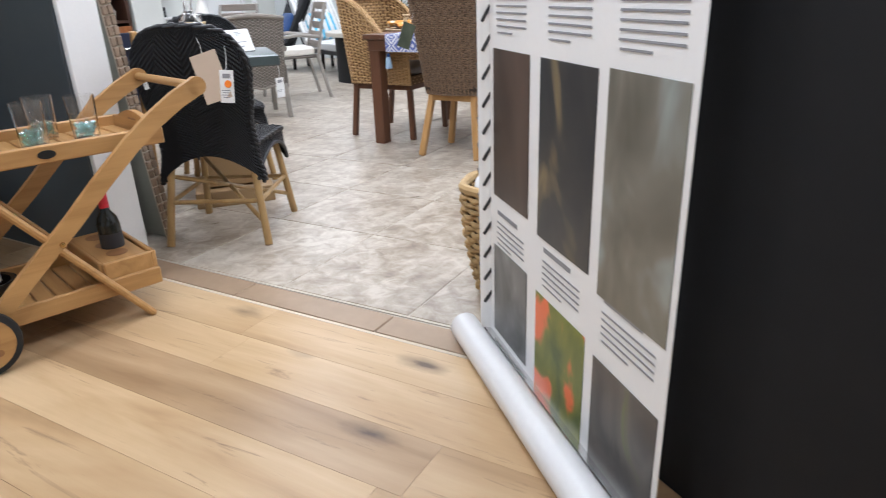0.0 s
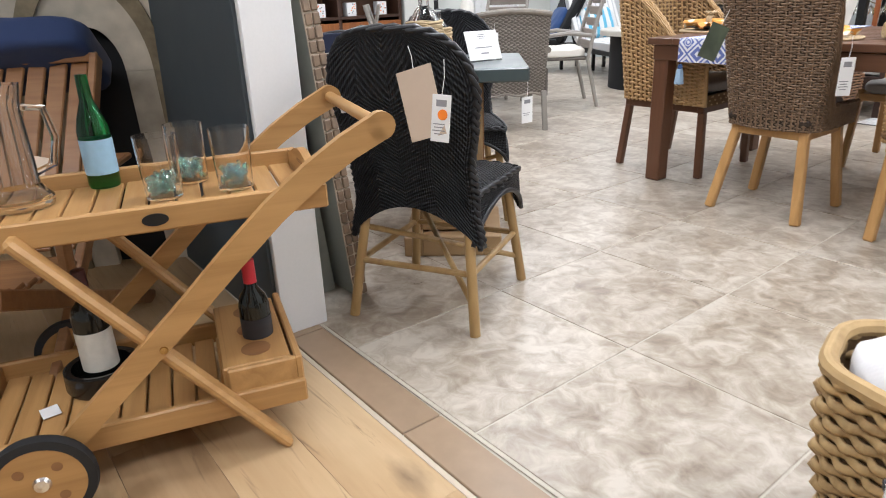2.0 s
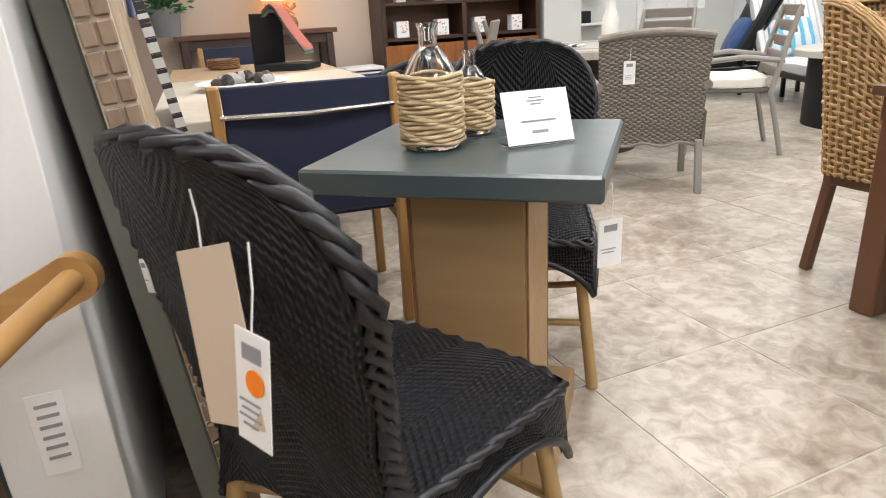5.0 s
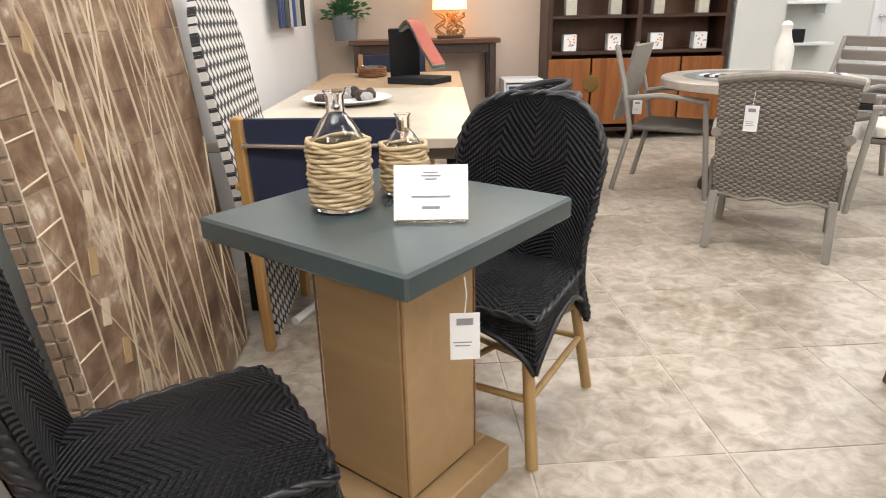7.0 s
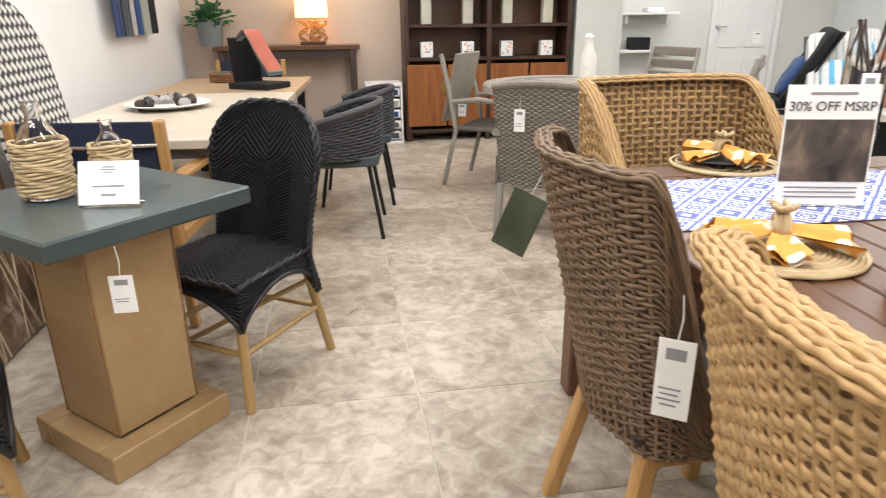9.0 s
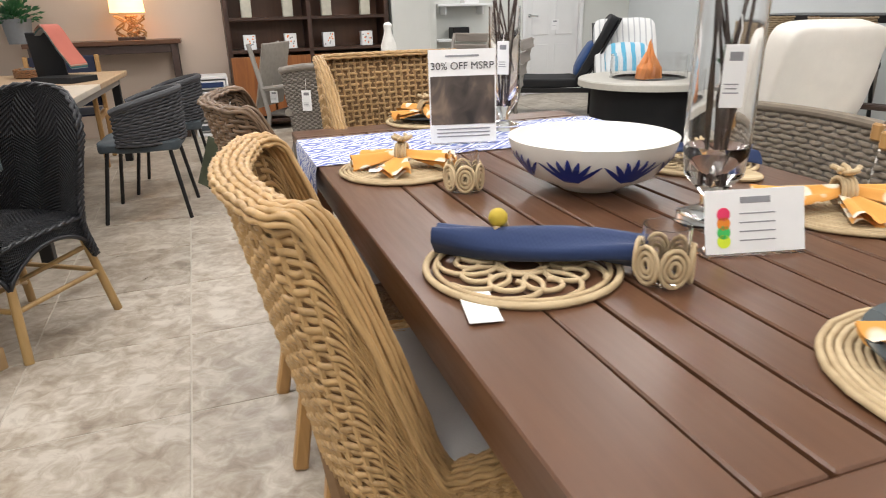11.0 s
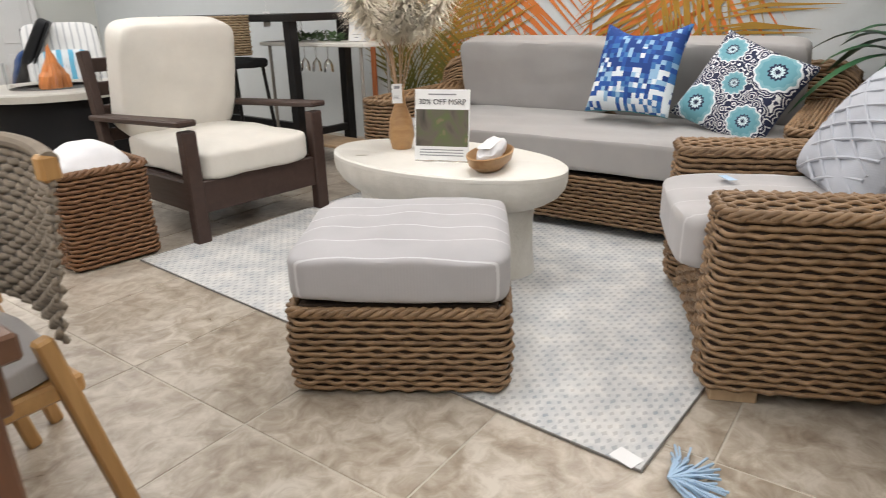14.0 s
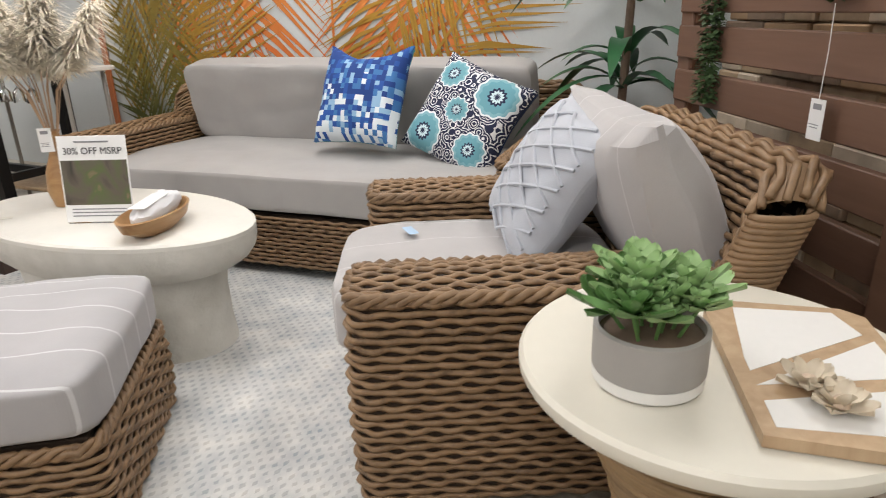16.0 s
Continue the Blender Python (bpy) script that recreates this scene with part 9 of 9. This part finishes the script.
part("glass_wall", Shape().lathe([(0, 0.002), (0.065, 0.002), (0.07, 0.02), (0.07, 0.14), (0.06, 0.155), (0.057, 0.15), (0.066, 0.135), (0.066, 0.02), (0, 0.01)], 28), CLEAR, jr)
part("lid", Shape().lathe([(0, 0.155), (0.064, 0.155), (0.064, 0.18), (0.01, 0.185), (0, 0.19)], 24), OLIVE_WOOD, jr)
sign_stand(WT @ pose(0.30, 0, 0.8735), 0.15, 0.10, "small white sign on the serving table", tilt=10)
gf = Shape()
rnd = random.Random(44)
for i in range(200):
    c = Vector((rnd.uniform(-0.24, 0.2), rnd.uniform(-0.06, 0.06), rnd.uniform(0.005, 0.05)))
    g = rnd.uniform(0, 6.28)
    d = Vector((math.cos(g), math.sin(g), rnd.uniform(-0.1, 0.7))) * 0.05
    s = d.orthogonal().normalized() * 0.008
    gf.add([c, c + d * 0.5 - s, c + d, c + d * 0.5 + s], [(0, 1, 2, 3)])
solo("eucalyptus_garland", gf, IVY, WT @ pose(-0.05, 0, 0.874), "olive green garland lying on the serving table", "garland", sharp=179)

# ---- floor pieces, last ----
pk = Shape().box((1.0, 1.0, 0.016), pose(0, 0, -0.008), 0.0).mesh("plank", OAK_PLANK)
rnd = random.Random(77)
PWID = 0.19
for row in range(22):
    y = -0.008 - (row + 0.5) * PWID
    x = -4.2 + rnd.uniform(-0.9, 0)
    if row == 0:
        x = 0.24 - 1.5 * 3
    while x < 4.4:
        ln = 1.5 if row == 0 else rnd.choice((1.2, 1.5, 1.5))
        if -3.6 < x + ln / 2 < 3.2:
            ob = new("plank", pk)
            ob.parent = wood_floor
            ob.matrix_basis = Matrix.Translation((x + ln / 2, y, 0)) @ Matrix.Diagonal((ln - 0.0010, PWID - 0.0010, 1, 1))
        x += ln
bt2 = Shape().box((0.628, 0.118, 0.012), pose(0, 0, -0.006), 0.002).mesh("border_tile", BORDER_TILE)
for k in range(-6, 8):
    ob = new("border_tile", bt2)
    ob.parent = border
    ob.matrix_basis = pose(-0.317 + 0.633 * k, 0.072, 0)
TS = 0.56
tl = Shape().box((TS - 0.006, TS - 0.006, 0.012), pose(0, 0, -0.006), 0.0015).mesh("tile", TILE_STONE)
rest = Shape()
for i in range(-1, 23):
    for j in range(-14, 14):
        x, y = (i + 0.5) * TS, (j + 0.5) * TS
        w = TS
        if i == -1:
            continue
        wp = tfm @ Vector((x, y, 0))
        if not (-6.2 < wp.x < 7.5 and 0 < wp.y < 14.5):
            continue
        near = i < 11 and -7 <= j < 8 and wp.y < 9.2
        if near:
            ob = new("tile", tl)
            ob.parent = tile_floor
            ob.matrix_basis = pose(x, y, 0)
        else:
            rest.box((TS - 0.006, TS - 0.006, 0.012), pose(x, y, -0.006), 0.0015)
tr_ = Shape().box((0.606, TS - 0.006, 0.012), pose(0, 0, -0.006), 0.0015).mesh("tile", TILE_STONE)
for j in range(-12, 12):
    ob = new("tile", tr_)
    ob.parent = tile_floor
    ob.matrix_basis = pose(-0.306, (j + 0.5) * TS, 0)
ro = part("far_tiles", rest, TILE_STONE, tile_floor)
ro["kind"] = "stuff"
